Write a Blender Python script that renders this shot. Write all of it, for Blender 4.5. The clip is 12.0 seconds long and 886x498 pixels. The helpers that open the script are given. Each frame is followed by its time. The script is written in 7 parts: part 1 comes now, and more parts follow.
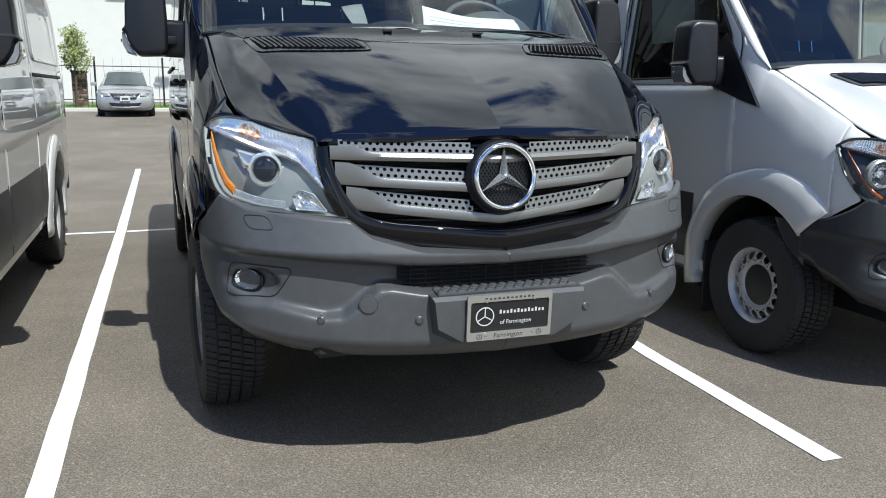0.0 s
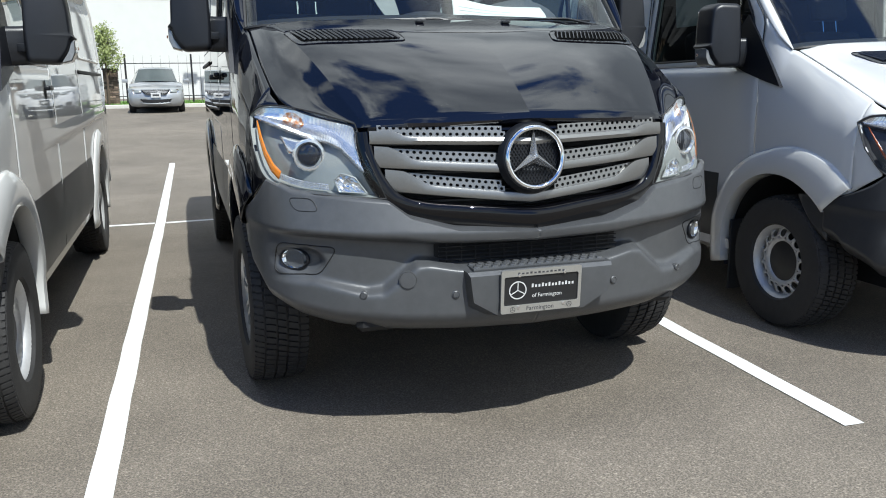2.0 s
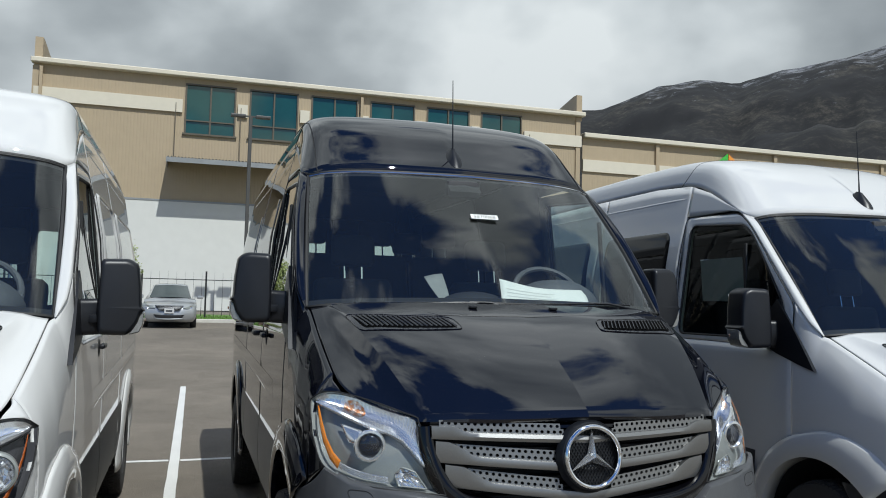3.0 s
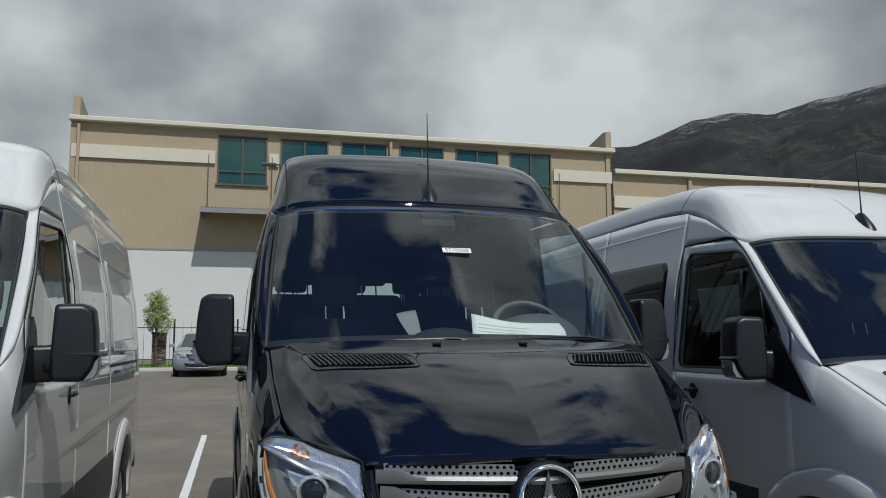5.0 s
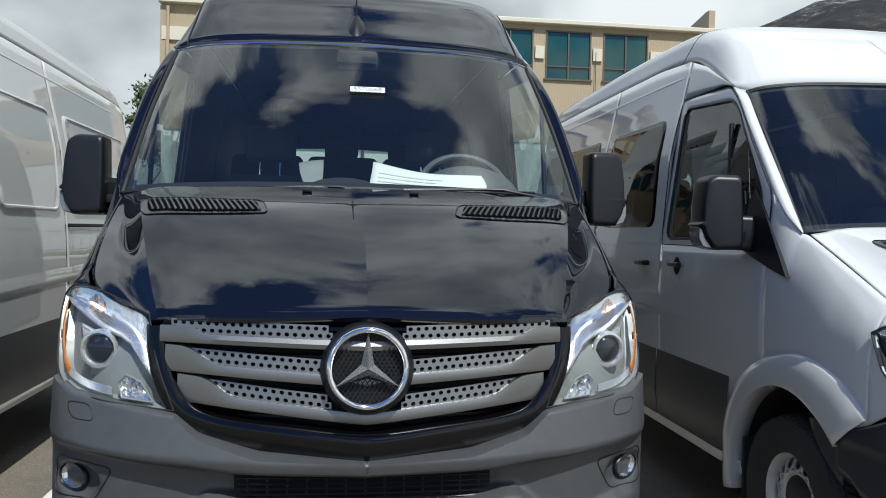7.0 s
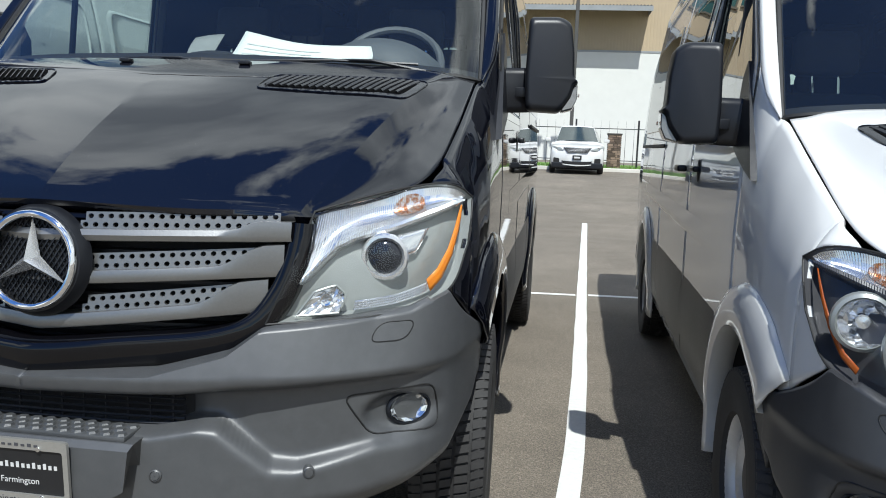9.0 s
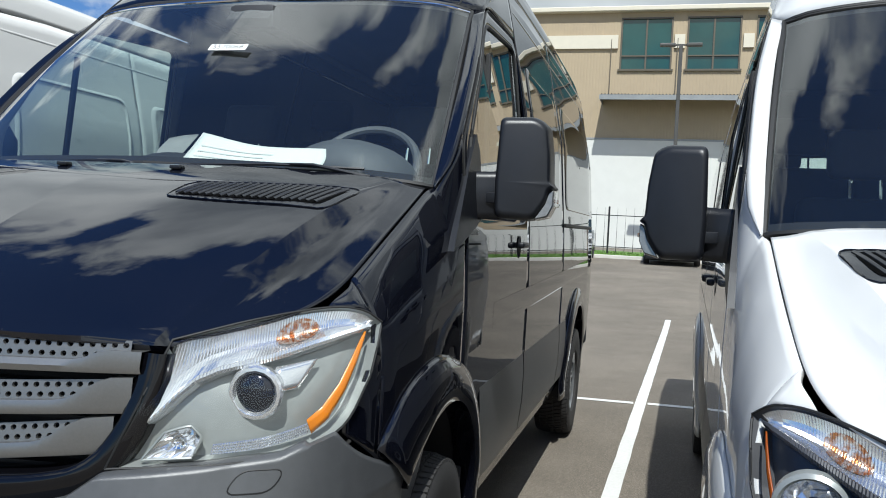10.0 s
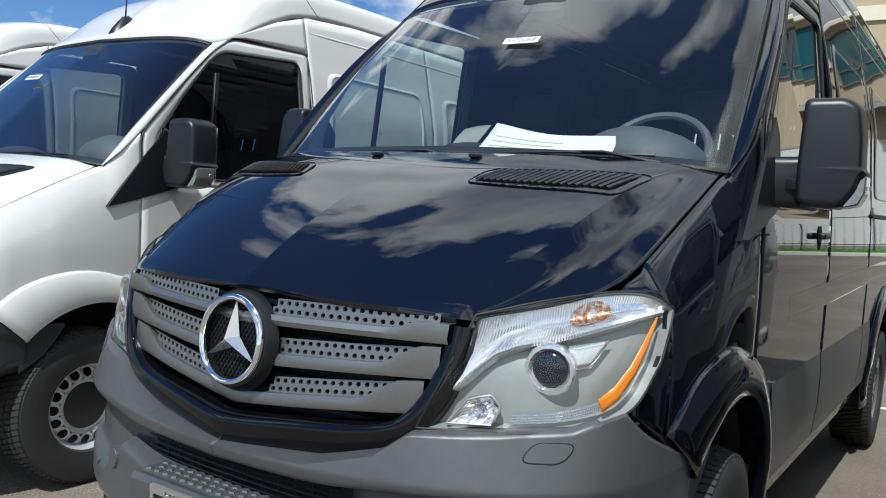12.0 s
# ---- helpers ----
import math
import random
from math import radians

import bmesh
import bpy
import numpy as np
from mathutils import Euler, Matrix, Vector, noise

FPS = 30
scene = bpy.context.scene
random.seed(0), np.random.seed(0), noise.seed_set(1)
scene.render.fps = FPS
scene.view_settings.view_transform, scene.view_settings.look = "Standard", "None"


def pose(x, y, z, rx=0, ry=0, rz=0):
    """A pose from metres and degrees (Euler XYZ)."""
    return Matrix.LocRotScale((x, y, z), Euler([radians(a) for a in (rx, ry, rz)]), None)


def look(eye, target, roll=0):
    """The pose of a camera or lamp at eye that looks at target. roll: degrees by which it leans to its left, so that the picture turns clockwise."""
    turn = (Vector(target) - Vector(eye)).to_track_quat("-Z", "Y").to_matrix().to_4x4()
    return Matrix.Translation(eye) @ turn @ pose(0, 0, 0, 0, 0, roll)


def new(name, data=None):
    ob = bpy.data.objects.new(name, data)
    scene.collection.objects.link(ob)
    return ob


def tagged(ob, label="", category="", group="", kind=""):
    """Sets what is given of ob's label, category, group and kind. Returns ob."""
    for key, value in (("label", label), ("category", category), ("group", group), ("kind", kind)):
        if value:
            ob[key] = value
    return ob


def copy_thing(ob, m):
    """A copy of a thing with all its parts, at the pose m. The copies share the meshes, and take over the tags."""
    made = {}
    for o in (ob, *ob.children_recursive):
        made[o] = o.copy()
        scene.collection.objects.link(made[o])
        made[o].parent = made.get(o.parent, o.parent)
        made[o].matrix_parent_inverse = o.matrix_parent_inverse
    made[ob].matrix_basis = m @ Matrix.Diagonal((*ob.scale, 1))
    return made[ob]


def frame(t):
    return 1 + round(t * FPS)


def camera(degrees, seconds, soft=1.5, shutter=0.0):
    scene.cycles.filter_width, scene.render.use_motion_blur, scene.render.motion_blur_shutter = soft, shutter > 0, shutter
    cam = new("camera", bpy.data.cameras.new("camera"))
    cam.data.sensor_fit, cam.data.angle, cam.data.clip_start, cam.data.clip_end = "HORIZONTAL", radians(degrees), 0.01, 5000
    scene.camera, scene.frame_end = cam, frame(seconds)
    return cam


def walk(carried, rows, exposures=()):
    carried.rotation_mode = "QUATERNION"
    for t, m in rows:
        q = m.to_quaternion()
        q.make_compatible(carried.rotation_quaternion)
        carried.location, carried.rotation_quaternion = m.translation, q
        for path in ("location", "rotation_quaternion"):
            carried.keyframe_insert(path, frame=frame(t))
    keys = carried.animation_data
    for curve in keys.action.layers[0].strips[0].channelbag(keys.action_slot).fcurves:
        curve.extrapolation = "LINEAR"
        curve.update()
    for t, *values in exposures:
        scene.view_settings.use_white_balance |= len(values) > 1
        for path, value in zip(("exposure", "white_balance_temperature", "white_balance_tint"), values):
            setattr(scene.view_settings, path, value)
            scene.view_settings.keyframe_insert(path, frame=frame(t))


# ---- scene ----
cam = camera(57.1, 12.0, 1.0)
PATH = [
    (0, (-1.12, -2.517, 1.346), (-0.469, -0.665, 0.968), 0.5),
    (0.5, (-1.145, -2.601, 1.194), (-0.511, -0.738, 0.839), -1.8),
    (1, (-1.177, -2.66, 1.148), (-0.558, -0.817, 0.68), -2.5),
    (1.5, (-1.18, -2.666, 1.173), (-0.565, -0.831, 0.67), -2.0),
    (2, (-1.2, -2.669, 1.334), (-0.614, -0.8, 0.933), -0.8),
    (2.5, (-1.353, -2.659, 1.51), (-0.761, -0.756, 1.347), 0.7),
    (2.7, (-1.393, -2.669, 1.575), (-0.802, -0.759, 1.535), 0.9),
    (3, (-1.436, -2.661, 1.621), (-0.841, -0.756, 1.747), 1.4),
    (3.5, (-1.446, -2.672, 1.623), (-0.85, -0.774, 1.832), 1.3),
    (3.7, (-1.429, -2.658, 1.62), (-0.837, -0.759, 1.827), 0.8),
    (5.3, (-0.986, -2.603, 1.597), (-0.503, -0.677, 1.837), -0.1),
    (5.5, (-0.933, -2.524, 1.607), (-0.464, -0.596, 1.856), -0.1),
    (6, (-0.7, -2.393, 1.616), (-0.283, -0.455, 1.881), -0.6),
    (6.5, (-0.355, -2.349, 1.565), (-0.068, -0.38, 1.758), -0.0),
    (7, (-0.1, -2.228, 1.453), (0.175, -0.248, 1.409), 1.2),
    (7.5, (0.17, -2.089, 1.419), (0.378, -0.108, 1.234), 1.7),
    (7.7, (0.315, -2.063, 1.392), (0.447, -0.078, 1.186), 1.9),
    (9.3, (1.365, -1.536, 1.362), (1.007, 0.415, 1.103), 2.4),
    (9.5, (1.447, -1.466, 1.364), (1.033, 0.474, 1.113), 2.7),
    (10, (1.633, -1.269, 1.46), (1.099, 0.658, 1.403), 2.9),
    (10.5, (1.8, -1.197, 1.547), (1.199, 0.696, 1.778), 3.4),
    (11, (1.855, -1.199, 1.536), (1.093, 0.638, 1.75), 2.7),
    (11.5, (1.724, -1.269, 1.497), (0.714, 0.453, 1.618), 2.6),
    (12, (1.608, -1.343, 1.448), (0.483, 0.306, 1.328), 3.4),
]
EXPOSURES = [(0, 0.30), (2.0, 0.36), (2.5, 0.22), (3.0, -0.32), (3.5, -0.62), (6.0, -0.66), (6.5, -0.54), (7.0, -0.05), (7.5, 0.25), (9.5, 0.25), (10.0, 0.18), (10.5, -0.25),
             (11.0, -0.38), (11.5, -0.15), (12.0, 0.18)]
walk(cam, [(t, look(eye, target, roll)) for t, eye, target, roll in PATH], [(t, stops, 6130, 4) for t, stops in EXPOSURES])


# ---- world, sun, exposure ----
SUN = Vector((0.15, -0.68, 1.0)).normalized()
sun_data = bpy.data.lights.new("sun", "SUN")
sun_data.energy, sun_data.angle, sun_data.color = 5.0, radians(0.53), (1.0, 0.965, 0.92)
sun = new("sun", sun_data)
sun.matrix_world = look(SUN * 30, (0, 0, 0))


class Nodes:
    """Short hand for building node trees."""

    def __init__(self, tree):
        self.tree = tree
        tree.nodes.clear()

    def add(self, kind, **values):
        node = self.tree.nodes.new(kind)
        for key, value in values.items():
            if key in node.inputs.keys():
                node.inputs[key].default_value = value
            else:
                setattr(node, key, value)
        return node

    def link(self, a, b):
        self.tree.links.new(a, b)

    def maths(self, op, a, b=None, clamp=False):
        node = self.add("ShaderNodeMath", operation=op, use_clamp=clamp)
        for slot, value in enumerate((a, b)):
            if value is None:
                continue
            if isinstance(value, (int, float)):
                node.inputs[slot].default_value = value
            else:
                self.link(value, node.inputs[slot])
        return node.outputs[0]

    def noise(self, where, scale, detail=4.0, rough=0.55, distort=0.0):
        node = self.add("ShaderNodeTexNoise", Scale=scale, Detail=detail, Roughness=rough, Distortion=distort)
        if where is not None:
            self.link(where, node.inputs["Vector"])
        return node.outputs["Fac"]

    def ramp(self, fac, stops):
        node = self.add("ShaderNodeValToRGB")
        while len(node.color_ramp.elements) < len(stops):
            node.color_ramp.elements.new(0.5)
        for element, (at, colour) in zip(node.color_ramp.elements, stops):
            element.position, element.color = at, (*colour, 1)
        self.link(fac, node.inputs[0])
        return node.outputs[0]


def build_world():
    world = bpy.data.worlds.new("world")
    scene.world = world
    world.use_nodes = True
    n = Nodes(world.node_tree)
    out = n.add("ShaderNodeOutputWorld")
    sky = n.add("ShaderNodeTexSky", sky_type="NISHITA", sun_disc=False)
    sky.sun_elevation = math.asin(SUN.z)
    sky.sun_rotation = math.atan2(SUN.x, SUN.y)
    sky.altitude, sky.dust_density, sky.ozone_density = 1400, 0.2, 3.0
    clear = n.add("ShaderNodeBackground")
    vivid = n.add("ShaderNodeHueSaturation", Saturation=1.22, Hue=0.51)
    n.link(sky.outputs[0], vivid.inputs["Color"])
    n.link(vivid.outputs[0], clear.inputs[0])
    where = n.add("ShaderNodeTexCoord").outputs["Generated"]
    split = n.add("ShaderNodeSeparateXYZ")
    n.link(where, split.inputs[0])
    x, y, z = split.outputs
    def clouds(shift, detail):
        moved = n.add("ShaderNodeMapping")
        moved.inputs["Location"].default_value = (3.1, 1.7, 0.4 + shift)
        moved.inputs["Scale"].default_value = (1.0, 1.0, 1.5)
        n.link(where, moved.inputs["Vector"])
        return n.noise(moved.outputs[0], 2.3, detail, 0.56, 0.05)

    n.link(n.maths("ADD", n.maths("MULTIPLY", z, 0.06), 0.088), clear.inputs["Strength"])
    shape, body, above = clouds(0.0, 10.0), clouds(0.0, 5.0), clouds(0.10, 4.0)
    # clear overhead and to the west, closed towards the horizon and the mountain
    north = n.maths("SUBTRACT", n.maths("ADD", n.maths("MULTIPLY", x, 0.6), y), 0.15)
    west = n.maths("MINIMUM", n.maths("MAXIMUM", n.maths("MULTIPLY", north, 0.55), -0.11), 0.065)
    west = n.maths("ADD", west, n.maths("MULTIPLY", n.maths("MULTIPLY", n.maths("SUBTRACT", 1.0, z), x), 0.19))
    lift = n.maths("ADD", n.maths("MULTIPLY", n.maths("SUBTRACT", 1.05, z), 0.16), west)
    lift = n.maths("ADD", lift, n.maths("MULTIPLY", n.maths("ABSOLUTE", y), 0.05))
    # a cloud bank high in the north-west
    bank = n.add("ShaderNodeVectorMath", operation="DOT_PRODUCT")
    n.link(where, bank.inputs[0])
    bank.inputs[1].default_value = Vector((-0.43, 0.50, 0.75)).normalized()
    near = n.maths("MULTIPLY", n.maths("SUBTRACT", bank.outputs["Value"], 0.90), 2.2, True)
    lift = n.maths("ADD", lift, n.maths("MINIMUM", near, 0.13))
    bias = n.maths("ADD", shape, lift)
    mask = n.ramp(bias, [(0.512, (0, 0, 0)), (0.578, (1, 1, 1))])
    # the side towards the zenith is lit, thick bellies are grey
    lit = n.maths("MULTIPLY", n.maths("SUBTRACT", body, above), 2.2)
    thick = n.maths("MULTIPLY", n.maths("SUBTRACT", bias, 0.56), 1.0)
    # heavier, darker cloud over the mountain
    heavy = n.maths("MULTIPLY", n.maths("MULTIPLY", n.maths("MAXIMUM", n.maths("SUBTRACT", x, 0.30), 0.0), n.maths("MAXIMUM", y, 0.0)), 0.75)
    # broad light and dark masses, paler towards the horizon
    belly = n.add("ShaderNodeVectorMath", operation="DOT_PRODUCT")
    n.link(where, belly.inputs[0])
    belly.inputs[1].default_value = Vector((-0.31, 0.88, 0.36)).normalized()
    under = n.maths("MINIMUM", n.maths("MULTIPLY", n.maths("SUBTRACT", belly.outputs["Value"], 0.958), 9.0, True), 0.30)
    heavy = n.maths("ADD", heavy, under)
    masses = n.maths("MULTIPLY", n.maths("SUBTRACT", n.noise(where, 2.1, 2.0, 0.5), 0.5), 1.9)
    pale = n.maths("MULTIPLY", n.maths("SUBTRACT", 0.40, n.maths("MINIMUM", z, 0.7)), 0.55)
    heavy = n.maths("SUBTRACT", heavy, n.maths("ADD", masses, pale))
    tone = n.ramp(n.maths("SUBTRACT", n.maths("SUBTRACT", n.maths("ADD", lit, 0.76), thick), heavy, True),
                  [(0.15, (0.34, 0.36, 0.385)), (0.45, (0.53, 0.55, 0.57)), (0.70, (0.78, 0.795, 0.81)), (0.95, (0.99, 0.99, 0.99))])
    cloud = n.add("ShaderNodeBackground")
    n.link(n.maths("ADD", n.maths("MULTIPLY", n.maths("MULTIPLY", z, z), 1.0), 0.88), cloud.inputs["Strength"])
    n.link(tone, cloud.inputs[0])
    mix = n.add("ShaderNodeMixShader")
    n.link(mask, mix.inputs[0])
    n.link(clear.outputs[0], mix.inputs[1])
    n.link(cloud.outputs[0], mix.inputs[2])
    n.link(mix.outputs[0], out.inputs[0])


build_world()

# ---- materials ----


def material(name, colour, rough=0.5, metal=0.0, coat=0.0, vary=0.12, grain=30.0, stain=2.0, bump=0.0, bump_scale=200.0,
             random_part=0.0, emit=0.0, sheen_rough=0.0, specular=0.5):
    """A surface with colour variation at two scales, uneven gloss and fine relief."""
    m = bpy.data.materials.new(name)
    m.use_nodes = True
    n = Nodes(m.node_tree)
    out = n.add("ShaderNodeOutputMaterial")
    p = n.add("ShaderNodeBsdfPrincipled", Roughness=rough, Metallic=metal)
    p.inputs["Coat Weight"].default_value = coat
    p.inputs["Coat Roughness"].default_value = 0.02
    p.inputs["Specular IOR Level"].default_value = specular
    where = n.add("ShaderNodeTexCoord").outputs["Object"]
    fine = n.noise(where, grain, 5.0, 0.6)
    broad = n.noise(where, stain, 4.0, 0.55)
    both = n.maths("ADD", n.maths("MULTIPLY", fine, 0.5), n.maths("MULTIPLY", broad, 0.5))
    if random_part:
        rand = n.add("ShaderNodeObjectInfo").outputs["Random"]
        both = n.maths("ADD", both, n.maths("MULTIPLY", n.maths("SUBTRACT", rand, 0.5), random_part))
    lo = tuple(c * (1 - vary) for c in colour)
    hi = tuple(min(1.0, c * (1 + vary)) for c in colour)
    n.link(n.ramp(both, [(0.3, lo), (0.7, hi)]), p.inputs["Base Color"])
    spread = n.maths("ADD", n.maths("MULTIPLY", broad, 0.3 * rough + sheen_rough), rough * 0.85)
    n.link(spread, p.inputs["Roughness"])
    if bump:
        relief = n.noise(where, bump_scale, 4.0, 0.6)
        b = n.add("ShaderNodeBump", Strength=bump, Distance=0.004)
        n.link(relief, b.inputs["Height"])
        n.link(b.outputs[0], p.inputs["Normal"])
    if emit:
        p.inputs["Emission Color"].default_value = (*colour, 1)
        p.inputs["Emission Strength"].default_value = emit
    n.link(p.outputs[0], out.inputs[0])
    return m


def paint(name, colour, flake=0.0, dust=0.05, under=0.0, ior=1.62):
    """Clear-coated car paint with a faint orange peel and specks of dust."""
    m = bpy.data.materials.new(name)
    m.use_nodes = True
    n = Nodes(m.node_tree)
    out = n.add("ShaderNodeOutputMaterial")
    p = n.add("ShaderNodeBsdfPrincipled", Roughness=0.35, Metallic=flake)
    p.inputs["Coat Weight"].default_value = 1.0
    p.inputs["Specular IOR Level"].default_value = under
    p.inputs["Coat IOR"].default_value = ior
    where = n.add("ShaderNodeTexCoord").outputs["Object"]
    specks = n.ramp(n.noise(where, 260.0, 2.0, 0.5), [(0.74, (0, 0, 0)), (0.80, (1, 1, 1))])
    film = n.noise(where, 3.0, 5.0, 0.6)
    amount = n.maths("ADD", n.maths("MULTIPLY", specks, dust * 2.5), n.maths("MULTIPLY", film, dust * 0.06), True)
    mix = n.add("ShaderNodeMix", data_type="RGBA")
    n.link(amount, mix.inputs[0])
    mix.inputs[6].default_value = (*colour, 1)
    mix.inputs[7].default_value = (0.45, 0.42, 0.38, 1)
    n.link(mix.outputs[2], p.inputs["Base Color"])
    n.link(n.maths("MULTIPLY", film, 0.02), p.inputs["Coat Roughness"])
    b = n.add("ShaderNodeBump", Strength=0.012, Distance=0.002)
    n.link(n.noise(where, 55.0, 2.0, 0.5), b.inputs["Height"])
    n.link(b.outputs[0], p.inputs["Coat Normal"])
    n.link(p.outputs[0], out.inputs[0])
    return m


def glass(name, tint, ior=1.5, rough=0.0, gain=1.0, dust=0.0):
    """A thin pane: tinted see-through with a mirror film that grows at grazing angles."""
    m = bpy.data.materials.new(name)
    m.use_nodes = True
    n = Nodes(m.node_tree)
    out = n.add("ShaderNodeOutputMaterial")
    clear = n.add("ShaderNodeBsdfTransparent", Color=(*tint, 1))
    gloss = n.add("ShaderNodeBsdfGlossy", Roughness=rough)
    film = n.add("ShaderNodeLayerWeight", Blend=0.5)
    edge = n.maths("POWER", film.outputs["Facing"], 4.6)
    base = ((ior - 1) / (ior + 1)) ** 2
    mix = n.add("ShaderNodeMixShader")
    n.link(n.maths("MULTIPLY", n.maths("ADD", n.maths("MULTIPLY", edge, 1 - base), base), gain, True), mix.inputs[0])
    n.link(clear.outputs[0], mix.inputs[1])
    n.link(gloss.outputs[0], mix.inputs[2])
    last = mix.outputs[0]
    if dust:
        film = n.add("ShaderNodeBsdfDiffuse", Color=(0.62, 0.66, 0.62, 1))
        where = n.add("ShaderNodeTexCoord").outputs["Object"]
        cover = n.add("ShaderNodeMixShader")
        specks = n.ramp(n.noise(where, 300.0, 2.0, 0.5), [(0.70, (0, 0, 0)), (0.80, (1, 1, 1))])
        n.link(n.maths("ADD", n.maths("MULTIPLY", n.noise(where, 2.2, 5.0, 0.6), dust * 2), n.maths("MULTIPLY", specks, dust), True), cover.inputs[0])
        n.link(last, cover.inputs[1])
        n.link(film.outputs[0], cover.inputs[2])
        last = cover.outputs[0]
    n.link(last, out.inputs[0])
    return m


def two_tone(name, a, b, rough, metal, scale):
    """Two colours in small uneven patches."""
    m = bpy.data.materials.new(name)
    m.use_nodes = True
    n = Nodes(m.node_tree)
    out = n.add("ShaderNodeOutputMaterial")
    p = n.add("ShaderNodeBsdfPrincipled", Roughness=rough, Metallic=metal)
    where = n.add("ShaderNodeTexCoord").outputs["Object"]
    n.link(n.ramp(n.noise(where, scale, 3.0, 0.6), [(0.42, a), (0.60, b)]), p.inputs["Base Color"])
    n.link(p.outputs[0], out.inputs[0])
    return m


def asphalt_material():
    m = bpy.data.materials.new("asphalt")
    m.use_nodes = True
    n = Nodes(m.node_tree)
    out = n.add("ShaderNodeOutputMaterial")
    p = n.add("ShaderNodeBsdfPrincipled", Roughness=0.85)
    where = n.add("ShaderNodeTexCoord").outputs["Object"]
    grit = n.noise(where, 160.0, 3.0, 0.7)
    stones = n.add("ShaderNodeTexVoronoi", Scale=120.0)
    n.link(where, stones.inputs["Vector"])
    stain = n.noise(where, 0.35, 5.0, 0.6)
    patch = n.noise(where, 1.7, 5.0, 0.65)
    mix = n.maths("ADD", n.maths("SUBTRACT", n.maths("MULTIPLY", grit, 0.95), 0.20), n.maths("MULTIPLY", stones.outputs["Distance"], 0.34))
    mix = n.maths("ADD", mix, n.maths("MULTIPLY", n.maths("SUBTRACT", stain, 0.5), 0.35))
    mix = n.maths("ADD", mix, n.maths("MULTIPLY", n.maths("SUBTRACT", patch, 0.5), 0.22))
    n.link(n.ramp(mix, [(0.22, (0.057, 0.048, 0.038)), (0.42, (0.137, 0.117, 0.093)), (0.62, (0.238, 0.204, 0.163)),
                        (0.80, (0.43, 0.37, 0.30))]), p.inputs["Base Color"])
    b = n.add("ShaderNodeBump", Strength=0.55, Distance=0.006)
    n.link(n.maths("ADD", grit, stones.outputs["Distance"]), b.inputs["Height"])
    n.link(b.outputs[0], p.inputs["Normal"])
    n.link(p.outputs[0], out.inputs[0])
    return m


BLACK_PAINT = paint("navy_black_paint", (0.0016, 0.0022, 0.0055), dust=0.11)
WHITE_PAINT = paint("white_paint", (0.585, 0.583, 0.57), dust=0.03)
SILVER_PAINT = paint("silver_paint", (0.36, 0.37, 0.375), flake=0.5, dust=0.03)
GREY_PLASTIC = material("grey_bumper_plastic", (0.060, 0.062, 0.065), rough=0.38, vary=0.18, bump=0.12, bump_scale=900, specular=0.62)
CHARCOAL_PLASTIC = material("charcoal_bumper_plastic", (0.030, 0.031, 0.034), rough=0.42, vary=0.15, bump=0.08, bump_scale=900, specular=0.5)
BLACK_PLASTIC = material("black_plastic", (0.009, 0.010, 0.013), rough=0.36, vary=0.15, bump=0.06, bump_scale=900, specular=0.38)
GLOSS_BLACK = paint("gloss_black_trim", (0.002, 0.002, 0.003), dust=0.02, ior=1.45)
VENT_PLASTIC = material("satin_black_vent", (0.016, 0.017, 0.020), rough=0.22, vary=0.15, specular=0.7)
# near black, standing in for the shade between the vent louvres
VENT_GAP_SHADE = material("vent_gap_shade", (0.0015, 0.0015, 0.0015), rough=0.95, specular=0.05)
LINER = material("dark_lining", (0.008, 0.008, 0.009), rough=0.8)
RUBBER = material("tyre_rubber", (0.022, 0.021, 0.021), rough=0.75, vary=0.3, bump=0.15, bump_scale=300)
SEAL = material("rubber_seal", (0.008, 0.008, 0.008), rough=0.6)
SLAT_SILVER = material("grille_silver", (0.25, 0.25, 0.246), rough=0.36, metal=0.85, vary=0.08, grain=160, bump=0.05)
CHROME = material("chrome", (0.86, 0.87, 0.88), rough=0.06, metal=1.0, vary=0.03)
SATIN_SILVER = material("satin_silver", (0.72, 0.73, 0.74), rough=0.2, metal=0.8, vary=0.04)
REFLECTOR = material("lamp_reflector", (0.80, 0.81, 0.83), rough=0.16, metal=0.9, vary=0.05)
LAMP_GREY = material("lamp_housing_grey", (0.27, 0.285, 0.275), rough=0.32, metal=0.3)
LAMP_DARK = material("lamp_housing_dark", (0.05, 0.05, 0.055), rough=0.35, metal=0.2)
SIGNAL_CLEAR = material("signal_clear", (0.20, 0.20, 0.195), rough=0.12, metal=0.3, coat=0.8, vary=0.25, grain=220, stain=60)
AMBER = material("amber_plastic", (0.66, 0.20, 0.012), rough=0.25, coat=0.4)
AMBER_DARK = material("dark_amber_plastic", (0.30, 0.065, 0.006), rough=0.25, coat=0.4)
AMBER_BULB = two_tone("amber_bulb", (0.50, 0.22, 0.09), (0.72, 0.70, 0.67), 0.22, 0.85, 70.0)
RIM_SILVER = material("rim_silver", (0.42, 0.43, 0.44), rough=0.30, metal=0.8)
STEEL_GREY = material("steel_wheel_grey", (0.50, 0.50, 0.50), rough=0.4, metal=0.4)
HUB_BLACK = material("hub_black", (0.02, 0.02, 0.02), rough=0.5)
CLEAR = glass("clear_lamp_cover", (0.97, 0.98, 0.98), 1.35)
SCREEN_GLASS = glass("windscreen_glass", (0.70, 0.78, 0.76), 1.52, gain=2.0, dust=0.006)
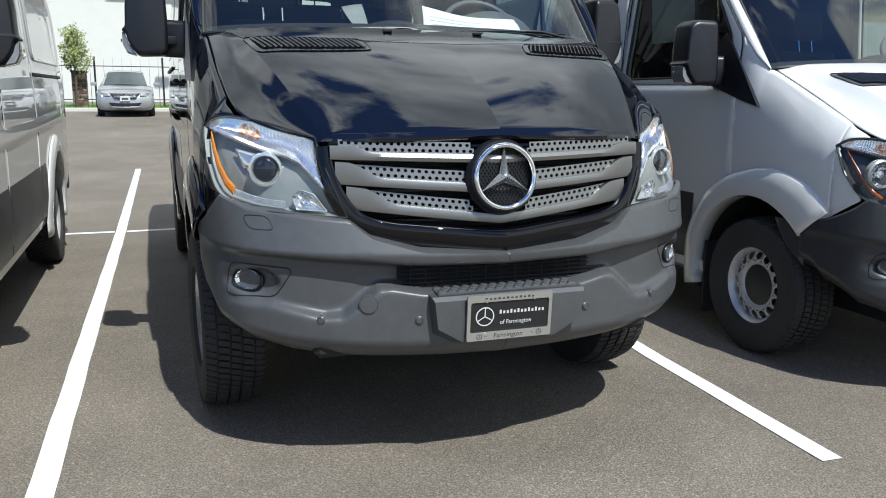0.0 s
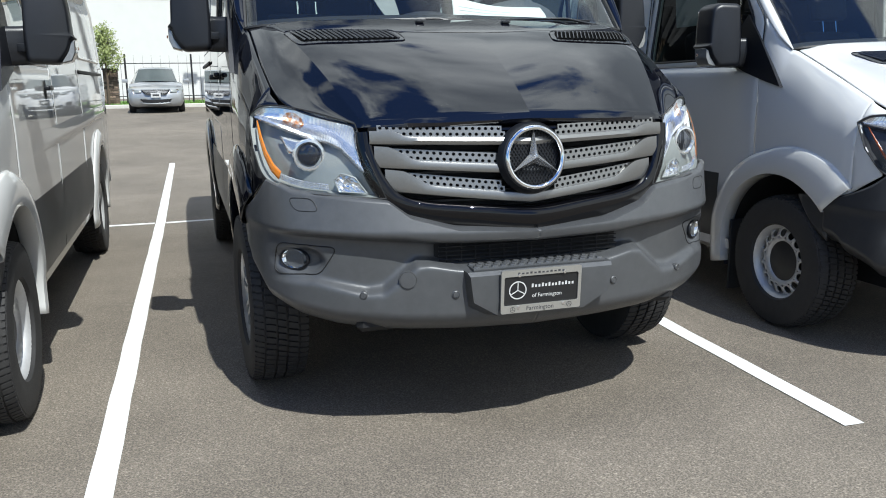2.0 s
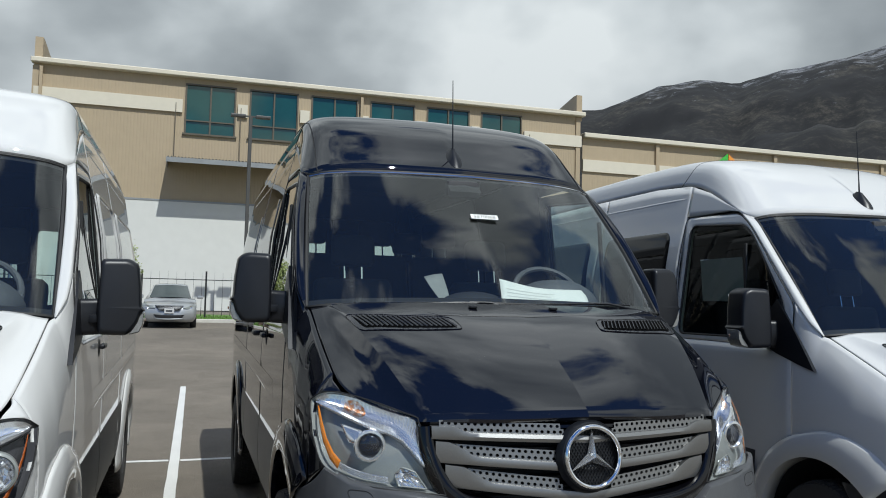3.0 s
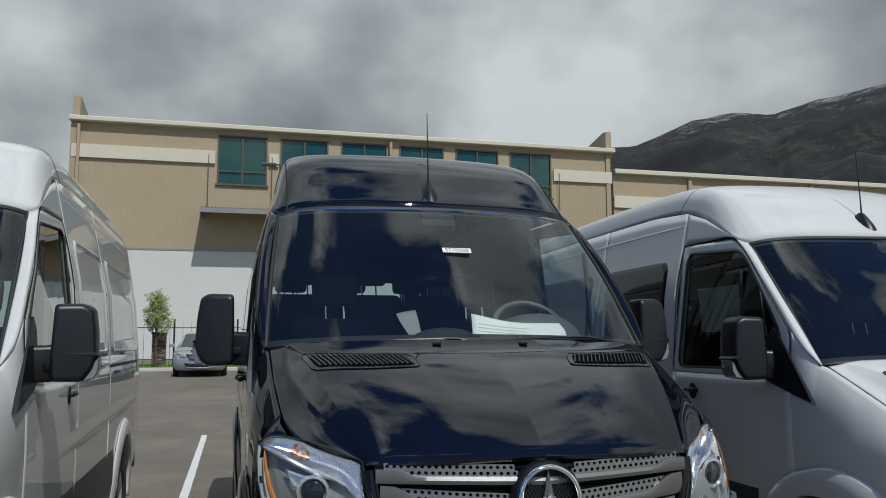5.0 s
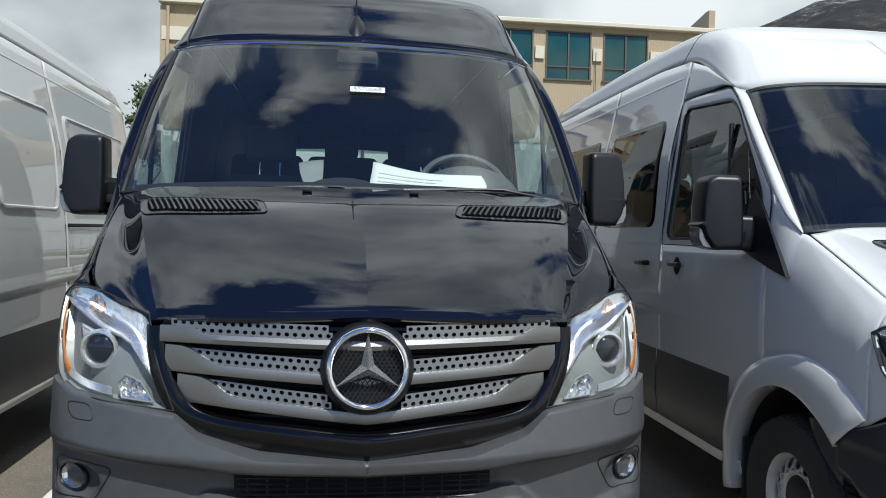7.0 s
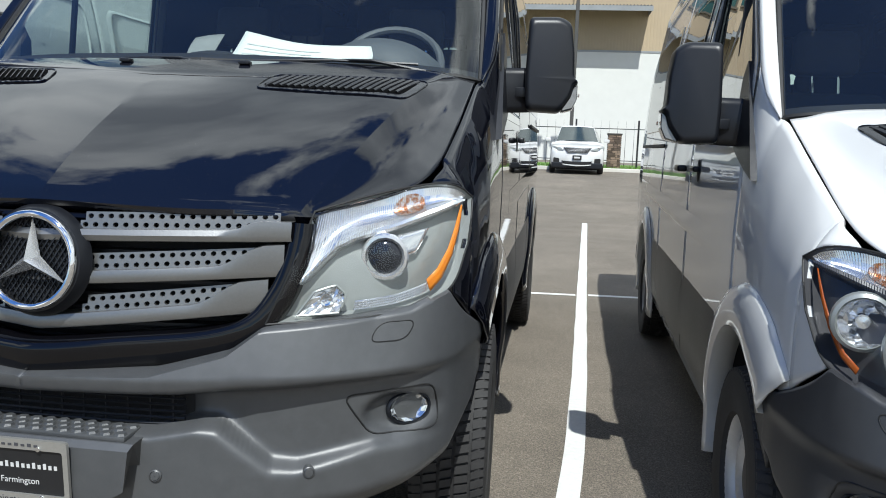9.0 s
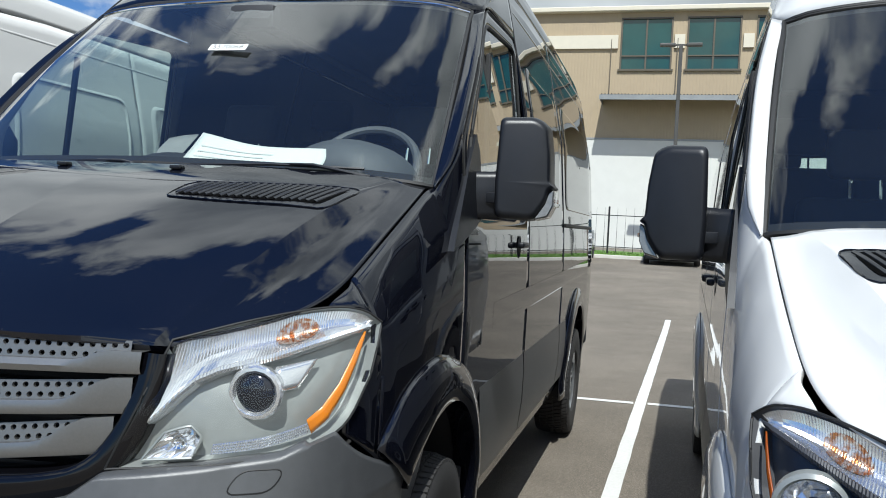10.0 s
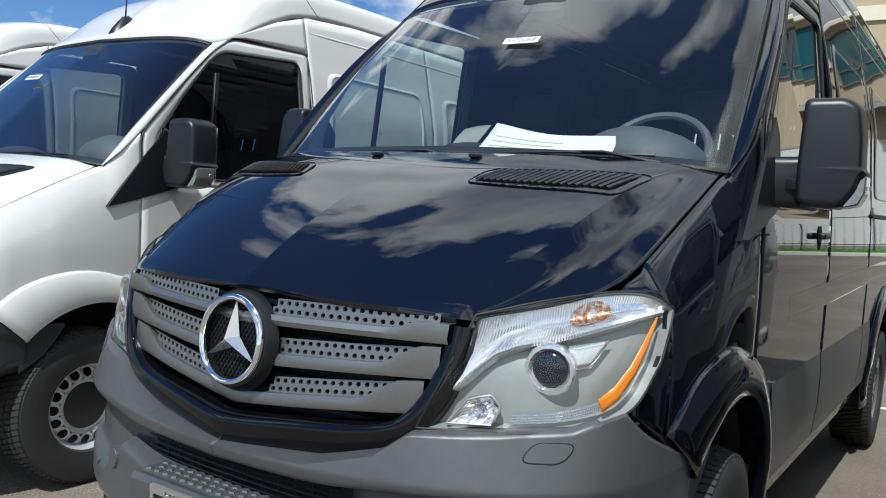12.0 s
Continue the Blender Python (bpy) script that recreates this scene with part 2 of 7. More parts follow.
DOOR_GLASS = glass("door_glass", (0.76, 0.88, 0.85), 1.52, gain=1.8)
# tint darkened to stand for the dim cabin behind the white vans' panes
SHADED_GLASS = glass("shaded_door_glass", (0.30, 0.36, 0.35), 1.52, gain=1.5)
PROJECTOR_GLASS = material("projector_lens", (0.010, 0.012, 0.018), rough=0.10, vary=0.05, specular=0.7)
CABIN_GREY = material("cabin_grey", (0.085, 0.09, 0.098), rough=0.6)
CABIN_LIGHT = material("cabin_light_trim", (0.24, 0.25, 0.245), rough=0.7)
CABIN_DARK = material("cabin_dark", (0.025, 0.026, 0.03), rough=0.65)
SEAT_CLOTH = material("seat_cloth", (0.02, 0.021, 0.025), rough=0.9, vary=0.3, bump=0.2, bump_scale=400)
PAPER = material("paper", (0.78, 0.79, 0.76), rough=0.8, vary=0.04)
PRINT = material("print_ink", (0.05, 0.05, 0.055), rough=0.7)
PRINT_GREY = material("grey_print", (0.60, 0.60, 0.59), rough=0.6)
PLATE_BLACK = material("plate_black", (0.012, 0.012, 0.013), rough=0.45, bump=0.1, bump_scale=1500)
PLATE_FRAME = material("brushed_frame", (0.46, 0.45, 0.42), rough=0.36, metal=0.7, vary=0.1, grain=120)
PLATE_WHITE = material("plate_white", (0.55, 0.55, 0.54), rough=0.5)
LINE_WHITE = material("road_paint", (0.64, 0.635, 0.61), rough=0.7, vary=0.13, grain=45, stain=1.3, bump=0.4, bump_scale=160)
ASPHALT = asphalt_material()

# ---- mesh helpers ----
OFFSET = Vector((0, 0, 0))


def add_part(name, bm, mat, parent, label="", smooth=True, solid=0.0, inner=None, angle=40.0):
    """Link a bmesh as one mesh object under a thing or a part."""
    mesh = bpy.data.meshes.new(name)
    if smooth:
        for f in bm.faces:
            f.smooth = True
        for e in bm.edges:
            if len(e.link_faces) == 2 and e.calc_face_angle(0.0) > radians(angle):
                e.smooth = False
    bm.to_mesh(mesh)
    bm.free()
    mats = mat if isinstance(mat, (list, tuple)) else [mat]
    for one in mats:
        mesh.materials.append(one)
    ob = new(name, mesh)
    ob.parent = parent
    if solid:
        if inner:
            mesh.materials.append(inner)
        mod = ob.modifiers.new("thickness", "SOLIDIFY")
        mod.thickness, mod.offset = solid, -1.0
        if inner:
            mod.material_offset = len(mats)
            mod.material_offset_rim = 0
    if label:
        ob["label"] = label
    return ob


def holder(name, place, label, category, group=""):
    ob = new(name)
    ob.matrix_basis = place
    return tagged(ob, label, category, group)


def interp(table, t):
    if t <= table[0][0]:
        return table[0][1]
    for (a, va), (b, vb) in zip(table, table[1:]):
        if t <= b:
            return va + (vb - va) * (t - a) / (b - a)
    return table[-1][1]


def curve(points, count):
    """Points along a Catmull-Rom curve."""
    pts = [Vector(p) for p in points]
    if len(pts) == 2:
        return [pts[0].lerp(pts[1], i / (count - 1)) for i in range(count)]
    ext = [pts[0] * 2 - pts[1], *pts, pts[-1] * 2 - pts[-2]]
    lengths = [0.0]
    for a, b in zip(pts, pts[1:]):
        lengths.append(lengths[-1] + max((b - a).length, 1e-6))
    out = []
    for i in range(count):
        s = lengths[-1] * i / (count - 1)
        k = 0
        while k < len(pts) - 2 and lengths[k + 1] < s:
            k += 1
        t = (s - lengths[k]) / (lengths[k + 1] - lengths[k])
        p0, p1, p2, p3 = ext[k:k + 4]
        out.append(0.5 * (2 * p1 + (p2 - p0) * t + (2 * p0 - 5 * p1 + 4 * p2 - p3) * t * t + (3 * p1 - p0 - 3 * p2 + p3) * t ** 3))
    return out


def skin(rows, across, along):
    """A grid over curves that follow one another."""
    lines = [curve(r, across) for r in rows]
    columns = [curve([line[i] for line in lines], along) for i in range(across)]
    return [[columns[i][j] for i in range(across)] for j in range(along)]


def put_grid(bm, grid, ref=Vector((0, 3.0, 1.2)), mirror=False, mat=0, closed=False, move=True):
    shift = OFFSET if move else Vector((0, 0, 0))
    sign = -1 if mirror else 1
    vs = [[bm.verts.new((sign * p.x + shift.x, p.y + shift.y, p.z + shift.z)) for p in row] for row in grid]
    faces = []
    for j in range(len(vs) - 1):
        for i in range(len(vs[0]) - (0 if closed else 1)):
            k = (i + 1) % len(vs[0])
            quad = [vs[j][i], vs[j][k], vs[j + 1][k], vs[j + 1][i]]
            if len({tuple(v.co) for v in quad}) < 3:
                continue
            try:
                faces.append(bm.faces.new(quad))
            except ValueError:
                pass
    for f in faces:
        f.normal_update()
        f.material_index = mat
    if ref is not None:
        total = sum(f.normal.dot(f.calc_center_median() - (ref + shift)) for f in faces)
        if total < 0:
            for f in faces:
                f.normal_flip()
    return vs


def box(bm, lo, hi, bevel=0.0, segs=1, m=None):
    lo, hi = Vector(lo), Vector(hi)
    made = bmesh.ops.create_cube(bm, size=1.0)["verts"]
    for v in made:
        v.co = Vector(((lo[i] + hi[i]) / 2 + v.co[i] * (hi[i] - lo[i]) for i in range(3)))
    if bevel:
        edges = list({e for v in made for e in v.link_edges})
        made = bmesh.ops.bevel(bm, geom=edges, offset=bevel, segments=segs, affect="EDGES", profile=0.6)["verts"]
        made = list({v for v in made})
    if m is not None:
        bmesh.ops.transform(bm, matrix=m, verts=made)
    return made


def ring(bm, profile, count, m=None, mat=0):
    """A body turned about the x axis: profile of (x, radius)."""
    loops = []
    for x, r in profile:
        loops.append([bm.verts.new((x, r * math.cos(2 * math.pi * i / count), r * math.sin(2 * math.pi * i / count))) for i in range(count)])
    for a, b in zip(loops, loops[1:]):
        for i in range(count):
            f = bm.faces.new((a[i], a[(i + 1) % count], b[(i + 1) % count], b[i]))
            f.material_index = mat
    made = [v for loop in loops for v in loop]
    if m is not None:
        bmesh.ops.transform(bm, matrix=m, verts=made)
    return loops


def tube(bm, points, radius, count=8, taper=1.0, caps=True):
    pts = [Vector(p) for p in points]
    loops = []
    for k, p in enumerate(pts):
        d = (pts[min(k + 1, len(pts) - 1)] - pts[max(k - 1, 0)]).normalized()
        side = d.cross(Vector((0, 0, 1)) if abs(d.z) < 0.9 else Vector((1, 0, 0))).normalized()
        up = side.cross(d)
        r = radius * (1 + (taper - 1) * k / (len(pts) - 1))
        loops.append([bm.verts.new(p + r * (math.cos(2 * math.pi * i / count) * side + math.sin(2 * math.pi * i / count) * up)) for i in range(count)])
    for a, b in zip(loops, loops[1:]):
        for i in range(count):
            bm.faces.new((a[i], a[(i + 1) % count], b[(i + 1) % count], b[i]))
    if caps:
        bm.faces.new(list(reversed(loops[0])))
        bm.faces.new(loops[-1])
    bmesh.ops.recalc_face_normals(bm, faces=bm.faces[:])


def rounded(corners, radius, k=4):
    """A closed polygon with its corners rounded, the same count of points for each corner."""
    out = []
    count = len(corners)
    for i in range(count):
        p, c, q = Vector(corners[i - 1]), Vector(corners[i]), Vector(corners[(i + 1) % count])
        r = min(radius, 0.45 * (p - c).length, 0.45 * (q - c).length)
        a, b = c + (p - c).normalized() * r, c + (q - c).normalized() * r
        for j in range(k + 1):
            t = j / k
            out.append(a * (1 - t) ** 2 + c * 2 * t * (1 - t) + b * t * t)
    return out

# ---- the van ----
SIDE = [(0.42, 0.945), (0.50, 0.968), (0.62, 0.982), (0.90, 0.993), (1.20, 0.996), (1.42, 0.990), (1.65, 0.973), (2.00, 0.946),
        (2.24, 0.897), (2.30, 0.880), (2.40, 0.860), (2.50, 0.838), (2.60, 0.815), (2.65, 0.800)]
NOSE = [(0.36, 0.905), (0.43, 0.940), (0.52, 0.970), (0.64, 0.990), (0.85, 1.0), (5.4, 1.0), (5.9, 0.985)]
PILLAR = [(1.10, 1.575), (1.30, 1.775), (1.55, 2.045), (1.75, 2.235), (1.95, 2.375)]
GAP = [(0.479, 1.262), (0.60, 1.335), (0.76, 1.42), (0.92, 1.497), (1.076, 1.568)]
GAP_X = [(0.479, 0.866), (0.60, 0.885), (0.76, 0.901), (0.92, 0.908), (1.076, 0.913)]
ARCH_Y, ARCH_Z, ARCH_R, REAR_Y, AXLE_Y = 1.065, 0.465, 0.48, 4.68, 1.05
DOOR_FRONT, DOOR_REAR = 1.28, 2.50


def side_x(y, z):
    return interp(SIDE, z) * interp(NOSE, y)


def arch_low(y, centre, sill, radius=ARCH_R):
    d = abs(y - centre)
    return max(sill, ARCH_Z + math.sqrt(max(0.0, radius * radius - d * d))) if d < radius else sill


def panel(bm, ys, low, high, rows, mirror, top_x=None, proud=0.0):
    """A body-side panel between two heights that vary along the van."""
    grid = []
    for j in range(rows):
        t = j / (rows - 1)
        line = []
        for y in ys:
            a, b = low(y), high(y)
            z = a + (b - a) * t
            x = side_x(y, z) + proud
            if top_x:
                x -= (side_x(y, b) - top_x(y)) * t ** 5
            line.append(Vector((x, y, z)))
        grid.append(line)
    return put_grid(bm, grid, mirror=mirror)


def dense(loop, most):
    """A closed outline with points added on its long edges."""
    out = []
    for a, b in zip(loop, loop[1:] + loop[:1]):
        steps = max(1, int((b - a).length / most))
        out += [a.lerp(b, k / steps) for k in range(steps)]
    return out


def span(a, b, count):
    return [a + (b - a) * i / (count - 1) for i in range(count)]


def bumper_grid():
    """The moulded front bumper: a plan curve with a brow, an air-intake recess, side pods and lamp pockets."""
    cols, rows = 131, 90
    plan = curve([(0, 0.02, 0), (0.32, 0.035, 0), (0.64, 0.115, 0), (0.85, 0.25, 0), (0.945, 0.40, 0), (0.985, 0.60, 0), (0.992, 0.72, 0)], cols)
    top = [(0, 0.80), (0.30, 0.815), (0.47, 0.862), (0.545, 0.918), (0.75, 0.935), (0.87, 0.95), (0.94, 0.99), (0.985, 0.87), (0.992, 0.845)]
    bend = int(cols * 0.923)
    grid = []
    for j in range(rows):
        t = j / (rows - 1)
        line = []
        for i, p in enumerate(plan):
            x = p.x
            zt = interp(top, x) if i < bend else 0.87 - 0.03 * (i - bend + 1) / (cols - bend)
            zb = interp([(0, 0.43), (0.5, 0.445), (0.75, 0.465), (0.88, 0.490), (0.95, 0.515), (0.985, 0.59), (0.992, 0.64)], x)
            z = zb + (zt - zb) * t
            ahead = (plan[min(i + 1, cols - 1)] - plan[max(i - 1, 0)]).normalized()
            out = Vector((ahead.y, -ahead.x, 0))
            d = 0.0
            # rounded belly and top roll
            d -= 0.06 * max(0.0, 1 - (z - zb) / 0.075) ** 2
            # crisp brow over the intake, with the top sloping back from it
            brow = z - 0.800 - 0.03 * x
            d -= interp([(0.0, 0.36), (0.80, 0.36), (0.93, 0.06)], x) * max(0.0, brow)
            d += 0.009 * math.exp(-(brow / 0.030) ** 2) if brow < 0 else 0.009
            # intake recess that sweeps up and out
            lowedge = interp([(0, 0.67), (0.30, 0.68), (0.41, 0.700), (0.455, 0.698), (0.57, 0.603), (0.63, 0.597), (0.80, 0.635), (0.93, 0.625)], x)
            highedge = interp([(0, 0.755), (0.36, 0.765), (0.46, 0.778), (0.60, 0.788), (0.72, 0.797), (0.93, 0.805)], x)
            deep = interp([(0, 0.10), (0.36, 0.10), (0.42, 0.075), (0.54, 0.052), (0.66, 0.040), (0.84, 0.026), (0.94, 0.0)], x)
            soft = interp([(0.40, 0.008), (0.455, 0.013), (0.57, 0.015), (0.66, 0.011), (0.9, 0.012)], x)
            inside = 1 / (1 + math.exp(-(z - lowedge) / soft * 2.2)) * 1 / (1 + math.exp(-(highedge - z) / 0.008 * 2.2))
            d -= deep * inside
            # oval scoop round the lamp
            px, pz = (x - 0.855) / 0.066, (z - 0.700) / 0.046
            d -= 0.028 / (1 + math.exp(min(30.0, (px * px + pz * pz - 1.0) * 4.5)))
            line.append(Vector((x, p.y, z)) + out * d)
        grid.append(line)
    # shelf that runs back under the grille and the lamps
    rim = grid[-1]
    for back, rise in ((0.3, 0.006), (0.7, 0.012), (1.0, 0.014)):
        line = []
        for p in rim:
            reach = max(0.03, grille_y(p.x) + 0.03 - p.y) if p.x < 0.56 else interp([(0.56, 0.06), (0.70, 0.035), (0.9, 0.02)], p.x)
            line.append(Vector((p.x * (1 - 0.01 * back), p.y + reach * back, p.z + rise * (1 if p.x < 0.9 else 0.2))))
        grid.append(line)
    return grid, plan


def perforated(bm, corner, cells, pitch, rows, bend, hole=0.285, start=0):
    """A strip of sheet with round holes; bend(u, v) gives the place for metres along and up."""
    steps = 8
    for r in range(rows):
        for c in range(cells):
            u0, v0 = corner + c * pitch + (0.5 * pitch if r % 2 else 0), r * pitch * 0.95
            mid = (u0 + pitch / 2, v0 + pitch * 0.475)
            square, circle = [], []
            for k in range(steps):
                a = 2 * math.pi * k / steps
                cx, cy = math.cos(a), math.sin(a)
                big = max(abs(cx), abs(cy))
                square.append(bm.verts.new(bend(mid[0] + cx / big * pitch / 2, mid[1] + cy / big * pitch * 0.475)))
                circle.append(bm.verts.new(bend(mid[0] + cx * pitch * hole, mid[1] + cy * pitch * hole)))
            back = [bm.verts.new(v.co + Vector((0, 0.006, 0))) for v in circle]
            for k in range(steps):
                n = (k + 1) % steps
                bm.faces.new((square[k], square[n], circle[n], circle[k]))
                bm.faces.new((circle[k], circle[n], back[n], back[k]))


def grille_y(x):
    return 0.076 + 0.08 * abs(x) + 0.13 * x * x


def make_grille(van, slat_mat, perf=True):
    grille = new("grille")
    grille.parent = van
    off = OFFSET
    # gloss surround: an open-topped frame, swept along its line
    bm = bmesh.new()
    line = [(-0.597, 1.166), (-0.590, 1.09), (-0.562, 1.00), (-0.504, 0.922), (-0.40, 0.884), (-0.2, 0.862), (0, 0.846)]
    line = line + [(-x, z) for x, z in reversed(line[:-1])]
    pts = curve([(x, 0, z) for x, z in line], 61)
    grid = []
    for i, p in enumerate(pts):
        d = (pts[min(i + 1, 60)] - pts[max(i - 1, 0)]).normalized()
        nrm = Vector((-d.z, 0, d.x))
        y = grille_y(p.x) - 0.015 - 0.024 * max(0.0, 1 - abs(p.x) / 0.45) + 0.045 * max(0.0, 1 - min(i, 60 - i) / 11) ** 1.3
        row = []
        for a, b in ((-0.046, 0.06), (-0.046, 0.012), (-0.042, 0.003), (-0.030, -0.004), (-0.010, -0.009), (0.012, -0.010), (0.024, -0.007), (0.029, 0.000), (0.030, 0.07)):
            slim = interp([(0.0, 0.76), (0.14, 0.84), (0.3, 1.0)], min(i, 60 - i) / 60)
            row.append(Vector((p.x + nrm.x * a * slim, y + b, p.z + nrm.z * a * slim)))
        grid.append(row)
    put_grid(bm, grid, ref=Vector((0, 2.0, 1.0)))
    add_part("surround", bm, GLOSS_BLACK, grille, "gloss black grille surround", angle=50)
    # top bar under the bonnet lip
    bm = bmesh.new()
    g = [[Vector((x, grille_y(x) + b, 1.172 + c - 0.018 * (abs(x) / 0.62) ** 2)) for x in span(-0.61, 0.61, 41)]
         for b, c in ((0.08, 0.0), (0.034, 0.0), (0.026, -0.010), (0.034, -0.020), (0.08, -0.020))]
    put_grid(bm, g, ref=None)
    bmesh.ops.recalc_face_normals(bm, faces=bm.faces[:])
    add_part("top_bar", bm, GLOSS_BLACK, grille)
    # dark core behind the slats with fine horizontal fins
    bm = bmesh.new()
    g = [[Vector((x, grille_y(x) + 0.10, z)) for x in span(-0.60, 0.60, 31)] for z in (0.83, 1.19)]
    put_grid(bm, g, ref=Vector((0, 3, 1)))
    add_part("backing", bm, LINER, grille)
    for k in range(9):
        z = 0.87 + 0.035 * k
        w = 0.44 + 0.015 * k
        bm = bmesh.new()
        g = [[Vector((x, grille_y(x) + b, z + c)) for x in span(-w, w, 21)] for b, c in ((0.095, 0.006), (0.065, 0.004), (0.065, -0.004), (0.095, -0.006))]
        put_grid(bm, g, ref=None)
        bmesh.ops.recalc_face_normals(bm, faces=bm.faces[:])
        add_part("fin", bm, BLACK_PLASTIC, grille)
    # three broad slats, each a solid blade with a perforated band on top
    slats = [(0.588, 1.136, 1.121, 0.026, 0.535, 2), (0.572, 1.055, 1.017, 0.029, 0.50, 2), (0.536, 0.971, 0.912, 0.031, 0.45, 2)]
    for half, z_end, z_mid, tall, perf_half, rows in slats:
        def z_of(x, half=half, z_end=z_end, z_mid=z_mid):
            u = abs(x) / half
            return z_mid + (z_end - z_mid) * u ** 1.1
        bm = bmesh.new()
        xs = span(-half, half, 49)
        g = []
        for b, c in ((0.06, -tall * 0.72), (0.022, -tall * 0.62), (0.008, -tall * 0.5), (0.004, 0.0), (0.010, tall * 0.5), (0.020, tall * 0.55), (0.06, tall * 0.6)):
            row = []
            for x in xs:
                lean = max(0.0, min(1.0, (abs(x) - perf_half + 0.09) / 0.12))
                rise = 0.045 * lean * lean * (3 - 2 * lean) if c > 0 else 0.0
                row.append(Vector((x, grille_y(x) + b, min(z_of(x) + c + rise, 1.168))))
            g.append(row)
        put_grid(bm, g, ref=Vector((0, 3, 1.0)))
        slat = add_part("slat", bm, slat_mat, grille, "broad silver slat")
        if perf:
            cells = int((perf_half + 0.012 - 0.10) / 0.0235)
            for sign in (-1, 1):
                bm = bmesh.new()
                def bend(u, v, sign=sign, z_of=z_of, tall=tall):
                    x = sign * u
                    return Vector((x, grille_y(x) + 0.019 + 0.16 * v, z_of(x) + tall * 0.5 + v * 0.90)) + off
                perforated(bm, 0.10, cells, 0.0235, rows, bend)
                bmesh.ops.remove_doubles(bm, verts=bm.verts[:], dist=0.0012)
                bmesh.ops.recalc_face_normals(bm, faces=bm.faces[:])
                add_part("perforated_band", bm, slat_mat, slat, "perforated silver band")
    # round emblem: ring, three arms, mesh disc
    badge = new("emblem")
    badge.parent = grille
    centre = Vector((0, 0.062, 1.062)) + off
    turn = Matrix.Translation(centre) @ Matrix.Rotation(radians(-6), 4, "X") @ Matrix.Rotation(radians(90), 4, "Z")
    bm = bmesh.new()
    ring(bm, [(0.036, 0.134), (0.016, 0.127), (0.005, 0.121), (0.004, 0.112), (0.03, 0.108)], 48, turn @ Matrix.Scale(1, 4))
    bmesh.ops.recalc_face_normals(bm, faces=bm.faces[:])
    add_part("badge_housing", bm, BLACK_PLASTIC, badge)
    bm = bmesh.new()
    prof = [(0.006 + 0.010 * math.cos(a), 0.108 + 0.009 * math.sin(a)) for a in span(0, 2 * math.pi, 13)]
    ring(bm, [(-x + 0.004, r) for x, r in prof], 56, turn)
    bmesh.ops.recalc_face_normals(bm, faces=bm.faces[:])
    add_part("chrome_ring", bm, CHROME, badge, "chrome ring")
    bm = bmesh.new()
    tips = [bm.verts.new((0.004, 0.104 * math.cos(a), 0.104 * math.sin(a))) for a in [math.pi / 2 + k * 2 * math.pi / 3 for k in range(3)]]
    dents = [bm.verts.new((0.010, 0.021 * math.cos(a), 0.021 * math.sin(a))) for a in [math.pi / 2 + math.pi / 3 + k * 2 * math.pi / 3 for k in range(3)]]
    peak = bm.verts.new((-0.024, 0, 0))
    for k in range(3):
        bm.faces.new((peak, tips[k], dents[k]))
        bm.faces.new((peak, dents[k], tips[(k + 1) % 3]))
    bmesh.ops.transform(bm, matrix=turn, verts=bm.verts[:])
    bmesh.ops.recalc_face_normals(bm, faces=bm.faces[:])
    add_part("raised_mark", bm, SATIN_SILVER, badge, "chrome three-armed mark", smooth=False)
    bm = bmesh.new()
    loop = [bm.verts.new((0.026, 0.112 * math.cos(a), 0.112 * math.sin(a))) for a in span(0, 2 * math.pi, 41)[:-1]]
    bm.faces.new(loop)
    bmesh.ops.transform(bm, matrix=turn, verts=bm.verts[:])
    add_part("badge_backing", bm, LINER, badge, smooth=False)
    bm = bmesh.new()
    for sign in (-1, 1):
        for k in range(-9, 10):
            c = k * 0.0115
            half = math.sqrt(max(0.0, 0.104 ** 2 - c * c)) * 0.98
            if half < 0.01:
                continue
            m = turn @ Matrix.Rotation(sign * radians(58), 4, "X")
            box(bm, (0.020 + 0.001 * sign, -half, c - 0.0014), (0.024 + 0.001 * sign, half, c + 0.0014), m=m)
    add_part("mesh", bm, BLACK_PLASTIC, badge, smooth=False)


